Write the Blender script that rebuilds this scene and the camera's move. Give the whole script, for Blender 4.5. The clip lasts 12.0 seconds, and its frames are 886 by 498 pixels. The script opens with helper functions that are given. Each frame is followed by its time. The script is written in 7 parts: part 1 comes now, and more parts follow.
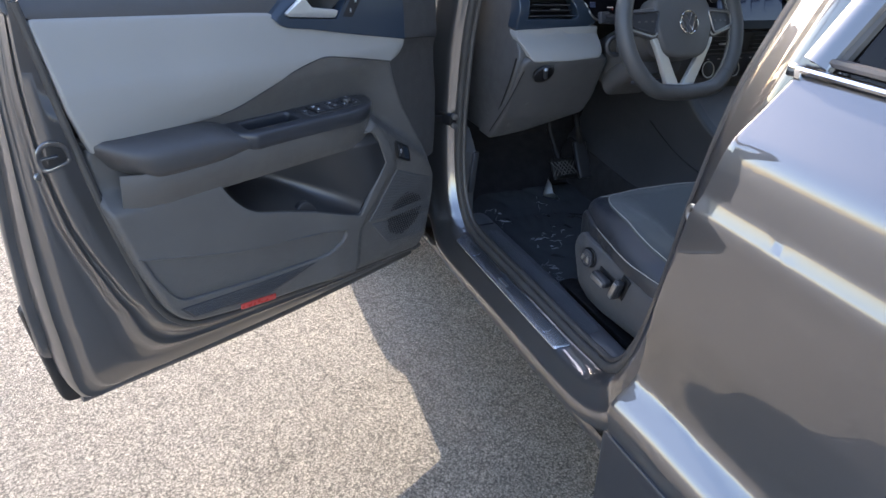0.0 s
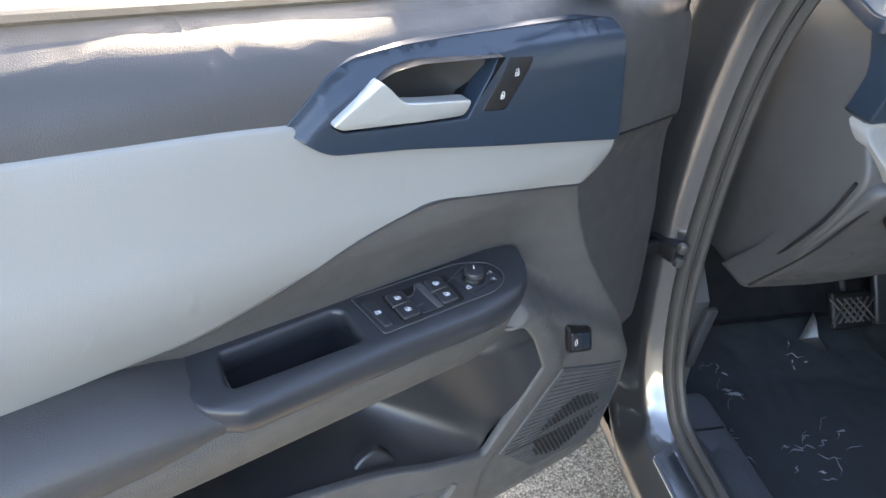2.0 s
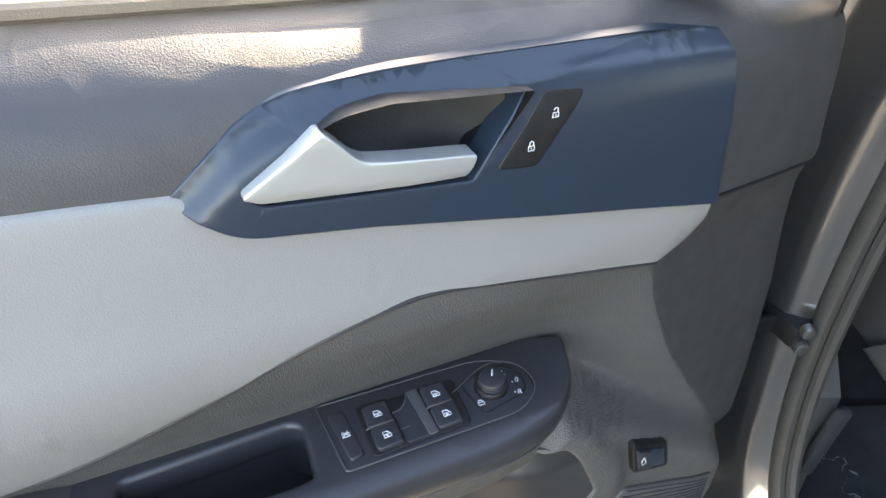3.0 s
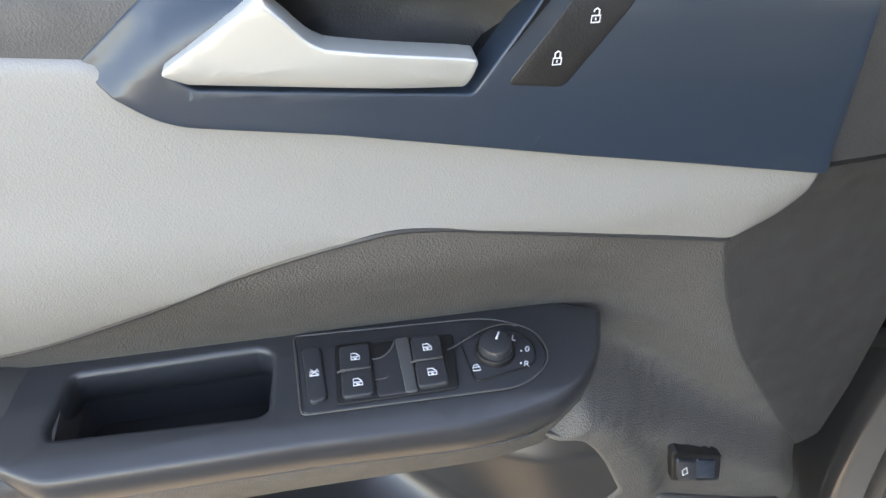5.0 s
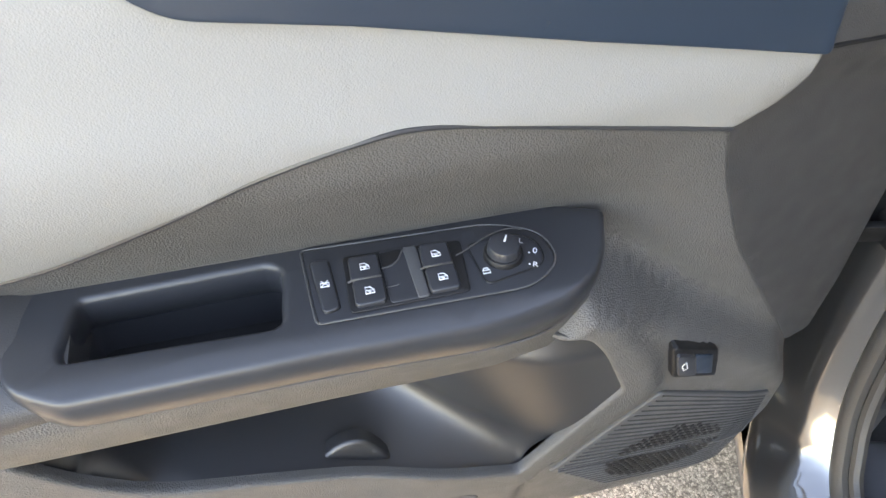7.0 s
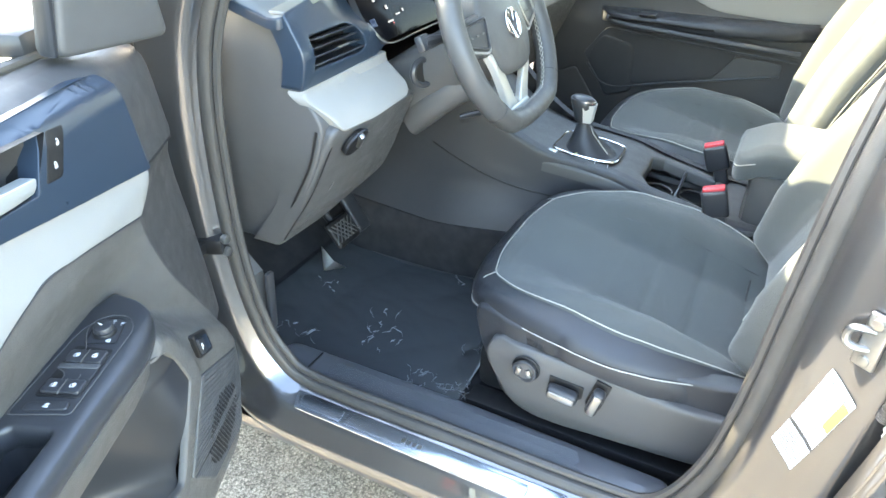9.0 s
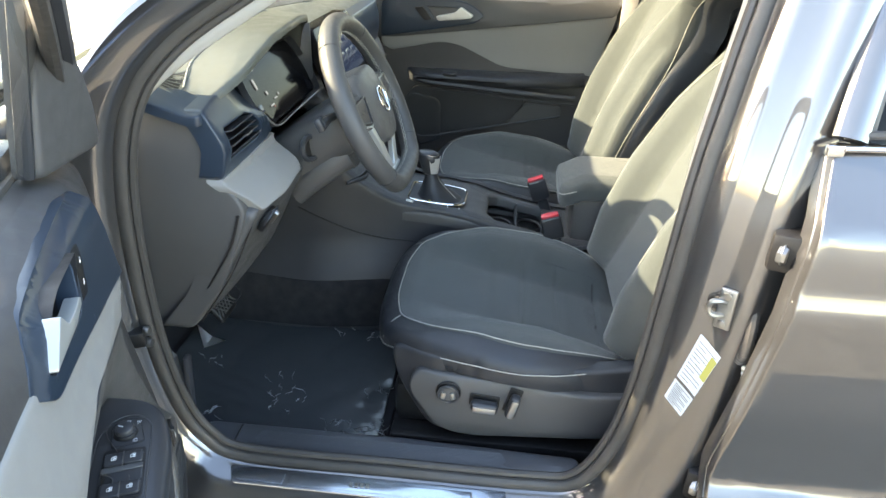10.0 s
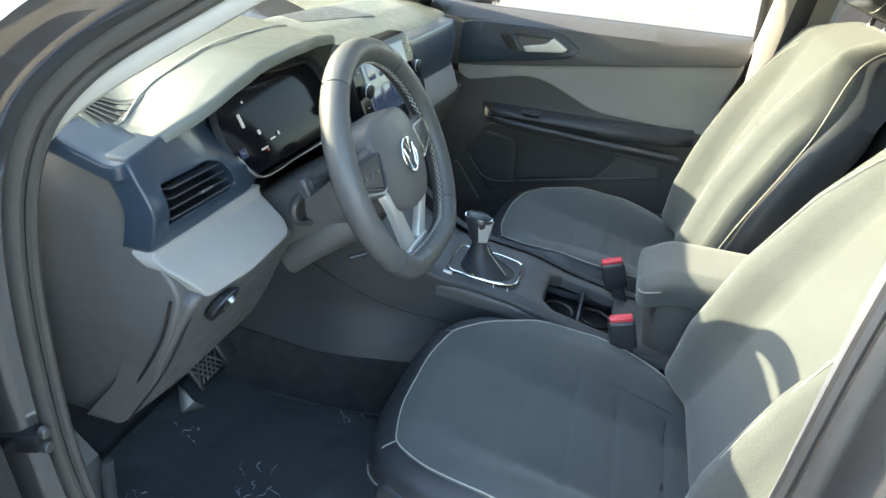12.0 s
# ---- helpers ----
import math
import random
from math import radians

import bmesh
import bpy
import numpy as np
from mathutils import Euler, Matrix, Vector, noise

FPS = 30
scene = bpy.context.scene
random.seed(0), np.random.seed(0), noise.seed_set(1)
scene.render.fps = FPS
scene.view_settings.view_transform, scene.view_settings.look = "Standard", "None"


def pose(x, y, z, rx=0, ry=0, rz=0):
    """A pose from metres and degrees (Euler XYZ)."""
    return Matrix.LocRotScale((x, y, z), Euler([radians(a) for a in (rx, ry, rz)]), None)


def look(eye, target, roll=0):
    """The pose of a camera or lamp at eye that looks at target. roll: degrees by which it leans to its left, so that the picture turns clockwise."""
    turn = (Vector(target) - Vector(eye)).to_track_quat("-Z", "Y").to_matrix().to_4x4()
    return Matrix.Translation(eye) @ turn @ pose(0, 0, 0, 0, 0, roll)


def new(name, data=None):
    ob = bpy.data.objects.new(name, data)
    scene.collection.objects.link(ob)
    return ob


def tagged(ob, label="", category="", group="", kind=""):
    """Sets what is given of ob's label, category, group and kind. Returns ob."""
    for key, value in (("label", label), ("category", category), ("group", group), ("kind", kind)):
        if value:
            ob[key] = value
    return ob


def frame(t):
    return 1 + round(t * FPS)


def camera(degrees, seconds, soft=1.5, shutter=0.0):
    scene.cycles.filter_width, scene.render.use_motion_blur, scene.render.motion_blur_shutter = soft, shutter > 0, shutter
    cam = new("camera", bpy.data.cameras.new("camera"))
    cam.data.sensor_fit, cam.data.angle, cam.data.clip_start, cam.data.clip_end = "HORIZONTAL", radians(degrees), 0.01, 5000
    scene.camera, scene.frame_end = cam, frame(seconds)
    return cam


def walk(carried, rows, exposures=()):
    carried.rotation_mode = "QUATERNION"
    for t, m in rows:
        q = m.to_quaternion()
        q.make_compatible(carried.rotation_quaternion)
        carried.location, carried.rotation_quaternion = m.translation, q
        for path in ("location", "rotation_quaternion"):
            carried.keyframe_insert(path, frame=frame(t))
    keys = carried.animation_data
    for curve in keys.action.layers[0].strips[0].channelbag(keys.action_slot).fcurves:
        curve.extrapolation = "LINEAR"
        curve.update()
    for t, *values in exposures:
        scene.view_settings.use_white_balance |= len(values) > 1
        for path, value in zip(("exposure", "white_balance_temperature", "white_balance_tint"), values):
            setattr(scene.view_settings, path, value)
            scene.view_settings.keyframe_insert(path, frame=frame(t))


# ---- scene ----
cam = camera(67.05, 12.0)
# seconds, eye, yaw, pitch, roll
PATH = [
    (0, -1.5855, -1.5857, 1.3100, -26.730, -29.764, 4.751),
    (0.5, -1.5577, -1.3197, 1.3070, -23.534, -31.293, 4.604),
    (1, -1.5477, -1.0404, 1.2874, -25.114, -32.130, 3.334),
    (1.5, -1.4641, -0.8496, 1.2711, -22.255, -33.810, 4.466),
    (2, -1.3093, -0.7322, 1.2628, -12.580, -35.402, 3.872),
    (2.5, -1.2434, -0.6224, 1.2388, -7.188, -36.656, 2.238),
    (4.3, -1.1374, -0.4778, 1.2006, 11.787, -36.827, 0.899),
    (4.5, -1.1351, -0.4761, 1.1959, 12.066, -37.647, 1.058),
    (5, -1.1319, -0.4802, 1.1719, 13.249, -42.090, 0.723),
    (5.5, -1.1333, -0.4873, 1.1526, 13.790, -46.034, 0.521),
    (6, -1.1345, -0.4925, 1.1447, 13.794, -47.674, 0.619),
    (6.5, -1.1336, -0.4930, 1.1446, 13.815, -47.892, 0.330),
    (6.7, -1.1345, -0.4926, 1.1461, 13.858, -47.980, 0.110),
    (8.3, -1.3670, -0.6960, 1.2489, -39.431, -36.920, -1.015),
    (8.5, -1.4109, -0.7560, 1.2657, -45.980, -36.019, -0.676),
    (9, -1.5033, -0.7953, 1.3065, -63.360, -31.516, 0.609),
    (9.5, -1.6021, -0.7060, 1.3610, -77.449, -29.105, 0.069),
    (10, -1.6911, -0.6175, 1.3875, -84.585, -27.408, 1.647),
    (10.5, -1.7284, -0.5875, 1.3904, -86.855, -26.712, 3.381),
    (11, -1.7207, -0.5848, 1.3877, -86.528, -26.265, 3.632),
    (11.5, -1.6022, -0.6133, 1.3723, -84.172, -26.422, 2.755),
    (12, -1.3075, -0.6600, 1.3639, -76.047, -26.505, 5.422),
]

# seconds, stops, kelvin, tint
EXPOSURES = [(0, 2.28, 6400, 21), (1, 2.91, 6550, 20), (1.8, 3.26, 7100, 19), (2.7, 3.31, 7800, 17), (4.4, 3.24, 8100, 18), (5, 3.54, 8700, 20), (6.7, 3.84, 8800, 21), (8.3, 4.01, 8000, 14), (9, 4.41, 7250, 10), (9.5, 3.76, 7300, 11), (10, 3.26, 7500, 12), (11, 3.21, 7400, 11), (12, 3.36, 6850, 8)]


def eye_pose(x, y, z, yaw, pitch, roll):
    return pose(x, y, z, 0, 0, yaw) @ pose(0, 0, 0, 90 + pitch) @ pose(0, 0, 0, 0, 0, roll)


walk(cam, [(t, eye_pose(*p)) for t, *p in PATH], EXPOSURES)

# ---- world and sun ----
SUN = Vector((0.065, 1.0, 0.505)).normalized()      # towards the sun
scene.render.film_transparent = False
world = bpy.data.worlds.new("world")
scene.world = world
world.use_nodes = True
nt = world.node_tree
sky = nt.nodes.new("ShaderNodeTexSky")
sky.sky_type = "NISHITA"
sky.sun_disc = False
sky.sun_elevation = math.asin(SUN.z)
sky.sun_rotation = math.atan2(SUN.x, SUN.y)
sky.air_density, sky.dust_density = 1.1, 1.3
nt.links.new(sky.outputs[0], nt.nodes["Background"].inputs[0])
nt.nodes["Background"].inputs[1].default_value = 0.15
sun_data = bpy.data.lights.new("sun", "SUN")
sun_data.energy, sun_data.angle, sun_data.color = 2.70, radians(0.53), (1.0, 0.90, 0.70)
sun = new("sun", sun_data)
sun.matrix_basis = look((0, 0, 0), -SUN)

# ---- materials ----


def material(name, colour, rough=0.5, metal=0.0, grain=0.0, grain_scale=900.0, mottle=0.12, mottle_scale=9.0, coat=0.0,
             spec=0.5, kind="voronoi", stretch=(1, 1, 1), rough_var=0.08, sheen=0.0, flake=0.0):
    """A surface with fine relief, slow variation of tone and of gloss, all in the thing's own metres."""
    m = bpy.data.materials.new(name)
    m.use_nodes = True
    t = m.node_tree
    n, l = t.nodes, t.links
    p = n["Principled BSDF"]
    at = n.new("ShaderNodeTexCoord")
    slow = n.new("ShaderNodeTexNoise")
    slow.inputs["Scale"].default_value, slow.inputs["Detail"].default_value = mottle_scale, 5
    l.new(at.outputs["Object"], slow.inputs["Vector"])
    ramp = n.new("ShaderNodeMapRange")
    ramp.inputs[1].default_value, ramp.inputs[2].default_value = 0.3, 0.7
    ramp.inputs[3].default_value, ramp.inputs[4].default_value = 1 - mottle, 1 + mottle
    l.new(slow.outputs[0], ramp.inputs[0])
    mix = n.new("ShaderNodeVectorMath")
    mix.operation = "SCALE"
    mix.inputs[0].default_value = colour
    l.new(ramp.outputs[0], mix.inputs["Scale"])
    l.new(mix.outputs[0], p.inputs["Base Color"])
    gl = n.new("ShaderNodeMapRange")
    gl.inputs[1].default_value, gl.inputs[2].default_value = 0.3, 0.7
    gl.inputs[3].default_value, gl.inputs[4].default_value = max(rough - rough_var, 0.02), min(rough + rough_var, 1)
    fine = n.new("ShaderNodeTexNoise")
    fine.inputs["Scale"].default_value, fine.inputs["Detail"].default_value = mottle_scale * 6, 4
    l.new(at.outputs["Object"], fine.inputs["Vector"])
    l.new(fine.outputs[0], gl.inputs[0])
    l.new(gl.outputs[0], p.inputs["Roughness"])
    p.inputs["Metallic"].default_value = metal
    p.inputs["Specular IOR Level"].default_value = spec
    p.inputs["Coat Weight"].default_value = coat
    p.inputs["Coat Roughness"].default_value, p.inputs["Coat IOR"].default_value = 0.006, 2.15
    p.inputs["Sheen Weight"].default_value = sheen
    if grain:
        g = n.new("ShaderNodeTexVoronoi" if kind == "voronoi" else "ShaderNodeTexNoise")
        g.inputs["Scale"].default_value = grain_scale
        sc = n.new("ShaderNodeMapping")
        sc.inputs["Scale"].default_value = stretch
        l.new(at.outputs["Object"], sc.inputs["Vector"])
        l.new(sc.outputs[0], g.inputs["Vector"])
        b = n.new("ShaderNodeBump")
        b.inputs["Strength"].default_value, b.inputs["Distance"].default_value = grain, 0.0009
        l.new(g.outputs[0], b.inputs["Height"])
        l.new(b.outputs[0], p.inputs["Normal"])
    return m


PAINT = material("grey_metallic_paint", (0.078, 0.078, 0.080), 0.34, 0.6, 0, 1, 0.03, 3, coat=1.0, rough_var=0.0)
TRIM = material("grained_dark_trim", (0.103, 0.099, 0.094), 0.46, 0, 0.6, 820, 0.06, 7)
ENDTRIM = material("plain_dark_end_trim", (0.060, 0.058, 0.058), 0.46, 0, 0.25, 1000, 0.05, 7)
TRIM2 = material("smooth_dark_trim", (0.082, 0.082, 0.083), 0.42, 0, 0.2, 1200, 0.06, 7)
BLACK = material("black_satin_plastic", (0.036, 0.038, 0.043), 0.30, 0, 0.05, 1500, 0.05, 12, rough_var=0.02)
# Real black plastic, and the near-black put into recesses for their shade.
VOID = material("black_plastic_and_shade", (0.010, 0.010, 0.011), 0.5, 0, 0.15, 900, 0.1, 12)
INSERT = material("light_grey_leatherette", (0.262, 0.259, 0.249), 0.5, 0, 0.2, 1000, 0.03, 6)
DECOR = material("blue_grey_satin_decor", (0.021, 0.034, 0.053), 0.28, 0, 0, 1600, 0.02, 10, rough_var=0.0, spec=0.55)
SILVER = material("satin_silver", (0.60, 0.61, 0.59), 0.32, 0.55, 0, 1, 0.02, 14, rough_var=0.02)
CHROME = material("chrome", (0.80, 0.80, 0.80), 0.08, 1.0, 0, 1, 0.02, 20, rough_var=0.015)
RUBBER = material("black_rubber", (0.062, 0.058, 0.054), 0.45, 0, 0.2, 700, 0.12, 20)
FABRIC = material("grey_woven_fabric", (0.072, 0.081, 0.082), 0.9, 0, 0.9, 900, 0.06, 14, kind="noise", stretch=(1, 1, 0.3), sheen=0.25, spec=0.2)
LEATHER = material("charcoal_leatherette", (0.030, 0.033, 0.039), 0.40, 0, 0.3, 900, 0.08, 8, spec=0.5)
RIMSKIN = material("smooth_wheel_leather", (0.070, 0.071, 0.072), 0.44, 0, 0.15, 1200, 0.05, 12, spec=0.55)
DASHTOP = material("soft_dash_skin", (0.100, 0.109, 0.098), 0.40, 0, 0.25, 1100, 0.04, 8)
CONSOLE = material("dark_console_plastic", (0.044, 0.046, 0.051), 0.42, 0, 0.25, 1000, 0.06, 8)
CARPET = material("black_carpet", (0.036, 0.036, 0.039), 0.95, 0, 1.0, 900, 0.2, 30, kind="noise", spec=0.1)
FILM = material("clear_film_over_mat", (0.064, 0.071, 0.078), 0.22, 0, 0, 26, 0.04, 5, rough_var=0.0, spec=0.9)
FOLD = material("folded_film_with_glints", (0.30, 0.32, 0.33), 0.18, 0, 0, 1, 0.3, 60, rough_var=0.05, spec=1.0)
PAPER = material("white_paper", (0.62, 0.66, 0.70), 0.7, 0, 0.1, 500, 0.04, 30)
THREAD = material("pale_thread", (0.36, 0.36, 0.33), 0.7, 0, 0.3, 2500, 0.1, 60)
RED = material("red_plastic", (0.55, 0.035, 0.05), 0.35, 0, 0.05, 900, 0.06, 20)
REFLECT = material("dull_red_reflector", (0.50, 0.06, 0.05), 0.3, 0, 0.4, 500, 0.08, 20)
STEEL = material("zinc_steel", (0.38, 0.38, 0.37), 0.38, 0.95, 0.1, 700, 0.12, 30)
PLATE = material("brushed_sill_plate", (0.56, 0.63, 0.74), 0.20, 0.95, 0, 700, 0.02, 8, rough_var=0.0)
SILLTRIM = material("satin_sill_plastic", (0.088, 0.093, 0.103), 0.30, 0, 0.1, 1100, 0.05, 9, spec=0.7, rough_var=0.0)
# Darker than the door trim, to carry the shade inside the map pocket.
POCKETSKIN = material("satin_pocket_with_shade", (0.020, 0.021, 0.024), 0.40, 0, 0.0, 1500, 0.03, 5, spec=1.0, rough_var=0.0)
GLASS_BLACK = material("black_display_glass", (0.007, 0.007, 0.009), 0.10, 0, 0, 1, 0.05, 10, rough_var=0.0, spec=0.08)
MARK = material("white_marking", (0.75, 0.76, 0.78), 0.5, 0, 0, 1, 0.03, 40)
LINER = material("pale_headliner", (0.52, 0.51, 0.48), 0.9, 0, 0.5, 1200, 0.04, 10, kind="noise")
WHITEPLASTIC = material("pale_pillar_trim", (0.40, 0.385, 0.35), 0.6, 0, 0.3, 900, 0.04, 8)
YELLOW = material("yellow_ink", (0.42, 0.40, 0.10), 0.6, 0, 0, 1, 0.05, 40)


def glass(name, tint, rough=0.0):
    m = bpy.data.materials.new(name)
    m.use_nodes = True
    t = m.node_tree
    t.nodes.remove(t.nodes["Principled BSDF"])
    a, b, mx = t.nodes.new("ShaderNodeBsdfTransparent"), t.nodes.new("ShaderNodeBsdfGlossy"), t.nodes.new("ShaderNodeMixShader")
    f = t.nodes.new("ShaderNodeFresnel")
    f.inputs[0].default_value = 1.35
    a.inputs[0].default_value = (*tint, 1)
    b.inputs["Roughness"].default_value = 0.02
    t.links.new(f.outputs[0], mx.inputs[0])
    t.links.new(a.outputs[0], mx.inputs[1])
    t.links.new(b.outputs[0], mx.inputs[2])
    t.links.new(mx.outputs[0], t.nodes["Material Output"].inputs[0])
    return m


SCREENGLASS = glass("laminated_windscreen_glass", (0.91, 0.93, 0.83))
CLEAR = glass("clear_window_glass", (0.86, 0.89, 0.87))
SIDEGLASS = glass("privacy_side_glass", (0.60, 0.60, 0.56))
TINTED = glass("tinted_window_glass", (0.10, 0.10, 0.105))


def glow(name, colour, strength):
    m = bpy.data.materials.new(name)
    m.use_nodes = True
    p = m.node_tree.nodes["Principled BSDF"]
    p.inputs["Base Color"].default_value = (0.01, 0.01, 0.012, 1)
    p.inputs["Roughness"].default_value = 0.1
    p.inputs["Emission Color"].default_value = (*colour, 1)
    p.inputs["Emission Strength"].default_value = strength
    return m


SCREEN_WHITE = glow("lit_display_white", (0.8, 0.85, 0.9), 0.05)
SCREEN_BLUE = glow("lit_display_blue", (0.12, 0.22, 0.5), 0.018)
SCREEN_RED = glow("lit_display_red", (0.9, 0.15, 0.12), 0.04)

# ---- building helpers ----
FIXED = {}


def thing(name, label, category, at=(0, 0, 0), rz=0.0, group="", local=False):
    """An Empty at the thing's base. local: its parts are built in its own axes, otherwise in the world's."""
    ob = new(name)
    ob.empty_display_size = 0.05
    ob.matrix_basis = pose(*at, 0, 0, rz)
    FIXED[ob] = Matrix() if local else ob.matrix_basis.inverted()
    return tagged(ob, label, category, group)


def mesh_of(name, bm, mat, sharp=35.0, flat=False):
    bmesh.ops.recalc_face_normals(bm, faces=bm.faces)
    for e in bm.edges:
        e.smooth = len(e.link_faces) == 2 and (e.calc_face_angle(4) < radians(sharp) or e.calc_length() < 0.0009 or min(f.calc_area() for f in e.link_faces) < 1.5e-7)
    me = bpy.data.meshes.new(name)
    bm.to_mesh(me)
    bm.free()
    me.materials.append(mat)
    if not flat:
        me.polygons.foreach_set("use_smooth", [True] * len(me.polygons))
    return me


def part(name, bm, mat, parent=None, label="", sharp=35.0):
    ob = new(name, mesh_of(name, bm, mat, sharp))
    if parent is not None:
        ob.parent = parent
        ob.matrix_parent_inverse = FIXED.get(parent, Matrix())
    if label:
        ob["label"] = label
    return ob


def rounded(pts, r=0.01, n=5):
    """A closed outline with filleted corners. A corner may carry its own radius as a third number."""
    out = []
    k = len(pts)
    for i in range(k):
        p, a, b = Vector(pts[i][:2]), Vector(pts[i - 1][:2]), Vector(pts[(i + 1) % k][:2])
        rad = pts[i][2] if len(pts[i]) > 2 else r
        da, db = a - p, b - p
        t = min(rad, 0.48 * da.length, 0.48 * db.length)
        s, e = p + da.normalized() * t, p + db.normalized() * t
        for j in range(n + 1):
            f = j / n
            out.append((1 - f) ** 2 * s + 2 * f * (1 - f) * p + f * f * e)
    keep = [out[0]]
    for q in out[1:]:
        if (q - keep[-1]).length > 2e-4:
            keep.append(q)
    if (keep[0] - keep[-1]).length < 2e-4:
        keep.pop()
    return keep


def smooth_path(pts, n=6, closed=False):
    """Catmull-Rom through points of any dimension."""
    p = [Vector(q) for q in pts]
    k = len(p)
    out = []
    for i in range(k if closed else k - 1):
        a, b = p[i], p[(i + 1) % k]
        z = p[i - 1] if closed or i else a * 2 - b
        c = p[(i + 2) % k] if closed or i + 2 < k else b * 2 - a
        for j in range(n):
            t = j / n
            out.append(0.5 * (2 * a + (b - z) * t + (2 * z - 5 * a + 4 * b - c) * t * t + (3 * a - z - 3 * b + c) * t ** 3))
    if not closed:
        out.append(p[-1])
    return out


def world_frame(a, b, h):
    return (a, b, h)


def door_frame(a, b, h):
    return (a, h, b)


def panel(outline, height, frame_of=world_frame, thick=0.01, bev=0.003, cell=0.02, holes=(), rim=None, hole_depth=None):
    """A skin over an outline that follows a height function, with rounded edges and a turned-back rim."""
    bm = bmesh.new()
    edges = []
    for loop in (outline, *holes):
        vs = [bm.verts.new((q[0], q[1], 0)) for q in loop]
        edges += [bm.edges.new((vs[i - 1], vs[i])) for i in range(len(vs))]
    bmesh.ops.triangle_fill(bm, use_beauty=True, use_dissolve=False, edges=edges)
    lo = [min(q[i] for q in outline) for i in (0, 1)]
    hi = [max(q[i] for q in outline) for i in (0, 1)]
    for i in (0, 1):
        k = max(1, int((hi[i] - lo[i]) / cell))
        for j in range(1, k):
            at, no = [0, 0, 0], [0, 0, 0]
            at[i], no[i] = lo[i] + (hi[i] - lo[i]) * j / k, 1
            bmesh.ops.bisect_plane(bm, geom=bm.verts[:] + bm.edges[:] + bm.faces[:], dist=1e-6, plane_co=at, plane_no=no)
    bmesh.ops.remove_doubles(bm, verts=bm.verts[:], dist=min(0.0006, cell * 0.06, bev * 0.5))
    base, out = {}, {}
    border = [e for e in bm.edges if len(e.link_faces) == 1]
    for e in border:
        d = (e.verts[1].co - e.verts[0].co)
        nrm = Vector((d.y, -d.x, 0)).normalized()
        c = e.link_faces[0].calc_center_median()
        if (c - e.verts[0].co).dot(nrm) > 0:
            nrm = -nrm
        for v in e.verts:
            out[v] = out.get(v, Vector()) + nrm
    for v in bm.verts:
        base[v] = (v.co.x, v.co.y, 0.0)
    steps = rim or [(bev * 0.5, bev * 0.13), (bev * 0.87, bev * 0.5), (bev, bev), (bev, thick)]
    outer = set()
    if hole_depth is not None:
        near = {}
        for e in border:
            for p, q in (e.verts, reversed(e.verts)):
                near.setdefault(p, []).append(q)
        todo = [min(near, key=lambda v: (v.co.x - outline[0][0]) ** 2 + (v.co.y - outline[0][1]) ** 2)]
        while todo:
            v = todo.pop()
            if v not in outer:
                outer.add(v)
                todo += near[v]
    cur = {v: v for v in out}
    pairs = [tuple(e.verts) for e in border]
    for o, d in steps:
        nxt = {}
        for v in out:
            nn = out[v].normalized()
            nxt[v] = bm.verts.new((0, 0, 0))
            deep = hole_depth is not None and v not in outer
            base[nxt[v]] = (base[v][0] + nn.x * (min(o, 0.003) if deep else o), base[v][1] + nn.y * (min(o, 0.003) if deep else o), min(d, hole_depth) if deep else d)
        for p, q in pairs:
            bm.faces.new((cur[p], cur[q], nxt[q], nxt[p]))
        cur = nxt
    for v in bm.verts:
        a, b, d = base[v]
        v.co = frame_of(a, b, height(a, b) - d)
    return bm


def loft(rings, caps=True, closed=False, ring_closed=True):
    bm = bmesh.new()
    rows = [[bm.verts.new(p) for p in r] for r in rings]
    k = len(rows[0])
    for i in range(len(rows) if closed else len(rows) - 1):
        a, b = rows[i], rows[(i + 1) % len(rows)]
        for j in range(k if ring_closed else k - 1):
            f = [a[j], a[(j + 1) % k], b[(j + 1) % k], b[j]]
            f = [v for q, v in enumerate(f) if v not in f[:q]]
            if len(f) > 2:
                bm.faces.new(f)
    if caps and not closed and ring_closed:
        bm.faces.new(rows[0])
        bm.faces.new(rows[-1])
    return bm


def tube(path, r=0.005, closed=False, seg=8, bm=None, squash=1.0, up=None):
    """A round bar along a path; r may be one radius or one for each point."""
    pts = [Vector(p) for p in path]
    rad = r if isinstance(r, (list, tuple)) else [r] * len(pts)
    rings = []
    ref = Vector(up) if up else None
    for i, p in enumerate(pts):
        a = pts[i - 1] if i or closed else p
        b = pts[(i + 1) % len(pts)] if i + 1 < len(pts) or closed else p
        d = (b - a).normalized()
        if ref is None:
            ref = d.orthogonal()
        s = ref - d * ref.dot(d)
        s = s.normalized() if s.length > 1e-6 else d.orthogonal().normalized()
        t = d.cross(s)
        if up is None:
            ref = s
        rings.append([p + s * math.cos(2 * math.pi * j / seg) * rad[i] * squash + t * math.sin(2 * math.pi * j / seg) * rad[i] for j in range(seg)])
    made = loft(rings, True, closed)
    return joined(bm, made) if bm else made


def joined(bm, other):
    me = bpy.data.meshes.new("tmp")
    other.to_mesh(me)
    other.free()
    bm.from_mesh(me)
    bpy.data.meshes.remove(me)
    return bm


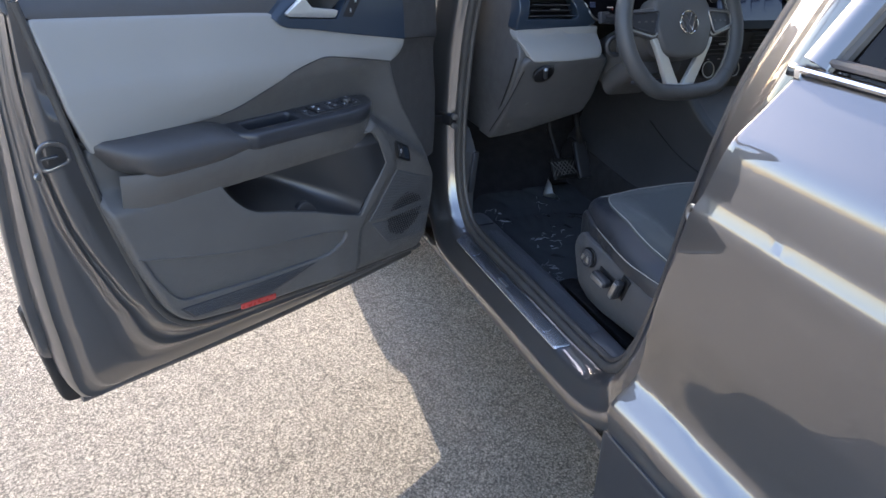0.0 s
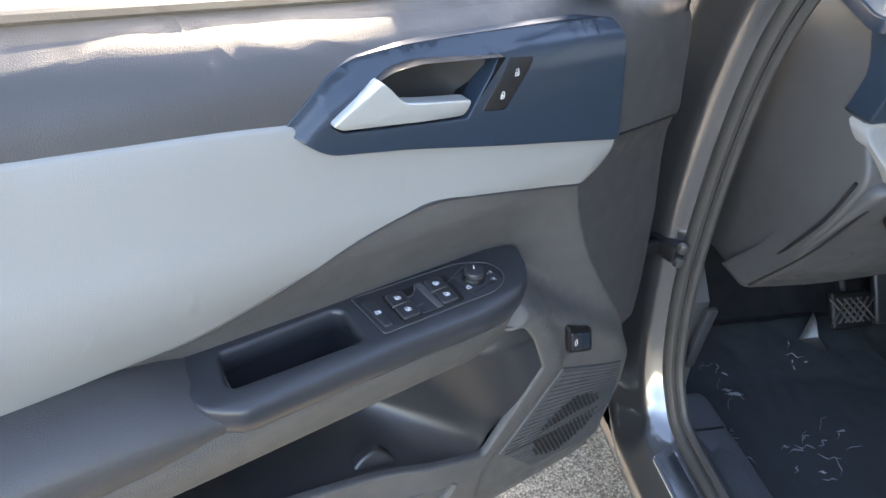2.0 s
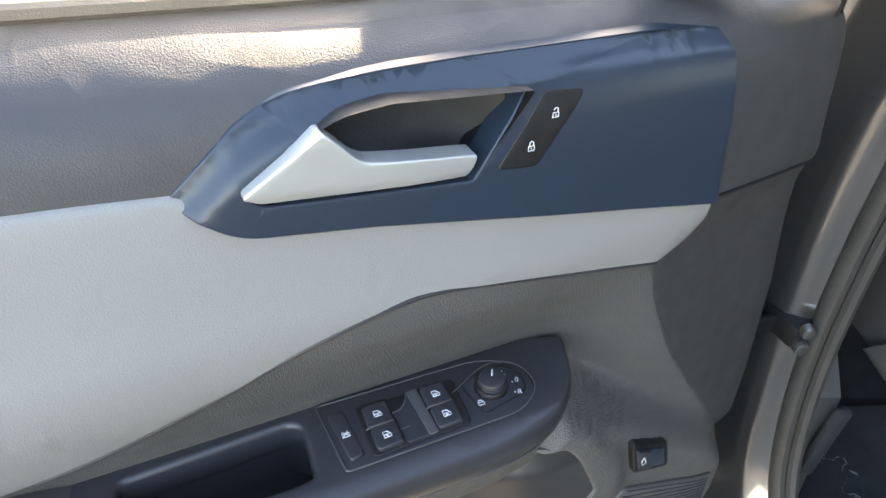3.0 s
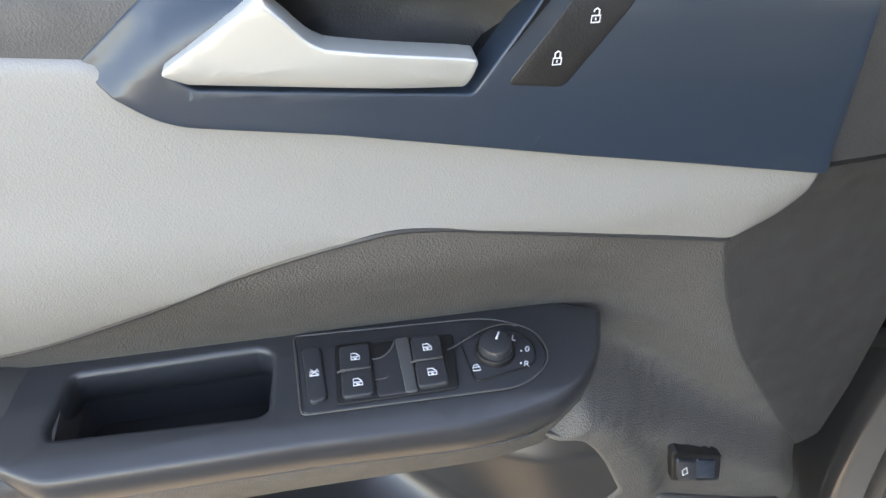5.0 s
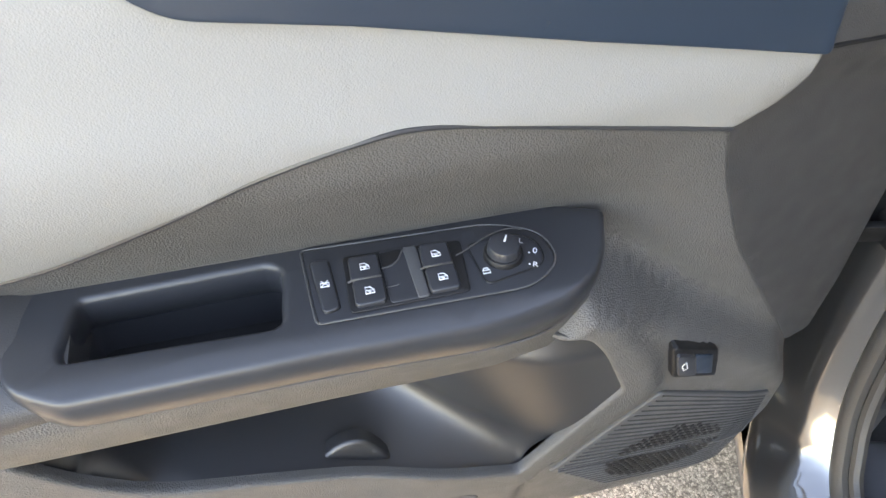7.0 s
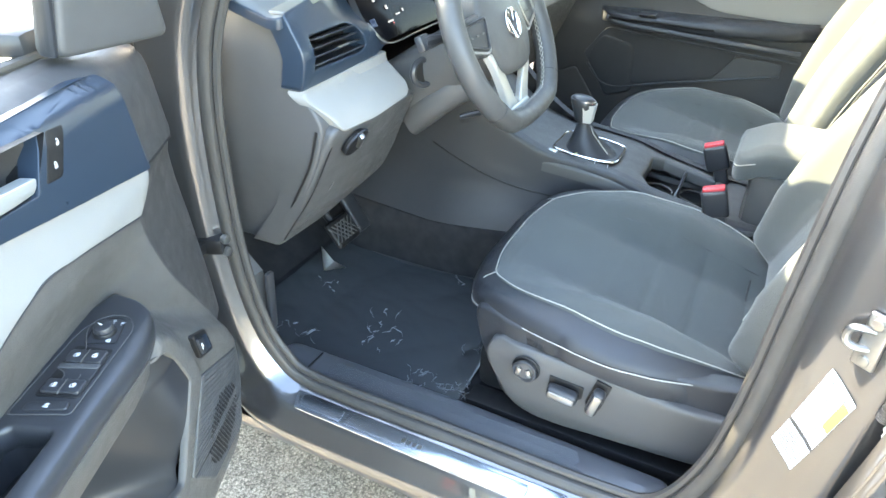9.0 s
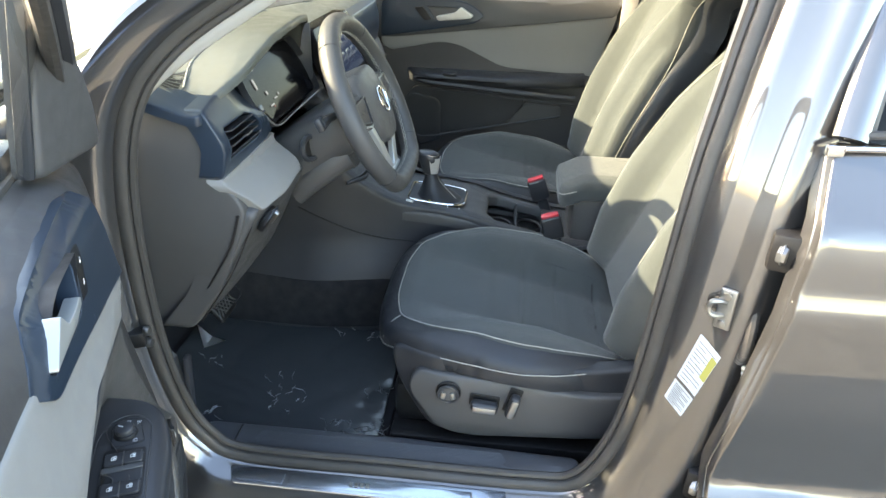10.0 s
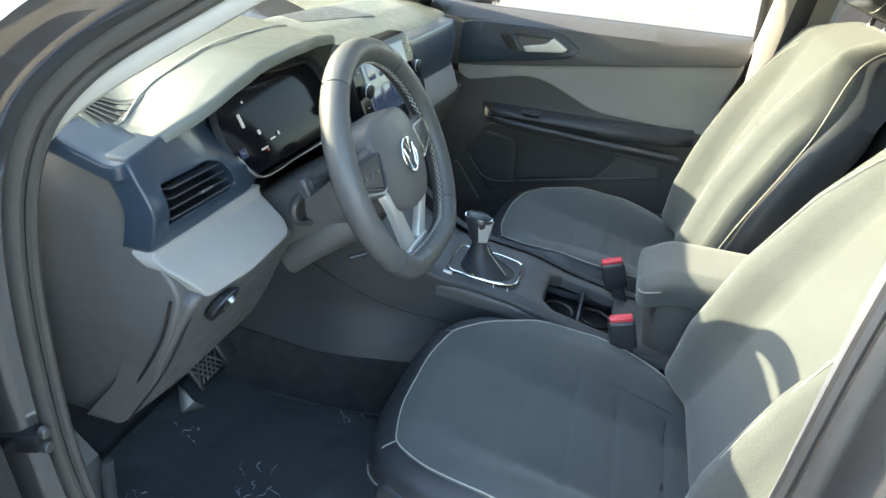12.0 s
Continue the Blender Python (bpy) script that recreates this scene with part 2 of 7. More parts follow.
def box(size, m=None, bevel=0.003, seg=2):
    bm = bmesh.new()
    bmesh.ops.create_cube(bm, size=1)
    bmesh.ops.scale(bm, vec=size, verts=bm.verts)
    if bevel:
        bmesh.ops.bevel(bm, geom=bm.edges[:], offset=min(bevel, 0.45 * min(size)), segments=seg, affect="EDGES", profile=0.5)
    if m is not None:
        bmesh.ops.transform(bm, matrix=m, verts=bm.verts)
    return bm


def disc(r1, r2, h, m=None, seg=32, bevel=0.002):
    bm = bmesh.new()
    bmesh.ops.create_cone(bm, cap_ends=True, segments=seg, radius1=r1, radius2=r2, depth=h)
    if bevel:
        rim = [e for e in bm.edges if any(len(f.verts) > 4 for f in e.link_faces)]
        bmesh.ops.bevel(bm, geom=rim, offset=bevel, segments=2, affect="EDGES", profile=0.5)
    if m is not None:
        bmesh.ops.transform(bm, matrix=m, verts=bm.verts)
    return bm


def ring_bar(R, r, m=None, seg=40, sub=10, squash=1.0):
    pts = [(R * math.cos(2 * math.pi * i / seg), R * math.sin(2 * math.pi * i / seg), 0) for i in range(seg)]
    bm = tube(pts, r, True, sub, None, squash, up=(0, 0, 1))
    if m is not None:
        bmesh.ops.transform(bm, matrix=m, verts=bm.verts)
    return bm


def lettering(text, size, m, depth=0.0004):
    cu = bpy.data.curves.new("text", "FONT")
    cu.body, cu.size, cu.extrude, cu.align_x, cu.align_y = text, size, depth, "CENTER", "CENTER"
    ob = bpy.data.objects.new("text", cu)
    me = bpy.data.meshes.new_from_object(ob)
    bpy.data.objects.remove(ob)
    bm = bmesh.new()
    bm.from_mesh(me)
    bmesh.ops.transform(bm, matrix=m, verts=bm.verts)
    return bm


def sstep(a, b, x):
    t = min(max((x - a) / (b - a), 0.0), 1.0)
    return t * t * (3 - 2 * t)


def lerp_table(table, x):
    """Straight between the rows of a short table of (x, y)."""
    if x <= table[0][0]:
        return table[0][1]
    for (x0, y0), (x1, y1) in zip(table, table[1:]):
        if x <= x1:
            return y0 + (y1 - y0) * (x - x0) / (x1 - x0)
    return table[-1][1]

# ---- ground ----


def asphalt():
    m = bpy.data.materials.new("worn_asphalt")
    m.use_nodes = True
    t = m.node_tree
    n, l = t.nodes, t.links
    p = n["Principled BSDF"]
    at = n.new("ShaderNodeTexCoord")

    def noise_at(scale, detail, rough=0.5):
        q = n.new("ShaderNodeTexNoise")
        q.inputs["Scale"].default_value, q.inputs["Detail"].default_value, q.inputs["Roughness"].default_value = scale, detail, rough
        l.new(at.outputs["Object"], q.inputs["Vector"])
        return q

    def span(source, a, b, c, d):
        q = n.new("ShaderNodeMapRange")
        for i, v in enumerate((a, b, c, d)):
            q.inputs[i + 1].default_value = v
        l.new(source, q.inputs[0])
        return q.outputs[0]

    def maths(op, a, b):
        q = n.new("ShaderNodeMath")
        q.operation = op
        for i, v in enumerate((a, b)):
            if isinstance(v, float):
                q.inputs[i].default_value = v
            else:
                l.new(v, q.inputs[i])
        return q.outputs[0]

    warp = noise_at(70, 4, 0.65)
    off = n.new("ShaderNodeVectorMath")
    off.operation = "MULTIPLY_ADD"
    off.inputs[1].default_value = (0.020, 0.020, 0.020)
    l.new(warp.outputs["Color"], off.inputs[0])
    l.new(at.outputs["Object"], off.inputs[2])
    cells = []
    for scale in (165, 380):
        v = n.new("ShaderNodeTexVoronoi")
        v.inputs["Scale"].default_value = scale
        l.new(off.outputs[0], v.inputs["Vector"])
        cells.append(v)
    grit, big, mid = noise_at(420, 5, 0.7), noise_at(2.2, 6), noise_at(24, 5, 0.6)
    tint = n.new("ShaderNodeMix")
    tint.data_type = "RGBA"
    tint.inputs[6].default_value, tint.inputs[7].default_value = (0.36, 0.335, 0.285, 1), (0.70, 0.645, 0.545, 1)
    l.new(span(cells[0].outputs["Color"], 0.1, 0.9, 0.0, 1.0), tint.inputs[0])
    pits = span(cells[1].outputs["Distance"], 0.25, 0.75, 1.15, 0.45)
    pits2 = span(cells[0].outputs["Distance"], 0.35, 0.75, 1.10, 0.38)
    tone = maths("MULTIPLY", maths("MULTIPLY", pits, pits2), maths("MULTIPLY", span(big.outputs[0], 0.3, 0.7, 0.86, 1.12), span(mid.outputs[0], 0.3, 0.7, 0.86, 1.12)))
    # hairline cracks
    crack = n.new("ShaderNodeTexVoronoi")
    crack.feature = "DISTANCE_TO_EDGE"
    crack.inputs["Scale"].default_value = 0.9
    bend = n.new("ShaderNodeVectorMath")
    bend.operation = "MULTIPLY_ADD"
    bend.inputs[1].default_value = (0.16, 0.16, 0.16)
    l.new(noise_at(7, 5, 0.6).outputs["Color"], bend.inputs[0])
    l.new(at.outputs["Object"], bend.inputs[2])
    l.new(bend.outputs[0], crack.inputs["Vector"])
    tone = maths("MULTIPLY", tone, span(crack.outputs["Distance"], 0.0006, 0.003, 0.60, 1.0))
    col = n.new("ShaderNodeVectorMath")
    col.operation = "SCALE"
    l.new(tint.outputs[2], col.inputs[0])
    l.new(tone, col.inputs["Scale"])
    l.new(col.outputs[0], p.inputs["Base Color"])
    p.inputs["Roughness"].default_value = 0.88
    b = n.new("ShaderNodeBump")
    b.inputs["Strength"].default_value, b.inputs["Distance"].default_value = 1.0, 0.008
    l.new(maths("ADD", maths("MULTIPLY", tone, 0.5), grit.outputs[0]), b.inputs["Height"])
    l.new(b.outputs[0], p.inputs["Normal"])
    return m


def build_ground():
    """One sheet to the horizon, finer near the car, with a slight unevenness."""
    steps = [0, 0.5, 1, 1.5, 2, 3, 4, 6, 9, 14, 25, 60, 150, 500, 2000]
    axis = sorted({-s for s in steps} | set(steps))
    bm = bmesh.new()
    rows = [[bm.verts.new((x, y, 0)) for x in axis] for y in axis]
    for r, q in zip(rows, rows[1:]):
        for i in range(len(axis) - 1):
            bm.faces.new((r[i], r[i + 1], q[i + 1], q[i]))
    tagged(part("ground", bm, asphalt()), "worn light grey asphalt lot with coarse aggregate", "ground", kind="structure")


build_ground()

# ---- car body ----
car_body = thing("car_body", "dark grey metallic car body shell with open front doorway", "car body", (0, 0, 0))

# The doorway's seal line: x, y, z, clockwise from the sill's front.
RING = [(-0.765, -0.16, 0.425), (-0.765, -0.45, 0.425), (-0.765, -0.70, 0.427), (-0.770, -0.79, 0.450), (-0.775, -0.84, 0.545),
        (-0.780, -0.866, 0.68), (-0.780, -0.882, 0.88), (-0.768, -0.898, 1.05), (-0.738, -0.925, 1.20), (-0.70, -0.955, 1.35),
        (-0.665, -0.955, 1.455), (-0.645, -0.90, 1.495), (-0.637, -0.78, 1.505), (-0.642, -0.60, 1.475), (-0.665, -0.42, 1.39),
        (-0.705, -0.25, 1.285), (-0.745, -0.12, 1.195), (-0.765, -0.052, 1.10), (-0.775, -0.022, 0.95), (-0.778, -0.022, 0.72),
        (-0.775, -0.045, 0.56), (-0.770, -0.085, 0.47)]
ring_path = smooth_path(RING, 7, True)


def ring_out(i):
    """The doorway plane's outward way at a point of the seal line."""
    k = len(ring_path)
    d = (ring_path[(i + 1) % k] - ring_path[i - 1]).normalized()
    n = Vector((0, -d.z, d.y))
    n = Vector((0, d.z, -d.y)) if n.dot(ring_path[i] - Vector((0, -0.45, 0.9))) < 0 else n
    return n.normalized()


SIDE = [(0.012, -0.012), (-0.006, 0.006), (-0.022, 0.013), (-0.036, 0.019), (-0.043, 0.034), (-0.049, 0.056), (-0.060, 0.074), (-0.072, 0.088), (-0.070, 0.102), (-0.060, 0.130)]
FOOT = [(0.012, -0.008), (-0.008, 0.006), (-0.018, 0.012), (-0.052, 0.016), (-0.063, 0.026), (-0.066, 0.044), (-0.078, 0.054), (-0.083, 0.070), (-0.080, 0.090), (-0.060, 0.112)]


def jamb_rings(profile_side, profile_foot):
    rings = []
    for i, p in enumerate(ring_path):
        n = ring_out(i)
        w = sstep(0.55, 0.98, -n.z)
        slim = 1 - 0.48 * sstep(1.02, 1.16, p.z) * sstep(-0.85, -0.65, p.y)
        rings.append([p + Vector((a[0] * (1 - w) + b[0] * w, 0, 0)) + n * (a[1] * (1 - w) + b[1] * w) * slim for a, b in zip(profile_side, profile_foot)])
        if p.y > -0.70 and n.z > -0.5:
            rings[-1][-1] = rings[-1][-2] + Vector((0.012, 0, 0))
    return rings


part("door_jamb", loft(jamb_rings(SIDE, FOOT), False, True, False), PAINT, car_body, "grey painted door jamb with pressed steps", 60)
seal = part("door_seal", tube([p + ring_out(i) * 0.002 + Vector((-0.004, 0, 0)) for i, p in enumerate(ring_path)], 0.0125, True, 10, None, 0.8, up=(1, 0, 0)),
            RUBBER, car_body, "black rubber doorway seal")
part("seal_lip", tube([p - ring_out(i) * 0.013 + Vector((0.006, 0, 0)) for i, p in enumerate(ring_path)], 0.0075, True, 8, None, 1.0, up=(1, 0, 0)),
     RUBBER, seal)

# rocker below the doorway, to the ground side, along the whole side
ROCKER = [(-0.838, 0.352), (-0.840, 0.335), (-0.837, 0.320), (-0.815, 0.304), (-0.775, 0.285), (-0.74, 0.27), (-0.60, 0.25)]
part("rocker_panel", loft([[Vector((x, y, z)) for x, z in ROCKER] for y in (0.40, 0.1, -0.3, -0.7, -1.1, -1.6, -2.1)], False, False, False), PAINT, car_body,
     "grey painted rocker panel", 50)

# inner shell: floor, firewall, far side, roof, rear bulkhead
part("floor_pan", box((1.50, 3.2, 0.05), pose(0, -0.75, 0.315), 0.01), CARPET, car_body, "black carpeted floor")
part("underbody", box((1.30, 3.3, 0.05), pose(0, -0.60, 0.26), 0.01), VOID, car_body)
part("firewall", loft([[Vector((x, y, z)) for y, z in ((-0.02, 0.335), (0.16, 0.36), (0.34, 0.50), (0.40, 0.95), (0.43, 0.95), (0.43, 0.30), (-0.02, 0.30))] for x in (-0.74, 0.74)]),
     CARPET, car_body, "black carpeted footwell bulkhead")
roof_bm = panel(rounded([(-0.60, -0.66), (0.60, -0.66), (0.60, -2.3), (-0.60, -2.3)], 0.08), lambda a, b: 1.60 - 0.16 * a * a - 0.05 * (b + 1.3) ** 2, thick=0.05, bev=0.03, cell=0.12)
part("roof", roof_bm, PAINT, car_body, "grey metallic roof skin")
part("headliner", panel(rounded([(-0.60, -0.68), (0.60, -0.68), (0.60, -2.3), (-0.60, -2.3)], 0.08), lambda a, b: 1.545 - 0.12 * a * a - 0.05 * (b + 1.3) ** 2, thick=0.01, cell=0.12),
     LINER, car_body, "pale cloth headliner")


def roof_rail(s):
    """Roof side, B pillar and rear pillars on one side; s is -1 on the open side."""
    bm = tube(smooth_path([(s * 0.79, 0.28, 1.00), (s * 0.760, 0.00, 1.148), (s * 0.712, -0.24, 1.310), (s * 0.67, -0.50, 1.448), (s * 0.645, -0.80, 1.53), (s * 0.64, -1.3, 1.555),
                           (s * 0.65, -1.9, 1.51), (s * 0.70, -2.25, 1.38)], 6), [0.024] * 18 + [0.032] * 25, False, 12, None, 0.75, up=(1, 0, 0))
    return part("roof_side", bm, PAINT, car_body, "grey painted roof side and front pillar")


roof_rail(-1)
roof_rail(1)
# the open side's pillar cores, inside of the jamb
part("front_post", loft([[Vector((x, y, z)) for x, y in ((-0.79, -0.01), (-0.80, 0.06), (-0.85, 0.085), (-0.85, 0.25), (-0.76, 0.25), (-0.755, 0.0))] for z in (0.34, 0.6, 0.9, 1.05)]),
     PAINT, car_body, "grey painted hinge post")
part("centre_post", loft([[Vector((x + dx, y + dy, z)) for x, y in ((-0.765, -0.90), (-0.825, -0.975), (-0.825, -1.0), (-0.82, -1.06), (-0.76, -1.08), (-0.74, -0.99))]
                          for z, dx, dy in ((0.40, 0.0, 0.07), (0.6, 0, 0.025), (0.9, 0.0, 0.0), (1.1, 0.02, -0.02), (1.3, 0.075, -0.06), (1.5, 0.13, -0.09))]),
     PAINT, car_body, "grey painted centre pillar")
part("pillar_trim", loft([[Vector((x + dx, y + dy, z)) for x, y in ((-0.762, -0.878), (-0.745, -0.872), (-0.715, -0.93), (-0.70, -1.06), (-0.735, -1.07))]
                          for z, dx, dy in ((0.45, 0.0, 0.06), (0.6, 0, 0.02), (0.9, -0.005, 0.0), (1.1, 0.012, -0.015), (1.3, 0.06, -0.055), (1.5, 0.115, -0.07))]),
     WHITEPLASTIC, car_body, "pale grey inner centre pillar trim")
part("front_pillar_trim", tube(smooth_path([(-0.742, -0.035, 1.095), (-0.738, -0.072, 1.135), (-0.722, -0.135, 1.185), (-0.683, -0.262, 1.268), (-0.645, -0.43, 1.372), (-0.622, -0.61, 1.455), (-0.617, -0.80, 1.485)], 6), 0.016, False, 10, None, 0.8, up=(1, 0, 0)),
     WHITEPLASTIC, car_body, "pale grey front pillar trim")
part("front_pillar_trim", tube(smooth_path([(0.735, 0.16, 1.07), (0.715, 0.0, 1.165), (0.69, -0.18, 1.27), (0.645, -0.42, 1.40), (0.62, -0.62, 1.48), (0.61, -0.9, 1.51)], 6), 0.032, False, 10, None, 0.7, up=(1, 0, 0)),
     WHITEPLASTIC, car_body, "pale grey front pillar trim")

# sill: scuff plate, inner tread trim with ribs
plate = part("scuff_plate", panel(rounded([(-0.788, -0.135), (-0.822, -0.150), (-0.824, -0.655), (-0.786, -0.662)], 0.006), lambda a, b: 0.4165 + 0.12 * (a + 0.80), thick=0.004, bev=0.0015, cell=0.05),
             PLATE, car_body, "brushed metal scuff plate on the sill")
part("plate_field", panel(rounded([(-0.794, -0.150), (-0.817, -0.158), (-0.818, -0.245), (-0.795, -0.245)], 0.004), lambda a, b: 0.4178 + 0.12 * (a + 0.80), thick=0.001, bev=0.0006, cell=0.05), PLATE, plate)
part("plate_field", panel(rounded([(-0.795, -0.255), (-0.818, -0.255), (-0.819, -0.60), (-0.795, -0.60)], 0.004), lambda a, b: 0.4178 + 0.12 * (a + 0.80), thick=0.001, bev=0.0006, cell=0.05), PLATE, plate)
for k in range(4):
    part("name_bar", box((0.010, 0.007, 0.0012), pose(-0.806, -0.405 + k * 0.0105, 0.4188, 0, 7), 0.0004, 1), STEEL, plate)
tread = part("sill_trim", panel(rounded([(-0.752, -0.06), (-0.762, -0.45), (-0.757, -0.76), (-0.700, -0.80), (-0.685, -0.45), (-0.690, -0.05)], 0.02),
                                lambda a, b: 0.432 - 0.25 * max(0, a + 0.70) - 0.03 * sstep(-0.735, -0.765, a), thick=0.07, bev=0.008, cell=0.03), SILLTRIM, car_body, "dark plastic sill tread trim")
part("tread_seam", box((0.055, 0.003, 0.004), pose(-0.722, -0.125, 0.434), 0.001), VOID, tread)
for i in range(11):
    part("tread_rib", box((0.0018, 0.50 - 0.004 * abs(i - 5), 0.0022), pose(-0.741 + i * 0.0036, -0.41, 0.4330), 0.0007, 1), SILLTRIM, tread)
part("kick_panel", loft([[Vector((x, y, z)) for y, z in ((-0.05, 0.40), (-0.03, 0.62), (0.02, 0.67), (0.30, 0.67), (0.30, 0.36), (0.0, 0.38))] for x in (-0.765, -0.725)]), TRIM2, car_body, "dark footwell side trim")
part("release_lever", box((0.02, 0.012, 0.13), pose(-0.738, -0.052, 0.565, 4), 0.006), BLACK, car_body, "black release lever")

# striker, door check, hinges, stickers
striker = part("striker", box((0.006, 0.024, 0.064), pose(-0.8395, -0.946, 0.880, 0, 4, -32), 0.0029, 3), STEEL, car_body, "zinc door striker")
part("striker_bar", tube(smooth_path([(-0.840, -0.945, 0.892), (-0.842, -0.934, 0.894), (-0.840, -0.925, 0.891), (-0.839, -0.922, 0.882), (-0.840, -0.925, 0.873), (-0.842, -0.934, 0.870), (-0.840, -0.945, 0.870)], 4), 0.0042), STEEL, striker)
for dz in (0.023, -0.023):
    part("bolt", disc(0.0065, 0.0055, 0.005, look((-0.843, -0.944, 0.880 + dz), (-0.93, -0.89, 0.878 + dz)), 12, 0.001), STEEL, striker)
check = part("door_check", box((0.045, 0.05, 0.030), pose(-0.80, 0.0, 0.713, 0, 0, 20), 0.006), VOID, car_body, "black door check with bolts")
part("check_arm", box((0.13, 0.010, 0.020), pose(-0.86, -0.008, 0.713, 0, 0, 12), 0.003), VOID, check)
for dz in (0.012, -0.012):
    part("bolt", disc(0.009, 0.008, 0.010, pose(-0.800, -0.030, 0.713 + dz, 90), 8, 0.001), STEEL, check)


def jamb_point(z, out, lift):
    """A point of the rear jamb face, by height and by how far it lies from the seal."""
    side = sorted((j for j, p in enumerate(ring_path) if p.y < -0.7 and p.z < 1.3), key=lambda j: ring_path[j].z)
    k = max(i for i, j in enumerate(side[:-1]) if ring_path[j].z <= z)
    i, j = side[k], side[k + 1]
    f = (z - ring_path[i].z) / (ring_path[j].z - ring_path[i].z)
    p, n = ring_path[i].lerp(ring_path[j], f), ring_out(i).lerp(ring_out(j), f)
    dx = lerp_table([(b, a) for a, b in SIDE[1:-1]], out)
    return Vector((p.x + dx - 0.93 * lift, p.y + n.y * out + 0.35 * lift, z + n.z * out))


def jamb_patch(z0, z1, o0, o1, mat, name, lift, parent, label=""):
    bm = bmesh.new()
    rows = [[bm.verts.new(jamb_point(z0 + (z1 - z0) * i / 6 - 0.8 * (o0 + (o1 - o0) * j / 4 - 0.045), o0 + (o1 - o0) * j / 4 + 0.16 * (z0 + (z1 - z0) * i / 6 - 0.70), lift)) for j in range(5)] for i in range(7)]
    for r, q in zip(rows, rows[1:]):
        for j in range(4):
            bm.faces.new((r[j], r[j + 1], q[j + 1], q[j]))
    return part(name, bm, mat, parent, label)


# rear part of the tub, seen past the front seats
part("rear_bulkhead", box((1.30, 0.04, 0.9), pose(0, -2.16, 0.80, -10), 0.02), TRIM, car_body, "dark rear compartment trim")
# plain closing panels behind and on the far side
part("tailgate", panel(rounded([(-0.74, 0.32, 0.08), (-0.76, 0.95, 0.1), (-0.60, 1.50, 0.1), (0.60, 1.50, 0.1), (0.76, 0.95, 0.1), (0.74, 0.32, 0.08)], 0.06),
                       lambda a, b: 2.46 - 0.22 * sstep(0.95, 1.6, b) - 0.10 * (a / 0.75) ** 2, lambda a, b, h: (a, -h, b), 0.05, 0.02, 0.08), PAINT, car_body, "grey metallic tailgate")
for s in (-1, 1):
    part("rear_quarter", panel(rounded([(-1.93, 0.34, 0.05), (-1.99, 1.14), (-2.30, 1.16, 0.06), (-2.40, 0.85, 0.1), (-2.38, 0.36, 0.05)], 0.03), lambda a, b: 0.895 - 0.10 * sstep(-1.95, -2.4, a) - 0.03 * sstep(0.9, 1.2, b), lambda a, b, h: (s * h, a, b), 0.05, 0.015, 0.06), PAINT, car_body, "grey metallic rear quarter panel")
    part("tyre", tube([(s * 0.80, -1.90 + 0.26 * math.cos(i * math.pi / 16), 0.34 + 0.26 * math.sin(i * math.pi / 16)) for i in range(32)], 0.085, True, 10), RUBBER, car_body, "black rear tyre")

# front wing and bonnet ahead of the doorway
wing = panel(rounded([(0.08, 0.30), (0.075, 1.00, 0.05), (0.45, 0.985, 0.15), (1.20, 0.90, 0.2), (1.45, 0.60), (1.30, 0.30, 0.2), (1.12, 0.62, 0.2), (0.80, 0.70, 0.2), (0.48, 0.60, 0.2), (0.40, 0.30)], 0.03),
             lambda a, b: 0.885 + 0.035 * sstep(0.35, 0.62, b) - 0.05 * sstep(0.84, 1.0, b) - 0.10 * sstep(0.7, 1.6, a), lambda a, b, h: (-h, a, b), thick=0.03, bev=0.012, cell=0.06)
part("wing", wing, PAINT, car_body, "grey metallic front wing")
far_wing = panel(rounded([(0.08, 0.30), (0.075, 1.00, 0.05), (0.45, 0.985, 0.15), (1.20, 0.90, 0.2), (1.45, 0.60), (1.30, 0.30, 0.2), (1.12, 0.62, 0.2), (0.80, 0.70, 0.2), (0.48, 0.60, 0.2), (0.40, 0.30)], 0.03),
                 lambda a, b: 0.885 + 0.035 * sstep(0.35, 0.62, b) - 0.05 * sstep(0.84, 1.0, b) - 0.10 * sstep(0.7, 1.6, a), lambda a, b, h: (h, a, b), thick=0.03, bev=0.012, cell=0.06)
part("wing", far_wing, PAINT, car_body, "grey metallic front wing")
bonnet = panel(rounded([(-0.84, 0.42), (-0.80, 1.25, 0.3), (0.80, 1.25, 0.3), (0.84, 0.42)], 0.05), lambda a, b: 1.055 - 0.10 * (a / 0.84) ** 4 - 0.10 * sstep(0.3, 1.5, b) + 0.012 * sstep(0.5, 0.56, abs(a)), thick=0.03, bev=0.012, cell=0.08)
part("bonnet", bonnet, PAINT, car_body, "grey metallic bonnet")
# Out of view; added to close the nose against sun leaking underneath.
part("front_bumper", panel(rounded([(-0.90, 0.24, 0.08), (-0.90, 0.72, 0.1), (0.90, 0.72, 0.1), (0.90, 0.24, 0.08)], 0.06), lambda a, b: 1.44 - 0.16 * (a / 0.9) ** 4, lambda a, b, h: (a, h, b), 0.06, 0.02, 0.08), PAINT, car_body, "grey metallic front bumper")
part("cowl", box((1.5, 0.16, 0.02), pose(0, 0.36, 1.03, -6), 0.005), BLACK, car_body, "black plastic cowl below the windscreen")
for s in (-1, 1):
    part("tyre", tube([(s * 0.815, 0.78 + 0.26 * math.cos(i * math.pi / 16), 0.34 + 0.26 * math.sin(i * math.pi / 16)) for i in range(32)], 0.085, True, 10), RUBBER, car_body, "black front tyre")

